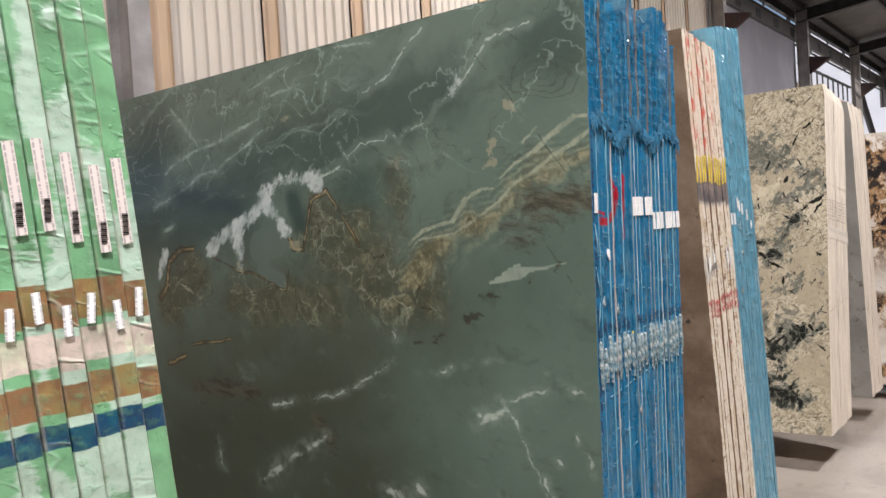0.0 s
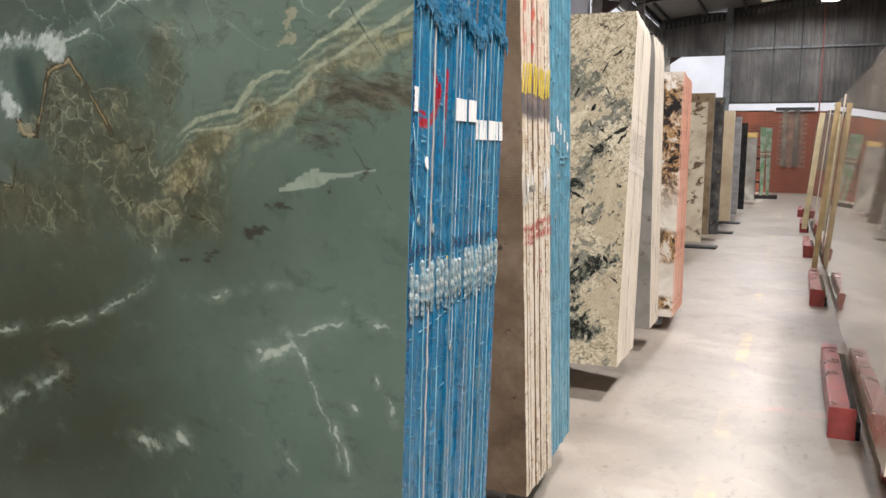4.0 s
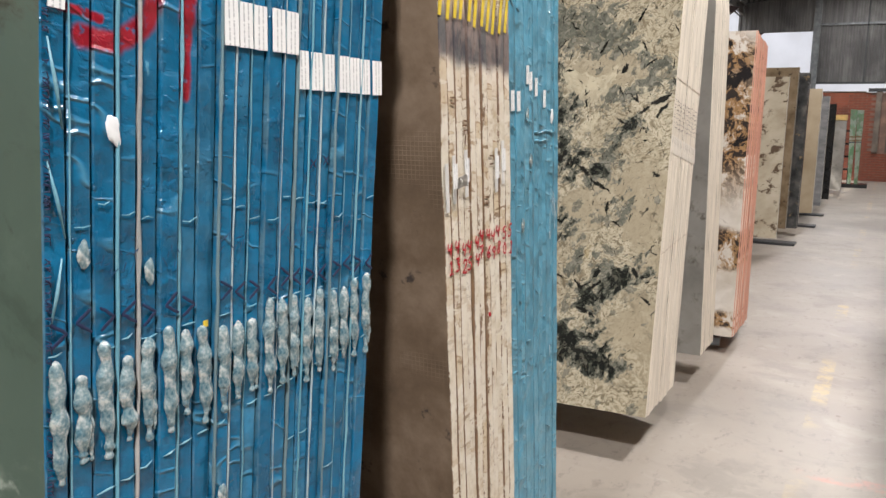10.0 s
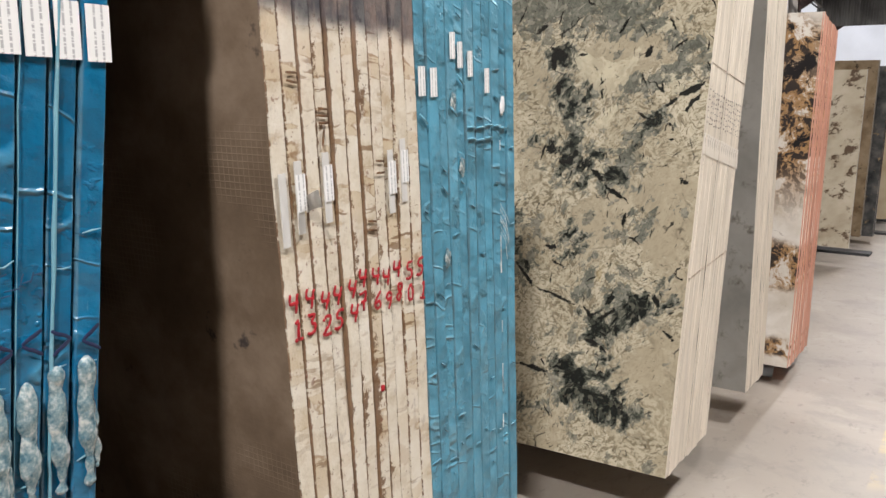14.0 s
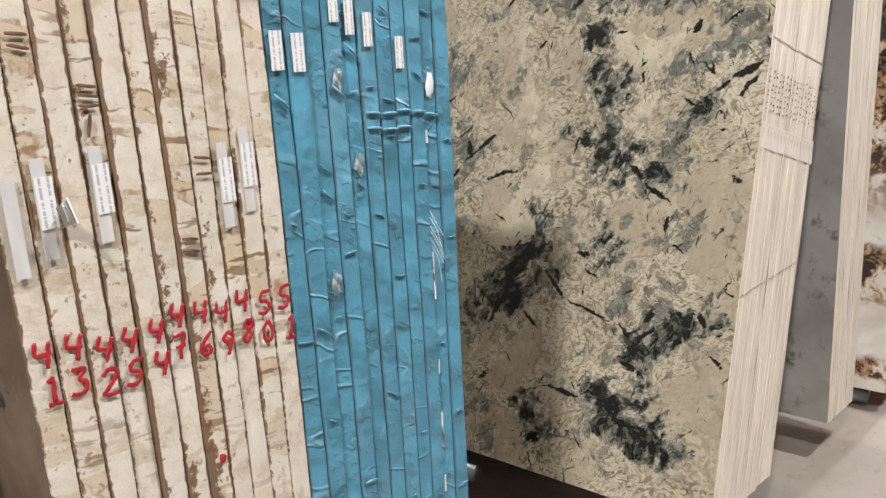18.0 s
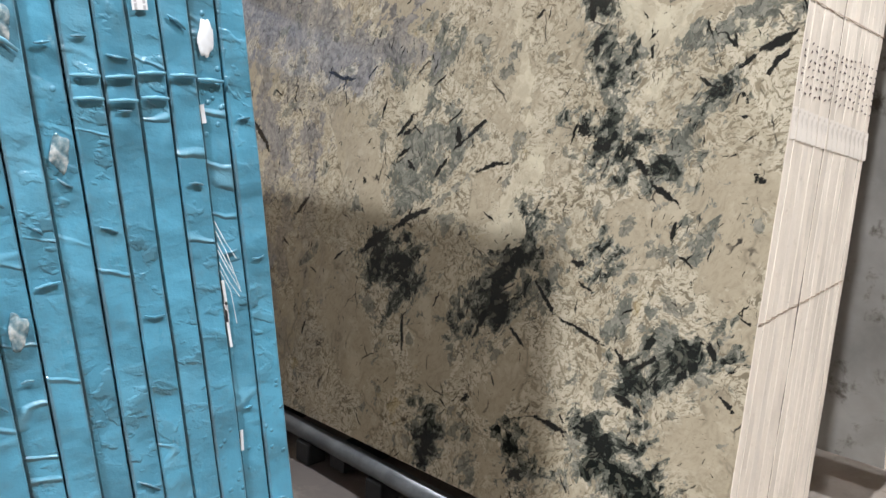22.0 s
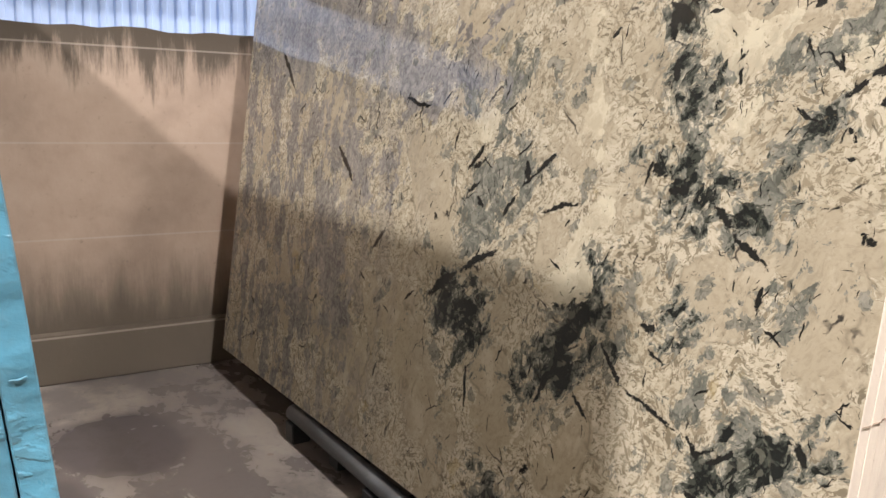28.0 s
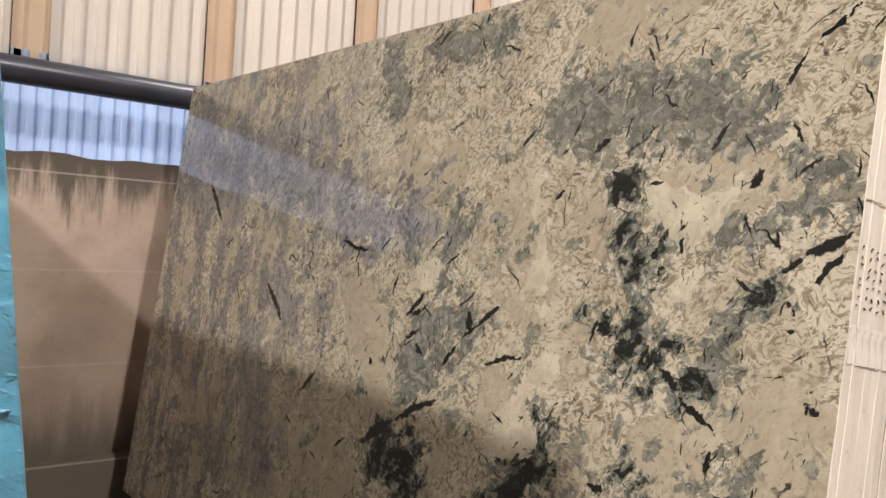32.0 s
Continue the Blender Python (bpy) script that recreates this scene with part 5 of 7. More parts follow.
def part(name, bm, material, parent, label="", smooth=False):
    ob = new(name, finish(bm, material, name, smooth))
    ob.parent = parent
    return tagged(ob, label)


def thing(name, label, category, group="", at=(0, 0, 0), turn=0.0):
    ob = new(name)
    ob.empty_display_size = 0.1
    ob.matrix_world = pose(*at, 0, 0, turn)
    return tagged(ob, label, category, group)


def solid(name, bm, material, label, category="", group="", kind="", smooth=False):
    ob = new(name, finish(bm, material, name, smooth))
    return tagged(ob, label, category, group, kind)


def box(bm, x0, x1, y0, y1, z0, z1, bevel=0.0, m=None):
    vs = [bm.verts.new((x, y, z)) for x in (x0, x1) for y in (y0, y1) for z in (z0, z1)]
    fs = [bm.faces.new([vs[i] for i in q]) for q in ((0, 1, 3, 2), (4, 6, 7, 5), (0, 4, 5, 1), (2, 3, 7, 6), (0, 2, 6, 4), (1, 5, 7, 3))]
    if m is not None:
        bmesh.ops.transform(bm, matrix=m, verts=vs)
    if bevel:
        es = list({e for f in fs for e in f.edges})
        bmesh.ops.bevel(bm, geom=es, offset=bevel, segments=2, affect="EDGES")
    return bm


def tube(bm, pts, r, sides=10, caps=True):
    rings = []
    for i, q in enumerate(pts):
        a, b = Vector(pts[max(0, i - 1)]), Vector(pts[min(len(pts) - 1, i + 1)])
        rot = Vector((0, 0, 1)).rotation_difference(b - a).to_matrix()
        rr = r[i] if isinstance(r, (list, tuple)) else r
        rings.append([bm.verts.new(Vector(q) + rot @ Vector((rr * math.cos(6.28319 * k / sides), rr * math.sin(6.28319 * k / sides), 0))) for k in range(sides)])
    for a, b in zip(rings, rings[1:]):
        for k in range(sides):
            bm.faces.new((a[k], a[(k + 1) % sides], b[(k + 1) % sides], b[k]))
    if caps:
        bm.faces.new(rings[0][::-1]), bm.faces.new(rings[-1])
    return bm


def B():
    return bmesh.new()


def corrugated(bm, along, a0, a1, z0, z1, fixed, depth=0.022, pitch=0.19, thick=0.006, edge_jag=0.0):
    """A trapezoid-ribbed sheet standing along x or y, ribs upright."""
    prof, a = [], a0
    while a < a1 - 1e-6:
        for da, d in ((0, 0), (0.42, 0), (0.52, 1), (0.88, 1), (0.98, 0)):
            q = min(a + da * pitch, a1)
            prof.append((q, fixed + d * depth))
        a += pitch
    prof.append((a1, fixed))
    rnd = random.Random(5)
    lo = [z0 + rnd.uniform(-edge_jag, edge_jag) for _ in prof]
    for off in (0.0, thick):
        vs = []
        for (q, d), zl in zip(prof, lo):
            for z in (zl, z1):
                vs.append(bm.verts.new((q, d + off, z) if along == "x" else (d + off, q, z)))
        for i in range(len(prof) - 1):
            bm.faces.new((vs[2 * i], vs[2 * i + 2], vs[2 * i + 3], vs[2 * i + 1]))
    return bm


# ---- slabs in bundles ----
def slab_mesh(f0, k, th, length, z0, z1, end, rough, levels, seed, mats, z0_far=None, z1_far=None, far_shift=0.0, bow=0.0, top_rough=1.0, corner=0.0, fill=0.965):
    """One slab: faces look along y, its sawn end along +x at about x = end. Face 0 material on the edges, 1 on the front, 2 on the back."""
    bm = B()
    lay = bm.verts.layers.float.new("across")
    rnd = random.Random(seed)
    rings = []
    c = min(0.0014, th * 0.06)
    ph = rnd.uniform(0, 50)
    for j in range(levels + 1):
        s = j / levels
        z = z0 + (z1 - z0) * s
        zf = (z0 if z0_far is None else z0_far) * (1 - s) + (z1 if z1_far is None else z1_far) * s
        amp = rough * (top_rough if z > 1.68 else 1.0)
        e = end + amp * (1.6 * (noise.noise((ph, z * 9, 0.3)) + 0.5 * noise.noise((ph, z * 31, 7.1)))) - corner * max(0.0, (s - 0.965) / 0.035) ** 2
        y = f0 + k * z + bow * math.sin(math.pi * s) + amp * 0.5 * noise.noise((ph + 9, z * 6, 2.0))
        t = th * fill + amp * 0.4 * noise.noise((ph + 3, z * 11, 4.0))
        yf = f0 + k * zf
        xl = -length + far_shift * (1 - s)
        ring = [(xl, yf, zf), (e - c, y, z), (e, y + c, z), (e, y + t - c, z), (e - c, y + t, z), (xl, yf + th * fill, zf)]
        rings.append([bm.verts.new(v) for v in ring])
        for v, q in zip(rings[-1], (0.0, 0.0, 0.05, 0.95, 1.0, 1.0)):
            v[lay] = q
    for a, b in zip(rings, rings[1:]):
        for i in range(6):
            f = bm.faces.new((a[i], a[(i + 1) % 6], b[(i + 1) % 6], b[i]))
            f.material_index = 1 if i == 0 else 2 if i == 4 else 0
    bm.faces.new(rings[0][::-1]), bm.faces.new(rings[-1])
    return finish(bm, mats, "slab")


def bundle(name, label, at, n, th, ks, length, zs, mats, group="stone slab bundles", turn=0.0, stagger=0.006, rough=0.0012, levels=4, seed=1, tops=None, first=None, group_cat="slab bundle", bearers=False, skew=0.0, fills=(), **kw):
    """A stack of upright slabs. ks: lean of the first and the last one. Returns the thing and its slabs as (object, front y at z = 0, lean, end)."""
    root = thing(name, label, group_cat, group, at, turn)
    rnd = random.Random(seed)
    out = []
    for i in range(n):
        s = i / max(1, n - 1)
        k = ks[0] + (ks[1] - ks[0]) * s
        end = (rnd.uniform(-stagger, stagger) if i else 0.0) + skew * s
        z1 = (tops(i) if tops else zs[1]) + rnd.uniform(-0.006, 0.006)
        z0 = zs[0] + rnd.uniform(-0.004, 0.004)
        use = list(mats)
        if i == 0 and first:
            use[1] = first
        if fills:
            kw["fill"] = fills[rnd.randrange(len(fills))]
        ob = new("slab", slab_mesh(i * th, k, th, length + rnd.uniform(-0.03, 0.03), z0, z1, end, rough, levels, seed * 100 + i, use, **kw))
        ob.parent = root
        out.append((ob, i * th, k, end))
    if bearers:
        for x in (-0.35, -length + 0.5) if length > 1 else (-0.07,):
            b = solid("bearer", box(B(), -0.04, 0.04, -0.08, n * th + 0.06, 0.0, zs[0] - 0.005, 0.004), M["steel_dark"], "dark steel bearer under stone slabs", "bearer", "slab bearers")
            b.matrix_world = pose(*at, 0, 0, turn) @ pose(x, ks[0] * zs[0], 0)
    return root, out


def sticker(slab, y, z, w, h, x, material, name="sticker", tilt=0.0, thick=0.0007):
    """A thin patch on the slab's end, centred at y, z of the bundle."""
    bm = box(B(), -thick, thick, -w / 2, w / 2, -h / 2, h / 2)
    ob = part(name, bm, material, slab)
    ob.matrix_basis = pose(x, y, z, tilt, 0, 0)
    return ob


GLYPHS = {"1": ["0.3,0.8 0.5,1 0.5,0", "0.25,0 0.75,0"], "2": ["0.1,0.75 0.3,1 0.6,0.95 0.65,0.7 0.3,0.3 0.05,0.02 0.7,0.05"], "3": ["0.1,0.98 0.65,0.95 0.3,0.58 0.6,0.45 0.62,0.15 0.3,0 0.05,0.1"],
          "4": ["0.15,1 0.08,0.48 0.68,0.52", "0.62,0.95 0.55,0.5 0.5,0"], "5": ["0.65,1 0.2,0.97 0.15,0.58 0.55,0.55 0.62,0.25 0.4,0 0.05,0.08"]}
GLYPHS.update({"6": ["0.55,1 0.2,0.6 0.1,0.2 0.35,0 0.6,0.2 0.45,0.45 0.15,0.35"], "7": ["0.05,0.95 0.65,1 0.4,0.5 0.3,0", "0.15,0.5 0.6,0.52"], "8": ["0.6,0.9 0.3,1 0.2,0.75 0.6,0.35 0.4,0 0.12,0.2 0.55,0.7 0.6,0.9"],
               "9": ["0.6,0.75 0.35,1 0.1,0.75 0.3,0.5 0.6,0.7 0.5,0.3 0.4,0"], "0": ["0.4,1 0.12,0.65 0.2,0.1 0.5,0.05 0.62,0.5 0.4,1"]})


def digit(slab, ch, y, z, size, x, tilt=0.0, seed=0):
    """A number laid on with a wet brush: flat strokes of uneven width."""
    bm = B()
    for stroke in GLYPHS[ch]:
        pts = [Vector((0.0, *(float(c) for c in q.split(",")))) for q in stroke.split()]
        line = []
        for a, b in zip(pts, pts[1:]):
            line += [a.lerp(b, j / 5) for j in range(5)]
        line.append(pts[-1])
        for _ in range(2):
            line = [line[0]] + [(a + 2 * b + c) / 4 for a, b, c in zip(line, line[1:], line[2:])] + [line[-1]]
        way = [Vector((0.0002 * noise.noise((seed, j * 0.5, 2)), size * (q.y * 0.72 + 0.04 * noise.noise((seed, j * 0.3, 5))), size * (q.z * 0.72 + 0.03 * noise.noise((seed, j * 0.3, 8))))) for j, q in enumerate(line)]
        tube(bm, way, [size * (0.062 + 0.03 * noise.noise((seed + 3, j * 0.6, 1))) for j in range(len(way))], 8)
    bmesh.ops.scale(bm, vec=(0.22, 1, 1), verts=bm.verts)
    ob = part("digit", bm, M["red_paint"], slab, "", True)
    ob.matrix_basis = pose(x, y, z, tilt, 0, 0)
    return ob


def resin_drip(slab, y, z, h, x, seed, w=0.0085):
    """A sagging run of resin: pointed head, uneven beaded body, thin crooked foot."""
    rnd = random.Random(seed)
    bm = B()
    pts, rs = [], []
    f, ph, foot = rnd.uniform(14, 24), rnd.uniform(0, 6), rnd.uniform(0.10, 0.24)
    for j in range(49):
        s = j / 48
        pts.append((0.0, 0.0042 * noise.noise((seed, 2.6 * s, 1.0)) + 0.0018 * noise.noise((seed, 8 * s, 4.0)), -h / 2 + h * s))
        head = math.sqrt(max(0.02, 1 - max(0.0, (s - 0.86) / 0.14) ** 2))
        low = 0.50 + 0.16 * math.sin(9 * s / foot) if s < foot else min(1.0, 0.55 + 3.2 * (s - foot))
        tip = math.sqrt(max(0.03, min(1.0, s / 0.03)))
        rs.append(max(0.0008, w * head * low * tip * (0.86 + 0.12 * math.sin(f * s + ph) + 0.36 * noise.noise((seed, 6.5 * s, 8.0)))))
    tube(bm, pts, rs, 12)
    bmesh.ops.scale(bm, vec=(0.62, 1, 1), verts=bm.verts)
    ob = part("resin_drip", bm, M["resin"], slab, "clear hardened resin drip", True)
    ob.matrix_basis = pose(x, y, z)
    return ob


def marker(half, thick, seed):
    """One flat pen stroke, slightly bent, thinning to its ends."""
    ys = [half * (j / 4 - 1) for j in range(9)]
    bm = tube(B(), [(0, y, 0.0012 * noise.noise((seed, y * 90, 2))) for y in ys], [thick * (0.45 + 0.6 * math.sqrt(1 - (0.9 * y / half) ** 2)) for y in ys], 6)
    bmesh.ops.scale(bm, vec=(0.35, 1, 1), verts=bm.verts)
    return bm


def smear_blob(slab, y, z, w, h, x, material, seed, label, tilt=0.0):
    """A dried, flattened dab with an uneven outline."""
    bm = B()
    bmesh.ops.create_uvsphere(bm, u_segments=20, v_segments=12, radius=1.0)
    for v in bm.verts:
        k = 1 + 0.38 * noise.noise((v.co.y * 1.6 + seed, v.co.z * 1.6, seed)) + 0.15 * noise.noise((v.co.y * 4, v.co.z * 4 + seed, 3))
        v.co = Vector((v.co.x * 0.0022 * (1 + 0.5 * noise.noise((v.co.y * 3, v.co.z * 3, seed))), v.co.y * w * k, v.co.z * h * k))
    ob = part("filler_blob", bm, material, slab, label, True)
    ob.matrix_basis = pose(x, y, z, tilt, 0, 0)
    return ob


# ---- structure ----
HALL_X0, HALL_X1, HALL_Y0, HALL_Y1 = -4.95, 14.9, -14.0, 30.2
RIDGE = 5.0


def roof_z(x):
    return 5.92 + 0.115 * ((x - HALL_X0) if x < RIDGE else (2 * RIDGE - HALL_X0 - x))


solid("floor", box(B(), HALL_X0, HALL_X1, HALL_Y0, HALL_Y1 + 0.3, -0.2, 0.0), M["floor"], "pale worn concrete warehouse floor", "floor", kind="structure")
solid("ground", box(B(), -400, 400, -400, 400, -0.6, -0.22), M["ground"], "dusty ground outside the hall", "ground", kind="structure")

wall_left = thing("wall_left", "low stained concrete wall below corrugated cladding", "wall")
tagged(wall_left, kind="structure")
_bm = B()
_rnd = random.Random(3)
_ys = [HALL_Y0 + i * 0.11 for i in range(int((13.9 - HALL_Y0) / 0.11) + 1)]
_rows = []
for _y in _ys:
    _t = 1.735 + _rnd.uniform(-0.012, 0.012)
    _rows.append([_bm.verts.new((x, _y, z)) for x, z in ((-4.65, 0.0), (-4.65, _t), (-4.80, _t), (-4.80, 0.0))])
for _a, _b in zip(_rows, _rows[1:]):
    for _i in range(4):
        _bm.faces.new((_a[_i], _a[(_i + 1) % 4], _b[(_i + 1) % 4], _b[_i]))
_bm.faces.new(_rows[0]), _bm.faces.new(_rows[-1][::-1])
bmesh.ops.recalc_face_normals(_bm, faces=_bm.faces)
part("concrete_wall", _bm, M["concrete"], wall_left, "brown stained cast concrete")
part("ledge", box(B(), -4.65, -4.56, HALL_Y0, 13.9, 0.0, 0.245, 0.008), M["concrete"], wall_left)
part("clear_strip", corrugated(B(), "y", HALL_Y0, 13.9, 1.6, 2.25, -4.90, 0.018, 0.076, edge_jag=0.004), M["clear_sheet"], wall_left, "bluish translucent corrugated sheet")
_y = -9.4
_i = 0
while _y < 13.9:
    _tan = 0.19
    part("cladding_sheet", corrugated(B(), "y", _y, min(13.9, _y + 0.99 - _tan), 2.12, 6.0, -4.88, 0.02, 0.11), M["cream_sheet"], wall_left)
    if _y + 0.98 < 13.9:
        part("cladding_sheet", corrugated(B(), "y", _y + 0.97 - _tan, _y + 0.995, 2.12, 6.0, -4.90, 0.012, 0.19), M["tan_sheet"], wall_left, "tan corrugated sheet")
    _y += 0.98
    _i += 1
part("far_panel", box(B(), -4.95, -4.82, 13.9, 19.4, 0.0, 5.2), M["plaster"], wall_left, "grey-violet plain panel")
part("far_panel", box(B(), -4.95, -4.82, 19.4, 24.9, 0.0, 4.30), M["tan_sheet"], wall_left, "tan plain panel")
part("back_panel", box(B(), -4.95, -4.80, HALL_Y0, -9.4, 0.0, 6.0), M["plaster"], wall_left)
part("eave_panel", box(B(), -4.95, -4.85, 13.9, HALL_Y1, 5.75, 5.95), M["steel_dark"], wall_left)

pipe_bm = tube(B(), [(-4.60, y, 2.10) for y in (-6.0, 0.0, 7.0, 13.5)], 0.066, 16)
pipe = solid("water_pipe", pipe_bm, M["pipe"], "dark grey plastic pipe along the wall top", "pipe", smooth=True)

for _k in range(-3, 6):
    _y = 2.87 + 5.5 * _k
    col = thing("column", "weathered grey steel column with a crane bracket", "column", "hall columns")
    part("web", box(B(), -4.74, -4.54, _y - 0.012, _y + 0.012, 0.0, 5.95), M["column_steel"], col)
    for dx in (-4.76, -4.54):
        part("flange", box(B(), dx, dx + 0.02, _y - 0.075, _y + 0.075, 0.0, 5.95), M["column_steel"], col)
    bm = B()
    vs = [bm.verts.new(v) for yy in (_y - 0.05, _y + 0.05) for v in ((-4.52, yy, 4.81), (-4.10, yy, 4.73), (-4.10, yy, 4.70), (-4.52, yy, 4.42))]
    for q in ((0, 1, 2, 3), (7, 6, 5, 4), (0, 4, 5, 1), (1, 5, 6, 2), (2, 6, 7, 3), (3, 7, 4, 0)):
        bm.faces.new([vs[i] for i in q])
    part("bracket", bm, M["bracket"], col)
    tagged(col, kind="structure")

crane = thing("crane_beam", "dark steel crane runway beam with stiffeners", "beam")
tagged(crane, kind="structure")
part("web", box(B(), -4.835, -4.82, HALL_Y0, HALL_Y1, 5.24, 5.535), M["beam_steel"], crane)
for zz in (5.22, 5.535):
    part("flange", box(B(), -4.85, -4.775, HALL_Y0, HALL_Y1, zz, zz + 0.02), M["beam_steel"], crane)
# thin dark plates on the web imitate its shaded holes
for i in range(32):
    part("web_opening", box(B(), -4.818, -4.812, -9.0 + 1.22 * i, -8.7 + 1.22 * i, 5.29, 5.48), M["steel_dark"], crane, "dark plate standing in for an opening in the beam web")

for i in range(3):
    y0 = 13.95 + 5.5 * i
    win = thing("clerestory_window", "bright horizontal clerestory glazing strip in a dark frame", "window", "clerestory windows")
    tagged(win, kind="structure")
    for zz, hh in ((5.2, 0.03), (5.605, 0.02), (5.80, 0.04)):
        part("frame_bar", box(B(), -4.94, -4.90, y0, y0 + 5.35, zz, zz + hh), M["steel_dark"], win)
    for j in range(4):
        part("mullion", box(B(), -4.94, -4.90, y0 + 1.78 * j - 0.012, y0 + 1.78 * j + 0.012, 5.23, 5.80), M["steel_dark"], win)
brace = thing("wall_brace", "dark diagonal steel brace", "brace")
part("bar", tube(B(), [(-4.6, 25.1, 4.6), (-4.6, 30.0, 1.2)], 0.09, 4), M["steel_dark"], brace)
gate = thing("window_grille", "dark barred window opening in the side wall", "window")
for j in range(9):
    part("bar", box(B(), -4.80, -4.77, 20.0 + 0.55 * j, 20.05 + 0.55 * j, 4.30, 4.72), M["steel_dark"], gate)
part("rail", box(B(), -4.81, -4.76, 19.45, 24.8, 4.70, 4.75), M["steel_dark"], gate)

# back wall
wall_back = thing("wall_back", "red brick wall below a light gap and dark corrugated sheets", "wall")
tagged(wall_back, kind="structure")
part("mortar_bed", box(B(), -2.62, HALL_X1, HALL_Y1 + 0.02, HALL_Y1 + 0.2, 0.0, 2.74), M["mortar"], wall_back)
part("gap_sill", box(B(), -2.62, -1.0, HALL_Y1 - 0.03, HALL_Y1 + 0.2, 2.745, 2.775, 0.008), M["stain_and_gap_shade"], wall_back)
for xx in (-0.72, -0.36, 6.0):
    part("pilaster", box(B(), xx, xx + 0.16, HALL_Y1 - 0.10, HALL_Y1 + 0.2, 0.9, 2.76, 0.01), M["stain_and_gap_shade"], wall_back, "stained concrete pilaster")
part("lintel", box(B(), -0.95, 0.25, HALL_Y1 - 0.12, HALL_Y1 + 0.1, 2.76, 2.86, 0.01), M["steel_dark"], wall_back)
part("sheet", corrugated(B(), "x", -2.5, HALL_X1, 3.02, 6.9, HALL_Y1, 0.03, 0.16), M["grey_sheet"], wall_back)
part("sheet", corrugated(B(), "x", HALL_X0, -2.5, 4.64, 6.1, HALL_Y1, 0.03, 0.16), M["grey_sheet"], wall_back)
part("bottom_rail", box(B(), -2.6, 1.6, HALL_Y1 - 0.06, HALL_Y1 - 0.01, 3.0, 3.06), M["steel_dark"], wall_back)
part("girt", box(B(), -2.5, HALL_X1, HALL_Y1 - 0.08, HALL_Y1 - 0.005, 4.80, 4.87), M["steel_grey"], wall_back)
part("post", box(B(), -2.66, -2.46, HALL_Y1 - 0.16, HALL_Y1 - 0.005, 0.0, 6.2), M["steel_grey"], wall_back)
for xx in (-1.15, -0.30, 2.2, 4.6):
    part("post", box(B(), xx, xx + 0.05, HALL_Y1 - 0.1, HALL_Y1 - 0.085, 3.06, 6.9), M["steel_dark"], wall_back)
wall_right = solid("wall_right", corrugated(B(), "y", HALL_Y0, HALL_Y1, 0.0, 6.0, HALL_X1, 0.03, 0.2), M["grey_sheet"], "grey corrugated side wall", "wall", kind="structure")
wall_front = solid("wall_front", corrugated(B(), "x", HALL_X0, HALL_X1, 0.0, 7.3, HALL_Y0, 0.03, 0.2), M["cream_sheet"], "cream corrugated end wall", "wall", kind="structure")

# roof: one mesh of sheets with skylight strips let in
bm = B()
for x0, x1 in ((HALL_X0 - 0.02, RIDGE), (RIDGE, HALL_X1 + 0.3)):
    y = HALL_Y0
    i = 0
    while y < HALL_Y1 + 0.3:
        y1 = min(y + 1.1, HALL_Y1 + 0.4)
        n0 = len(bm.faces)
        for a, b, lit in ((0.0, 0.34, False), (0.34, 0.56, i % 9 == 3), (0.56, 1.0, False)):
            xa, xb = x0 + (x1 - x0) * a, x0 + (x1 - x0) * b
            for dz in (0.0, 0.03):
                vs = [bm.verts.new((x, yy, roof_z(x) + dz)) for x, yy in ((xa, y), (xb, y), (xb, y1), (xa, y1))]
                bm.faces.new(vs).material_index = 1 if lit else 0
        y, i = y1, i + 1
solid("ceiling", bm, [M["roof_sheet"], M["skylight"]], "dark sheet-metal roof with skylight strips", "ceiling", kind="structure")
for k in range(-3, 6):
    y = 2.87 + 5.5 * k - (0.15 if k == 5 else 0)
    truss = thing("roof_rafter", "dark steel roof rafter", "rafter", "roof rafters")
    tagged(truss, kind="structure")
    for x0, x1 in ((HALL_X0 + 0.2, RIDGE), (RIDGE, HALL_X1 - 0.1)):
        bm = B()
        for dz, hh, w in ((-0.12, 0.02, 0.08), (-0.36, 0.02, 0.08), (-0.35, 0.24, 0.008)):
            vs = [bm.verts.new((x, y + s * w, roof_z(x) + dz + q)) for x in (x0, x1) for s in (-1, 1) for q in (0, hh)]
            for f in ((0, 1, 3, 2), (4, 6, 7, 5), (0, 4, 5, 1), (2, 3, 7, 6), (0, 2, 6, 4), (1, 5, 7, 3)):
                bm.faces.new([vs[i] for i in f])
        part("rafter_beam", bm, M["steel_dark"], truss)
for j in range(15):
    x = HALL_X0 + 0.35 + 1.25 * j
    if x > HALL_X1:
        break
    z = roof_z(x)
    solid("roof_purlin", box(B(), x, x + 0.06, HALL_Y0, HALL_Y1, z - 0.12, z - 0.005), M["steel_dark"], "dark steel roof purlin", "purlin", "roof purlins", "structure")

# what shows through the openings
# added white backdrop for the daylight, high enough to hide the sky there
solid("outside_building", box(B(), -40, 6.0, 40, 41, -0.22, 9.5), M["white_wall"], "plain white wall outside, a backdrop for the bright daylight", "building", kind="structure")

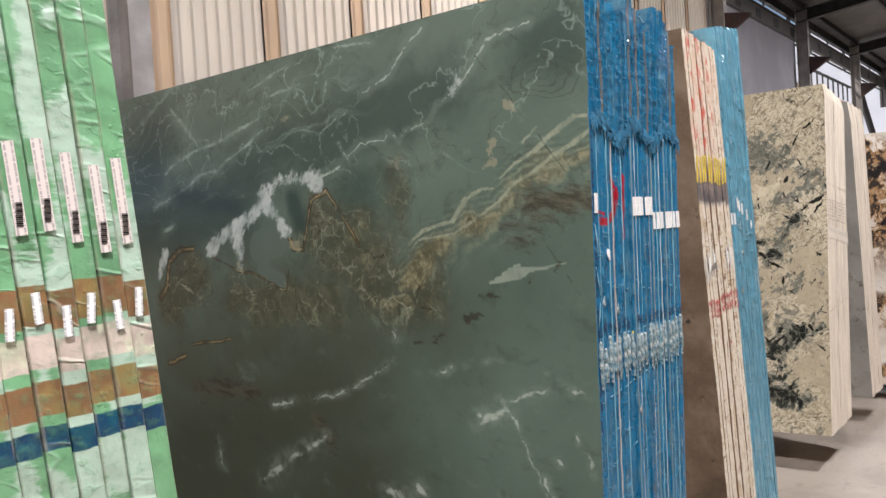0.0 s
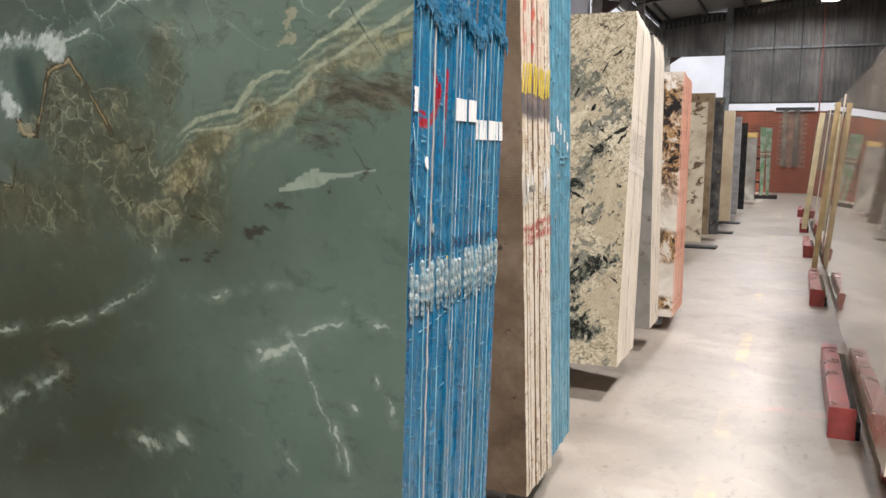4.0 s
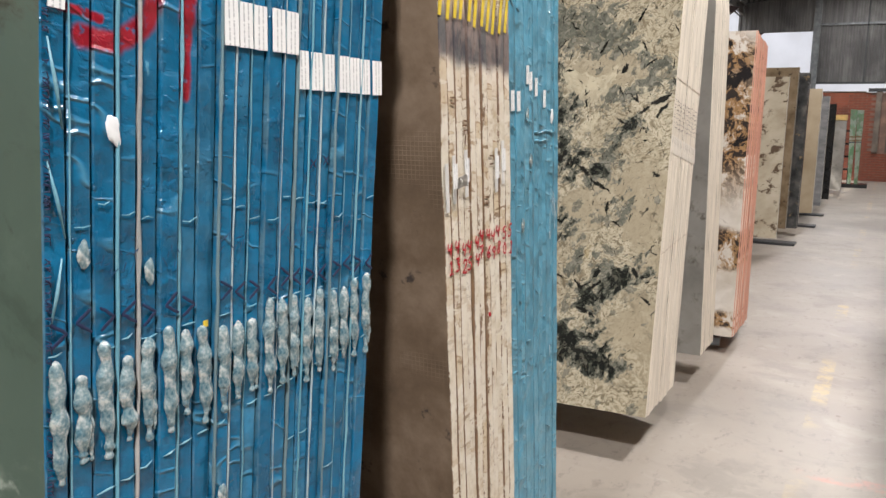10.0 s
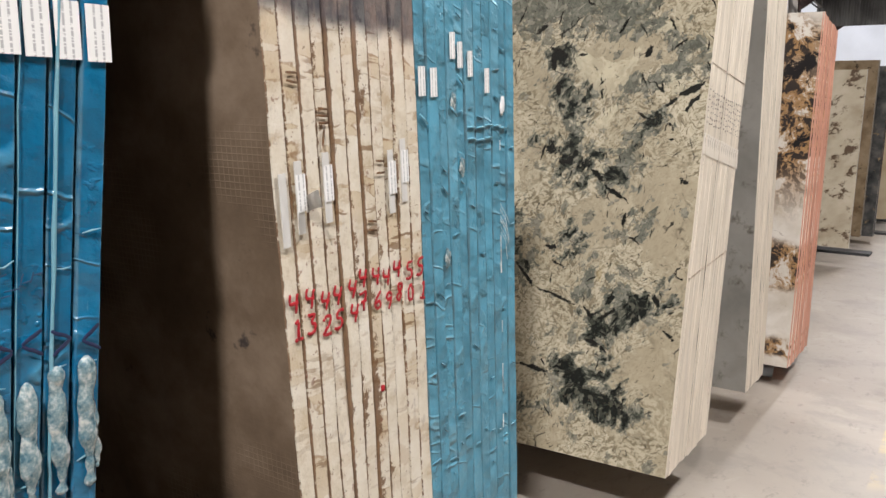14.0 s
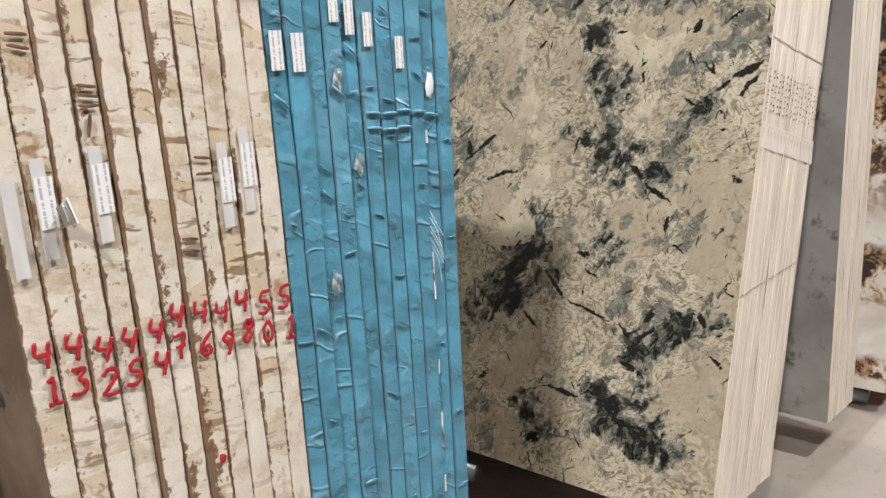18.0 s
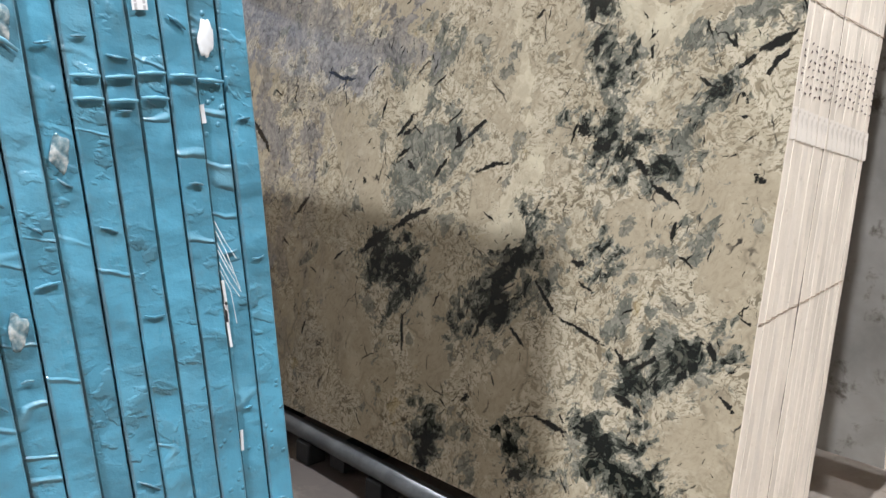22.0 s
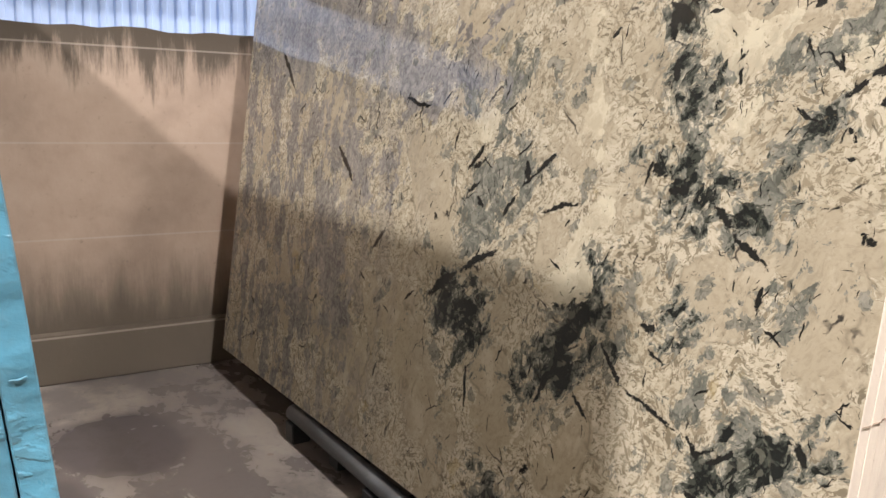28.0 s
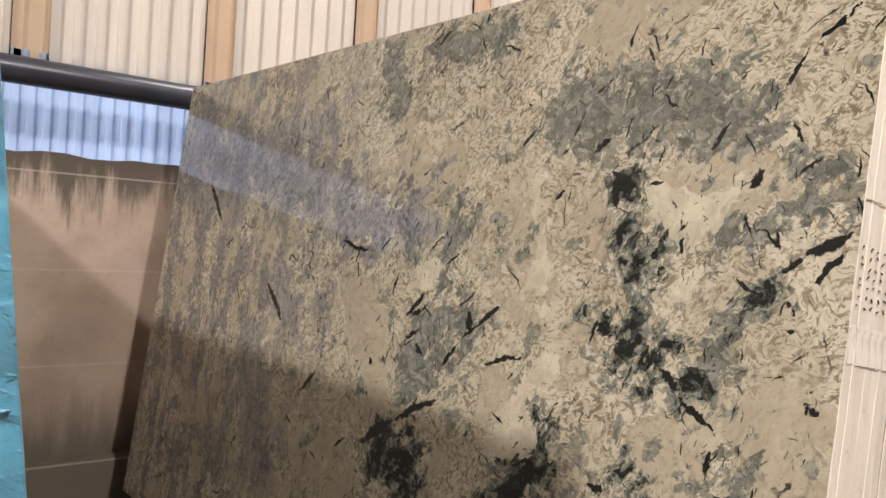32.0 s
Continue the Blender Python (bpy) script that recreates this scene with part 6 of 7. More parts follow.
# lamps
# the pair at x = 8.75 is unseen, added as fill from the right
for lx, ly, lz, e in ((0.75, -0.9, 5.9, 1.72), (1.25, 5.0, 5.9, 1.0), (-3.45, 6.6, 5.9, 0.34), (-0.9, 13.4, 5.9, 0.6), (-0.9, 20.0, 5.9, 0.55), (-1.315, 26.55, 5.9, 0.4), (0.45, 27.6, 5.86, 0.2), (8.75, 10.0, 5.9, 0.2), (8.75, 20.0, 5.9, 0.2)):
    lamp = thing("high_bay_lamp", "white enamel high-bay lamp hanging from the roof", "ceiling lamp", "high-bay lamps", (lx, ly, lz))
    part("shade", tube(B(), [(0, 0, 0.0), (0, 0, 0.05), (0, 0, 0.12), (0, 0, 0.20)], [0.26, 0.245, 0.17, 0.09], 20, False), M["lamp_shade"], lamp, smooth=True)
    part("ballast", tube(B(), [(0, 0, 0.2), (0, 0, 0.36)], 0.075, 14), M["steel_grey"], lamp)
    part("rod", tube(B(), [(0, 0, 0.36), (0, 0, roof_z(lx) - lz - 0.01)], 0.012, 8), M["steel_dark"], lamp)
    part("lens", tube(B(), [(0, 0, 0.03), (0, 0, 0.045)], 0.20, 20), M["lamp_lens"], lamp)
    li = new("lamp_light", bpy.data.lights.new("lamp_light", "AREA"))
    li.data.shape, li.data.size, li.data.energy, li.data.color = "DISK", 0.36, LAMP_POWER * e, LAMP_COLOR
    li.parent = lamp
    li.matrix_basis = pose(0, 0, 0.015)


# ---- slab racks ----
def rack(at, xa, xb, y_rails, z_rail, label="dark steel A-frame slab rack under stone slabs", mat="steel_dark", apex=None):
    """A-frame rack: two bottom rails along x with feet, cross ties and leaning uprights."""
    root = thing("slab_rack", label, "rack", "slab racks", at)
    for y in y_rails:
        part("rail", tube(B(), [(xa, y, z_rail - 0.035), (xb, y, z_rail - 0.035)], 0.034, 12), M["steel_grey"], root, "grey steel tube", True)
        for x in (xa + 0.05, (xa + xb) / 2, xb - 0.35):
            part("foot", box(B(), x - 0.04, x + 0.04, y - 0.04, y + 0.04, 0.0, z_rail - 0.06, 0.004), M[mat], root)
    ym = sum(y_rails) / 2
    if apex:
        for x in (xa + 0.4, xb - 0.6):
            for y in y_rails:
                s = 1 if y < ym else -1
                part("upright", tube(B(), [(x, y + s * 0.12, 0.05), (x, ym - s * 0.03, apex)], 0.03, 4), M[mat], root)
            part("tie", box(B(), x - 0.04, x + 0.04, y_rails[0], y_rails[-1], 0.02, 0.1), M[mat], root)
    return root


# green-taped bundle at the start
root, slabs = bundle("slab_bundle", "stone slabs with bright green taped edges and coloured bands", (-0.92, 0.325, 0), 12, 0.0305, (-0.095, -0.088), 3.1, (0.17, 2.12), [M["green_tape"], M["green_tape"], M["green_tape"]], first=M["grey_stone"], rough=0.0008, levels=40, seed=11, stagger=0.0025)
_r = random.Random(4)
for i, (ob, f, k, e) in enumerate(slabs):
    zl = 1.535 - 0.006 * i + _r.uniform(-0.02, 0.02)
    if i > 2:
        s = sticker(ob, f + 0.012 + k * zl, zl, 0.013, 0.105, e + 0.0024, M["pink_paper"], tilt=5)
        for j in range(12):
            sticker(ob, f + 0.012 + k * (zl - 0.03), zl - 0.016 - 0.0023 * j, 0.0072, 0.0007 + 0.0008 * (j * 7 % 3 == 1), e + 0.0032, M["black_stone"], "barcode_line")
    z2 = 1.355 + _r.uniform(-0.012, 0.016)
    sticker(ob, f + 0.015 + k * z2, z2, 0.010, 0.036, e + 0.0024, M["paper"], tilt=_r.uniform(-6, 6))
rack((0, 0.48, 0), -4.1, -1.0, (-0.16, 0.18), 0.16)

# blue-taped bundle with the green quartzite face
def blue_top(i):
    return 2.11 if i == 0 else 2.045 + 0.05 * math.sin(i * 0.9) * (i > 2) + 0.02 * (i % 3 == 0)


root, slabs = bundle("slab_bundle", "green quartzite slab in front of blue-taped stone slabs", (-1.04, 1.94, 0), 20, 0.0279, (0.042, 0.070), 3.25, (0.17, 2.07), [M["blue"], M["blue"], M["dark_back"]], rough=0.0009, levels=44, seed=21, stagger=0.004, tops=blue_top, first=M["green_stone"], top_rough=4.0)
_r = random.Random(8)
# slab: half width, kind and shift of its protruding seam
SEAMS = {1: (0.0009, "seam", 0), 3: (0.0021, "seam", 0), 4: (0.0024, "grey_edge", 0), 6: (0.0019, "seam", 0), 8: (0.0022, "dark_seam", 0), 9: (0.0014, "pale_seam", 0), 10: (0.0009, "seam", 0), 12: (0.0006, "pale_seam", 0.001),
         13: (0.0028, "dark_seam", 0.004), 14: (0.0017, "seam", 0.003), 15: (0.0015, "pale_seam", 0), 16: (0.0020, "dark_seam", 0), 17: (0.0006, "seam", 0), 18: (0.0019, "seam", 0.006)}
for i, (ob, f, k, e) in enumerate(slabs):
    zc = 1.032 + _r.uniform(-0.008, 0.008)
    resin_drip(ob, f + 0.014 + k * zc, zc, 0.118 + _r.uniform(-0.02, 0.02), e + 0.0030, 40 + i, 0.0108)
    if i % 3 == 1:
        resin_drip(ob, f + 0.021 + k * zc, zc - 0.015, 0.07, e + 0.0030, 80 + i, 0.0055)
    # marker chevrons
    if i != 7:
        za, s = 1.126 + _r.uniform(-0.006, 0.006), (1 if i % 2 else -1)
        for a in (33, -33):
            m = part("marker_stroke", marker(0.0112, 0.0021, i + a), M["blue_ink"], ob)
            m.matrix_basis = pose(e + 0.0036, f + 0.015 + k * za, za + (0.0062 if a * s > 0 else -0.0062), a + _r.uniform(-5, 5), 0, 0)
    # faint scribbled writing and a slack crease across the tape
    for j in range(5 if i in (2, 3, 5, 8, 9, 12, 13, 14, 15, 16, 17) else 0):
        zs = 1.188 + _r.uniform(-0.014, 0.014)
        m = part("marker_stroke", marker(_r.uniform(0.003, 0.007), 0.0008, 31 * i + j), M["faint_ink"], ob)
        m.matrix_basis = pose(e + 0.0033, f + 0.004 + 0.005 * j + k * zs, zs, _r.choice((80, 65, -60, 10, 35)), 0, 0)
    for zr, tall in ((0.925 + 0.004 * i, 0.0013), (1.246 - 0.002 * i + _r.uniform(-0.02, 0.02), 0.0010), (1.095 + _r.uniform(-0.006, 0.006), 0.0011), (0.79 + _r.uniform(-0.1, 0.1), 0.0009)):
        if _r.random() < 0.72:
            y0, y1 = _r.uniform(0.002, 0.008), _r.uniform(0.019, 0.028)
            fo = part("tape_fold", tube(B(), [(0, y0 + k * zr, zr), (0.0006, (y0 + y1) / 2 + k * zr, zr + _r.uniform(-0.002, 0.003)), (0, y1 + k * zr, zr + _r.uniform(0.0, 0.004))], [0.0005, tall, 0.0005], 6), M["seam"], ob, "slack pale fold of tape", True)
            fo.matrix_basis = pose(e + 0.0018, f, 0)
    # raised stone seams
    if i in SEAMS:
        wide, kind, dy = SEAMS[i]
        zs = [0.18 + 1.5 * j / 40 for j in range(41)]
        bm = tube(B(), [(0.002 * noise.noise((i, j * 0.7, 1)), dy + k * z + 0.0014 * noise.noise((i, j * 0.5, 5)), z) for j, z in enumerate(zs)], [wide * (1 + 0.8 * noise.noise((i, j * 0.8, 9))) for j in range(41)], 6)
        sm = part("seam", bm, M[kind], ob, "protruding stone seam", True)
        sm.matrix_basis = pose(e + 0.0024, f, 0)
    if i == 0:
        sticker(ob, f + 0.017 + k * 1.47, 1.475, 0.019, 0.055, e + 0.0024, M["paper"], tilt=-4)
    elif 8 <= i <= 12:
        sticker(ob, f + 0.015 + k * 1.46, 1.463, 0.0245, 0.056, e + 0.0026, M["paper"], tilt=1 + _r.uniform(-1.5, 1.5))
    elif i >= 13:
        sticker(ob, f + 0.015 + k * 1.42, 1.416, 0.0245, 0.053, e + 0.0026, M["paper"], tilt=2)
    if i == 3:
        smear_blob(ob, f - 0.006 + k * 1.33, 1.33, 0.0095, 0.017, e + 0.003, M["white_blob"], 3, "white dried filler blob", 12)
    if i in (1, 4, 8):
        zb = {1: 1.20, 4: 1.17, 8: 0.86}[i]
        smear_blob(ob, f + 0.016 + k * zb, zb, 0.008, 0.014, e + 0.0022, M["resin"], i, "small clear resin smear")
    if i in (14, 15):
        for a in (45, -45):
            m = part("marker_stroke", marker(0.009, 0.0013, a), M["blue_ink"], ob)
            m.matrix_basis = pose(e + 0.0024, f + 0.015 + k * 1.285, 1.285 + 0.004 * (i - 14), a, 0, 0)
    if i == 7:
        sticker(ob, f + 0.015 + k * 1.09, 1.092, 0.007, 0.008, e + 0.0024, M["yellow_paint"], "yellow_dot")
    if i == 0:
        bm = B()
        for _ in range(230):
            zf = _r.uniform(0.85, 1.69)
            tube(bm, [(e + 0.0016, f + 0.0012 + k * zf, zf), (e + 0.0036, f + 0.0035 + k * zf + _r.uniform(0, 0.003), zf + _r.uniform(-0.004, 0.002)), (e + 0.0026, f + 0.007 + k * zf, zf + _r.uniform(-0.007, 0.001))], 0.0007, 4)
        tagged(part("edge_fringe", bm, M["blue_ink"], ob, "dark frayed threads along the tape rim"), kind="stuff")
        for z0, z1, y0, y1 in ((1.33, 1.42, 0.006, 0.022), (1.22, 1.30, 0.004, 0.024), (1.13, 1.2, 0.02, 0.006)):
            fo = part("tape_fold", tube(B(), [(0, y0 + k * z1, z1), (0.001, (y0 + y1) / 2 + 0.002 + k * z0, (z0 + z1) / 2), (0, y1 + k * z0, z0)], [0.0008, 0.0020, 0.0009], 7), M["seam"], ob, "slack pale fold of tape", True)
            fo.matrix_basis = pose(e + 0.0022, f, 0)
    # torn mesh at the top of the tape
    bm = B()
    for _ in range(40):
        y0, z0 = f + _r.uniform(0.002, 0.027), 1.69 + 0.028 * math.sin(i * 0.83 + 0.6) + _r.uniform(-0.014, 0.02)
        q = [(e + 0.003 + 0.007 * s + 0.003 * _r.uniform(-1, 1), y0 + k * z0 + 0.006 * s * _r.uniform(-1, 1), z0 - 0.03 * s * _r.uniform(0.3, 1)) for s in (0, 0.5, 1)]
        tube(bm, q, 0.0013, 4)
    for j in range(8):
        zz = 1.72 + 0.038 * j + _r.uniform(-0.01, 0.01) + _r.uniform(-0.004, 0.004)
        if zz < 2.02:
            tube(bm, [(e + 0.0025, f + 0.003 + k * zz, zz), (e + 0.0065, f + 0.014 + k * zz, zz + _r.uniform(-0.006, 0.002)), (e + 0.0025, f + 0.026 + k * zz, zz)], _r.uniform(0.0006, 0.0013), 5)
    tagged(part("mesh_fringe", bm, M["fibre"], ob, "frayed blue fibre mesh"), kind="stuff")
rack((0, 2.5, 0), -4.1, -1.15, (-0.2, 0.55), 0.16, apex=2.0)

# cream bundle with painted numbers
root, slabs = bundle("slab_bundle", "cream stone slabs with rough sawn edges and red painted numbers", (-1.04, 2.965, 0), 11, 0.0282, (-0.115, -0.115), 3.2, (0.16, 2.06), [M["cream_edge"], M["cream_edge"], M["cream_edge"]], rough=0.0012, levels=44, seed=31, stagger=0.0025, fill=0.982, tops=lambda i: 2.075 - 0.004 * i, first=M["brown_face"])
for i, ((ob, f, k, e), num) in enumerate(zip(slabs, ("41", "43", "42", "45", "44", "47", "46", "49", "48", "50", "51"))):
    zt = 1.094 + 0.012 * (i > 4) + _r.uniform(-0.007, 0.007)
    digit(ob, num[0], f + 0.004 + k * zt, zt, 0.038, e + 0.0026, _r.uniform(-8, 8), i)
    digit(ob, num[1], f + 0.006 + k * (zt - 0.033), zt - 0.036, 0.038, e + 0.0026, _r.uniform(-8, 8), 20 + i)
    zy = 1.586 + _r.uniform(-0.008, 0.008)
    sticker(ob, f + 0.012 + k * zy, zy, 0.010, 0.095, e + 0.0029, M["yellow_paint"], "paint_stroke", tilt=-6)
    if i in (0, 1, 3, 8, 9):
        zz = {0: 1.227, 1: 1.242, 3: 1.252, 8: 1.254, 9: 1.27}[i]
        sticker(ob, f + 0.012 + k * zz, zz, 0.0125, 0.094, e + 0.0029, M["clear_tape"], "tape_strip", tilt=6.5)
        if i:
            sticker(ob, f + 0.014 + k * zz, zz + 0.006, 0.016, 0.048, e + 0.0041, M["paper"], tilt=6.5)
    for zs in {1: (1.397, 1.386), 3: (1.355, 1.346, 1.337), 7: (1.285, 1.268), 6: (1.200, 1.187)}.get(i, ()):
        m = part("brush_stroke", marker(0.0095, 0.0019, zs * 70 + i), M["brown_paint"], ob, "brown brushed dash")
        m.matrix_basis = pose(e + 0.0026, f + 0.0145 + k * zs, zs, _r.uniform(-8, 4), 0, 0)
    if i == 3:
        m = part("brush_stroke", marker(0.011, 0.0021, 5), M["brown_paint"], ob, "brown brushed dash")
        m.matrix_basis = pose(e + 0.0026, f + 0.012 + k * 1.318, 1.318, 84, 0, 0)
    if i == 6:
        smear_blob(ob, f + 0.019 + k * 0.942, 0.942, 0.004, 0.006, e + 0.0004, M["red_paint"], 17, "small red paint dab", 20)
    if i == 1:
        bm = B()
        arc = [(0.012 - 0.012 * math.cos(q), 0.013 * math.sin(q)) for q in [0.26 * j for j in range(10)]]
        lo = [bm.verts.new((x, y, -0.011 + 0.0006 * j)) for j, (x, y) in enumerate(arc)]
        hi = [bm.verts.new((x, y, 0.009 + 0.0012 * j)) for j, (x, y) in enumerate(arc)]
        for j in range(9):
            bm.faces.new((lo[j], lo[j + 1], hi[j + 1], hi[j]))
        bmesh.ops.solidify(bm, geom=bm.faces[:], thickness=0.0005)
        lab = part("peeling_label", bm, M["paper"], ob, "curled white label coming off", True)
        lab.matrix_basis = pose(e + 0.004, f + 0.02 + k * 1.235, 1.232, 20, 0, 0)
# teal bundle
root, slabs = bundle("slab_bundle", "stone slabs with teal taped edges and small white labels", (-1.04, 3.277, 0), 11, 0.0292, (-0.115, -0.105), 3.2, (0.19, 2.15), [M["teal"], M["teal"], M["grey_stone"]], rough=0.0009, levels=44, seed=41, stagger=0.003, skew=-0.015, tops=lambda i: 2.125 + 0.004 * i)
for i, (ob, f, k, e) in enumerate(slabs):
    if i in (0, 1):
        sticker(ob, f + 0.014 + k * 1.403, 1.403, 0.017, 0.044, e + 0.0024, M["paper"], tilt=6)
    if i in (3, 4, 5, 7):
        sticker(ob, f + 0.014 + k * 1.44, 1.44 + 0.012 * (5 - i), 0.014, 0.042, e + 0.0024, M["paper"], tilt=6)
    for zf in ((1.338, 1.316) if 5 <= i <= 9 else (1.36,) if i == 3 else (1.345,) if i == 0 else (1.415,) if i == 4 else ()):
        zf += _r.uniform(-0.003, 0.003)
        if zf < 1.32 and i > 7:
            continue
        fo = part("tape_fold", tube(B(), [(0, -0.013, 0), (0, 0.0, 0.0005), (0, 0.013, 0)], [0.0012, 0.0021, 0.0015], 8), M["teal_fold"], ob, "", True)
        fo.matrix_basis = pose(e + 0.003, f + 0.014 + k * zf, zf, -35 if i in (0, 3, 4) else _r.uniform(-4, 4), 0, 0)
    for zf in [0.76 + _r.uniform(-0.02, 0.02)] + [_r.uniform(0.3, 1.95) for _ in range(7)] + ([1.20] if i == 5 else []):
        hw = _r.uniform(0.004, 0.0135)
        fo = part("tape_fold", tube(B(), [(0, -hw, 0), (0, 0.0, _r.uniform(-0.002, 0.002)), (0, hw, 0)], [0.0008, _r.uniform(0.0013, 0.0021), 0.001], 6), M["teal"], ob, "", True)
        fo.matrix_basis = pose(e + 0.002, f + 0.014 + k * zf, zf, _r.choice((_r.uniform(-10, 10), _r.uniform(-40, -20))), 0, 0)
    if i == 9:
        for _ in range(9):
            zs = _r.uniform(0.75, 1.32)
            sticker(ob, f + 0.0015 + k * zs, zs, _r.uniform(0.002, 0.005), _r.uniform(0.015, 0.05), e + 0.0022, M["white_blob"], "tape_tear", tilt=6 + _r.uniform(-4, 4))
        bm = B()
        for _ in range(6):
            zs = 1.17 + _r.uniform(-0.03, 0.03)
            tube(bm, [(e + 0.002, f + k * zs, zs), (e + 0.012, f + 0.006 + k * zs, zs - 0.02), (e + 0.014, f + _r.uniform(0.006, 0.02) + k * zs, zs - _r.uniform(0.03, 0.06))], 0.0004, 4)
        tagged(part("loose_threads", bm, M["white_blob"], ob, "thin white fibres sticking out"), kind="stuff")
    if i in (2, 3, 9, 4):
        zb = {3: 1.375, 9: 1.375, 4: 1.27, 2: 1.12}[i]
        smear_blob(ob, f + 0.014 + k * zb, zb, 0.008, 0.017, e + 0.0022, M["white_blob"] if i == 9 else M["resin"], 20 + i, "dried filler blob")

# cream marble bundle
# inner faces take a dark brown that paints the shade in the gaps
root, slabs = bundle("slab_bundle", "polished cream granite slab with grey-green clouds and pale sawn edges", (-1.07, 4.615, 0), 16, 0.0305, (0.128, 0.115), 3.35, (0.20, 2.118), [M["pale_edge"], M["stain_and_gap_shade"], M["stain_and_gap_shade"]], first=M["marble"], rough=0.001, levels=30, seed=51, stagger=0.0015, tops=lambda i: 2.118 - 0.004 * i, z0_far=0.143, z1_far=2.12, far_shift=0.06, corner=0.012, fills=(0.997, 0.997, 0.96, 0.93))
for i, (ob, f, k, e) in enumerate(slabs):
    sticker(ob, f + 0.015 + k * 1.3, 1.30 - 0.004 * i, 0.026, 0.07, e + 0.0016, M["pale_tape"], "tape_strip", thick=0.0003)
    for zz, d in ((1.56, 0.006), (0.86, -0.005)):
        sticker(ob, f + 0.015 + k * zz, zz - d * i * 0.5, 0.028, 0.0011, e + 0.0018, M["ink"], "strap_mark", tilt=-3)
    for j in range(7):
        zz = 1.475 - 0.018 * j - 0.003 * i + _r.uniform(-0.004, 0.004)
        sticker(ob, f + 0.015 + k * zz + _r.uniform(-0.002, 0.002), zz, _r.uniform(0.004, 0.010), 0.0028, e + 0.0022, M["bracket"], "ink_mark", tilt=_r.uniform(-60, 60))
rack((0, 5.25, 0), -3.42, -1.9, (-0.605, -0.2, 0.72), 0.142, apex=1.95)
# grey bundle
# dark inner faces again, shading the slab gaps by colour
bundle("slab_bundle", "grey marble slab with a bundle of pale sawn edges", (-1.085, 5.85, 0), 12, 0.030, (-0.13, -0.115), 3.2, (0.17, 2.08), [M["pale_edge"], M["stain_and_gap_shade"], M["stain_and_gap_shade"]], first=M["grey_stone"], rough=0.001, levels=16, seed=61, stagger=0.0015, fills=(0.985, 0.92, 0.95), tops=lambda i: 2.08 - 0.002 * i, corner=0.012)
# pink-edged bundle
bundle("slab_bundle", "white and black splashed stone with salmon-pink painted edges", (-1.04, 6.58, 0), 20, 0.031, (0.03, 0.0), 3.1, (0.11, 1.94), [M["pink_edge"], M["splash"], M["grey_stone"]], rough=0.0012, levels=16, seed=71, stagger=0.006, fill=0.99, tops=lambda i: 1.95 - 0.002 * i)
rack((0, 6.9, 0), -3.9, -1.12, (-0.26, 0.3), 0.10)
# the row goes on
bundle("slab_bundle", "figured beige stone slabs on a steel plate", (-1.31, 11.2, 0), 2, 0.03, (0.02, 0.02), 3.0, (0.2, 1.985), [M["white_edge"], M["figured_stone"], M["grey_stone"]], seed=81, bearers=True)
bundle("slab_bundle", "tan granite slab leaning on the rack", (-1.40, 13.05, 0), 3, 0.03, (0.05, 0.05), 3.1, (0.12, 2.23), [M["grey_edge"], M["tan_stone"], M["grey_stone"]], seed=82, bearers=True)
bundle("slab_bundle", "dark granite slabs with tan flecks", (-1.29, 13.35, 0), 8, 0.03, (0.03, 0.03), 3.1, (0.1, 2.18), [M["dark_stone"], M["dark_stone"], M["dark_stone"]], seed=83, bearers=True)
bundle("slab_bundle", "beige limestone slabs with pale edges", (-1.25, 15.35, 0), 4, 0.03, (0.02, 0.02), 3.0, (0.15, 2.07), [M["white_edge"], M["beige_stone"], M["beige_stone"]], seed=84, bearers=True)
bundle("slab_bundle", "banded grey stone slabs with white edges", (-1.26, 17.4, 0), 5, 0.03, (0.0, 0.0), 3.0, (0.12, 2.05), [M["white_edge"], M["band_stone"], M["grey_stone"]], seed=85, bearers=True)
bundle("slab_bundle", "black granite slabs standing upright", (-1.27, 19.8, 0), 4, 0.03, (0.0, 0.0), 3.0, (0.08, 2.0), [M["black_stone"], M["black_stone"], M["black_stone"]], seed=86, bearers=True)
root, slabs = bundle("slab_bundle", "plain grey stone slabs with a yellow foam cap", (-1.19, 23.0, 0), 6, 0.03, (0.02, 0.02), 2.8, (0.1, 1.74), [M["grey_edge"], M["grey_stone"], M["grey_stone"]], seed=87, bearers=True)
part("foam_cap", box(B(), -0.3, 0.01, 0.02, 0.24, 1.74, 1.87, 0.01), M["foam"], root, "yellow foam edge protector")
for dx in (0.0, 0.16):
    bundle("slab_bundle", "green taped narrow slab bundle on a black rack", (-1.08 + dx, 26.1 + dx * 0.4, 0), 6, 0.026, (0.02, 0.02), 0.14, (0.1, 2.09 - 0.4 * dx * dx), [M["green_tape"], M["green_tape"], M["green_tape"]], seed=88, bearers=True, far_shift=0.08)
black = thing("black_rack", "black steel frame rack with open shelves", "rack", at=(-1.0, 26.4, 0))
part("base", box(B(), -0.45, 0.32, -0.42, 0.3, 0.0, 0.1, 0.005), M["black_stone"], black)
for x in (-0.36, -0.2):
    part("post", box(B(), x, x + 0.05, 0.0, 0.05, 0.1, 1.55), M["black_stone"], black)
for z in (0.45, 0.8, 1.15, 1.5):
    part("shelf_bar", box(B(), -0.36, -0.15, 0.0, 0.05, z, z + 0.05), M["black_stone"], black)
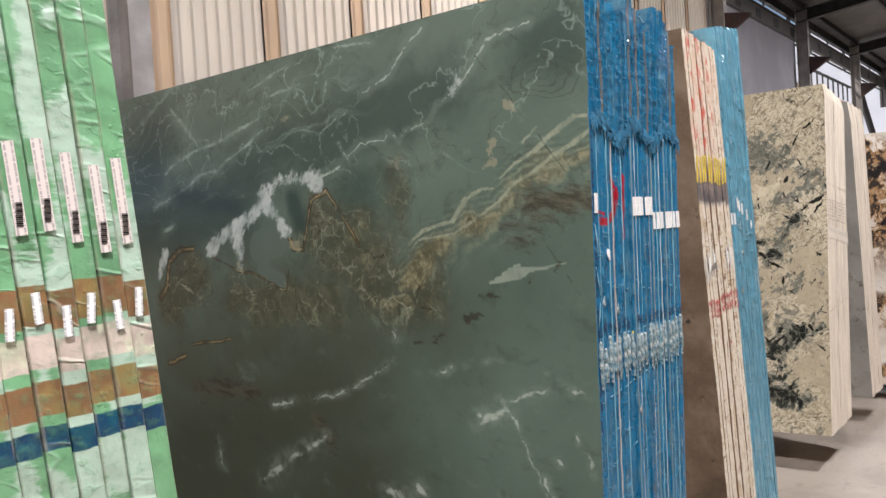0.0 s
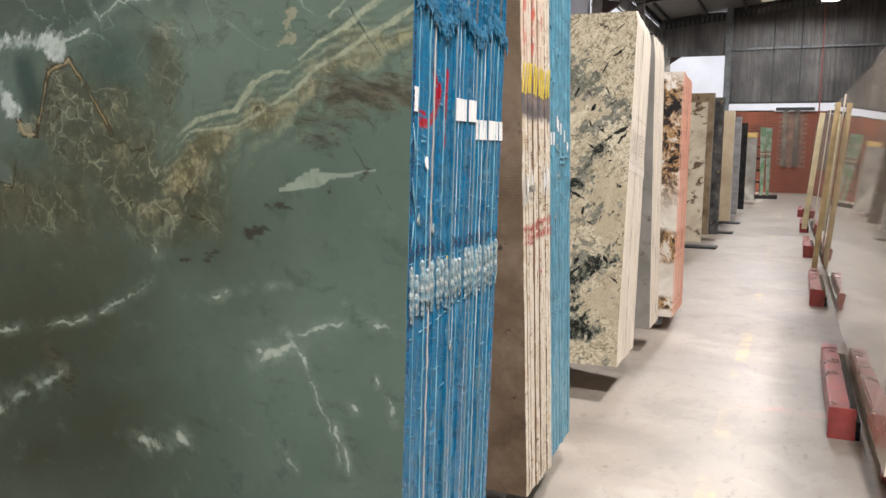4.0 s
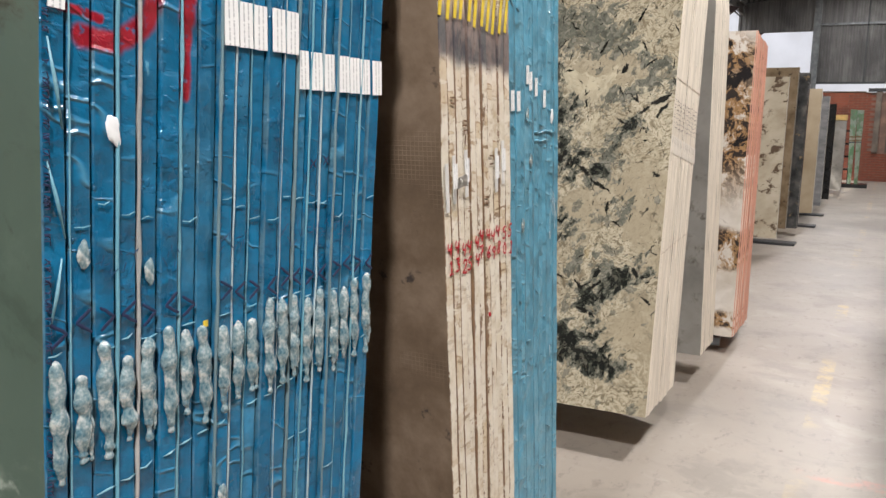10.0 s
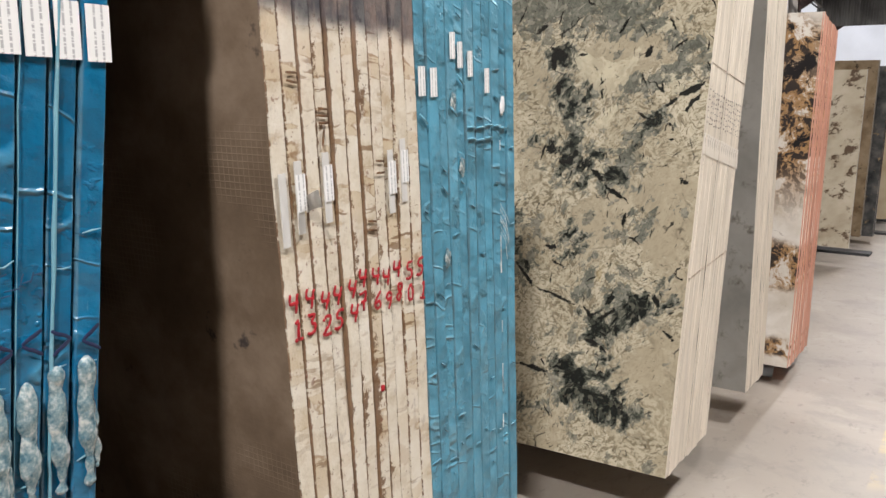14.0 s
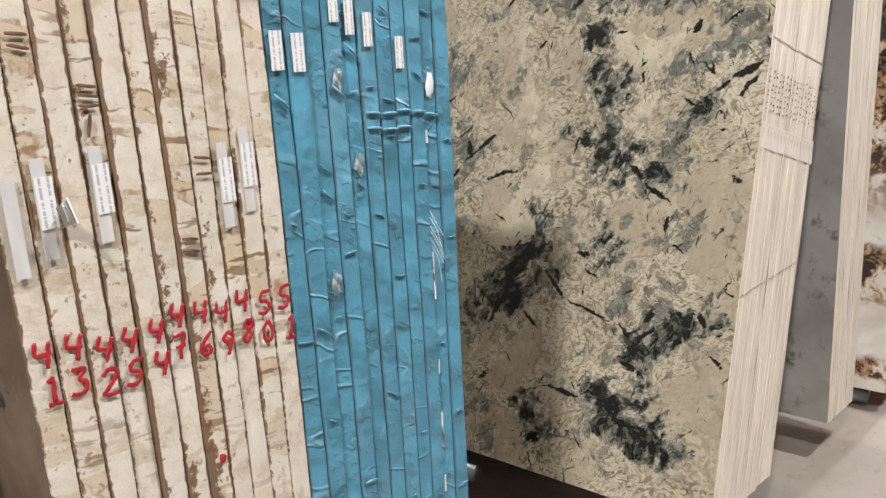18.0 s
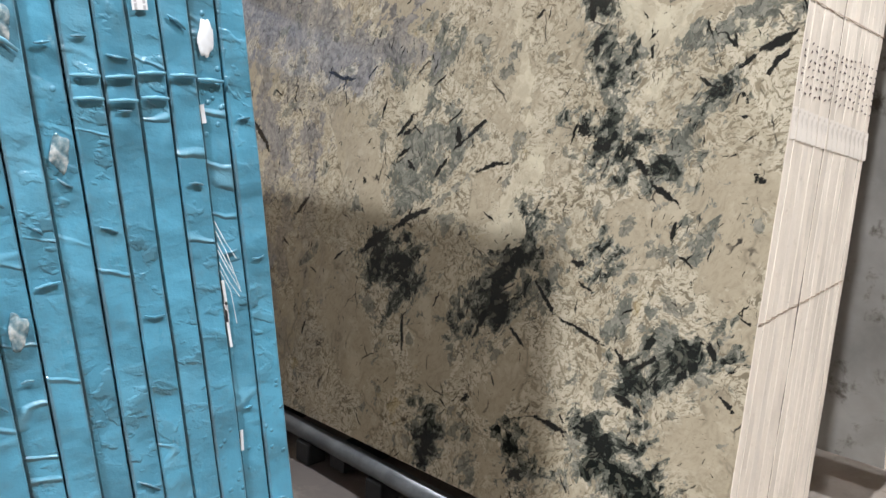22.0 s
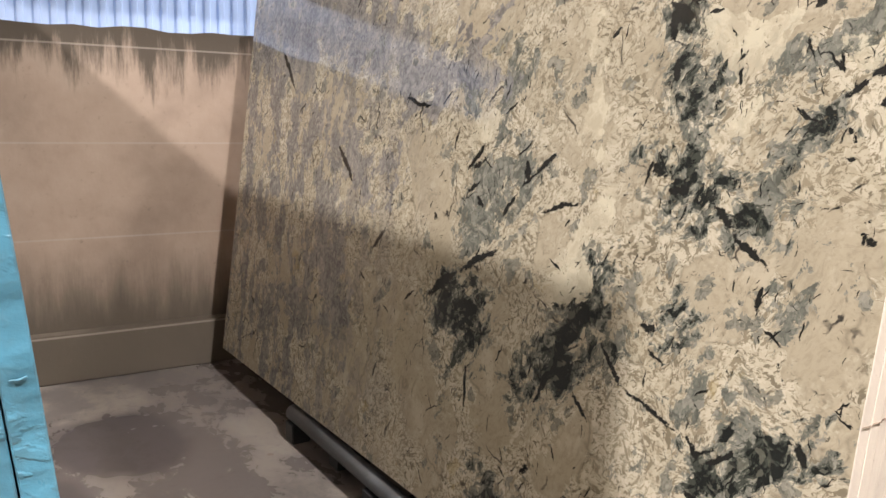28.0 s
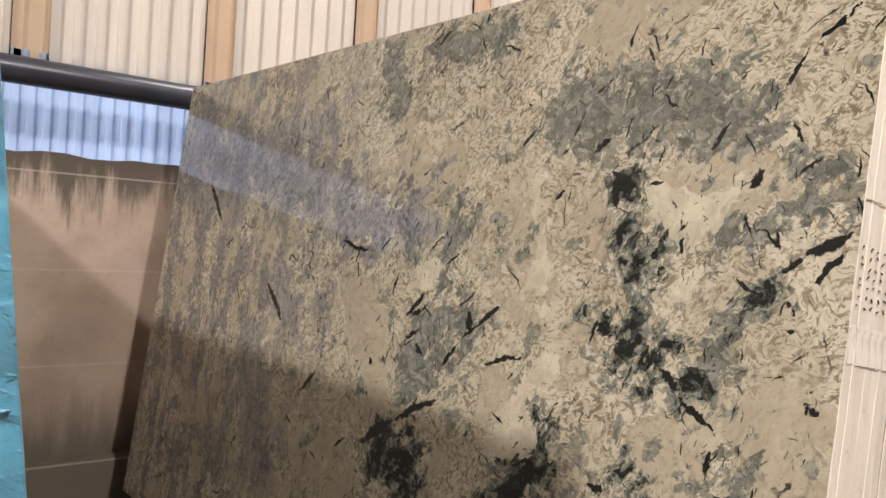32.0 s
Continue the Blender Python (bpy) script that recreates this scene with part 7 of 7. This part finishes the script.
for y, a, b in ((12.2, -2.5, -1.2), (14.6, -2.4, -1.14), (16.6, -2.4, -1.15)):
    solid("base_plate", box(B(), a, b, y, y + 0.3, 0.0, 0.03, 0.006), M["steel_dark"], "dark steel base plate on the floor", "plate", "base plates")

# ---- row across the aisle ----
for i in range(5):
    yc = 5.27 + 3.66 * i
    x0 = 0.14 - 0.0077 * (yc - 1.62) + 0.03 * (i > 0)
    names = ("polished beige stone slab reflecting the aisle", "polished pale stone slabs facing the aisle")
    bundle("slab_bundle", names[i > 0], (x0, yc - 1.62, 0), 7, 0.026, (0.075, 0.075), 3.24, (0.17, 2.05), [M["pale_edge"], M["mirror_stone"], M["grey_stone"]], turn=-89.56, seed=100 + i, stagger=0.006, levels=8)
    beam = thing("rack_foot", "short red painted steel channel on the floor", "rack foot", "red rack feet", (x0 - 0.13 - 0.03 * (i > 0), yc - 0.72, 0))
    part("channel", box(B(), -0.005, 0.085, 0, 1.45, 0.0, 0.15, 0.008), M["red_steel"], beam)
    part("end_plate", box(B(), -0.012, 0.11, -0.012, 0.0, 0.0, 0.155, 0.003), M["red_steel"], beam)
    # solid black bar stands for the shaded gap beside the channel
    part("slot", box(B(), 0.09, 0.13, 0.0, 1.45, 0.0, 0.09), M["black_stone"], beam)
    rr = thing("slab_rack", "red steel rack rail under polished slabs", "rack", "red racks", (x0 + 0.02, yc, 0))
    for dy in (-1.2, 1.2):
        part("cross_beam", box(B(), 0.03, 0.9, dy - 0.05, dy + 0.05, 0.0, 0.16, 0.006), M["red_steel"], rr)
        part("upright", tube(B(), [(0.35, dy, 0.1), (0.5, dy, 1.9)], 0.04, 4), M["red_steel"], rr)
post = thing("timber_post", "raw timber post leaning between the slabs", "post", at=(0.03, 10.85, -0.06))
part("post", box(B(), -0.03, 0.03, -0.02, 0.02, 0.0, 1.95, 0.004), M["wood"], post).matrix_basis = pose(0, 0, 0.06, 0, 4.2, 0)
pb = thing("timber_bundle", "pale timber boards standing on end", "boards", at=(-0.06, 14.2, 0))
for j in range(1):
    part("board", box(B(), -0.04, 0.04, -0.02, 0.03, 0.0, 1.80, 0.003), M["pale_wood"], pb).matrix_basis = pose(0, 0.01 * j, 0.18, 0, 5.0, 0)
pole = thing("red_pole", "thin red steel pole up to the roof", "pole", at=(0.36, 29.5, 0))
part("pole", tube(B(), [(0, 0, 0), (0, 0, 6.3)], 0.022, 10), M["red_pole"], pole)

# ---- bricks, as far as they show between the stacks ----
brick_meshes = []
for s in range(4):
    bm = box(B(), -0.12, 0.12, -0.012 - 0.003 * s, 0.02, -0.034, 0.034, 0.004)
    brick_meshes.append(finish(bm, M["brick"], "brick"))
_r = random.Random(12)
rest = B()
count = 0
for row in range(35):
    z = 0.045 + 0.078 * row
    n = int((HALL_X1 + 2.5) / 0.252)
    for c in range(n):
        x = -2.48 + 0.252 * c + (0.126 if row % 2 else 0.0)
        if -0.8 < x < -0.03 and z > 0.88:
            continue
        if -1.35 < x < 0.65 and count < 300:
            ob = new("brick", brick_meshes[_r.randrange(4)])
            ob.parent = wall_back
            ob.matrix_basis = pose(x, HALL_Y1 + 0.02, z, 0, _r.uniform(-0.6, 0.6), 0)
            count += 1
        else:
            d = _r.uniform(0.008, 0.02)
            box(rest, x - 0.12, x + 0.12, HALL_Y1 + 0.02 - d, HALL_Y1 + 0.03, z - 0.034, z + 0.034)
tagged(part("brick_courses", rest, M["brick"], wall_back), kind="stuff")
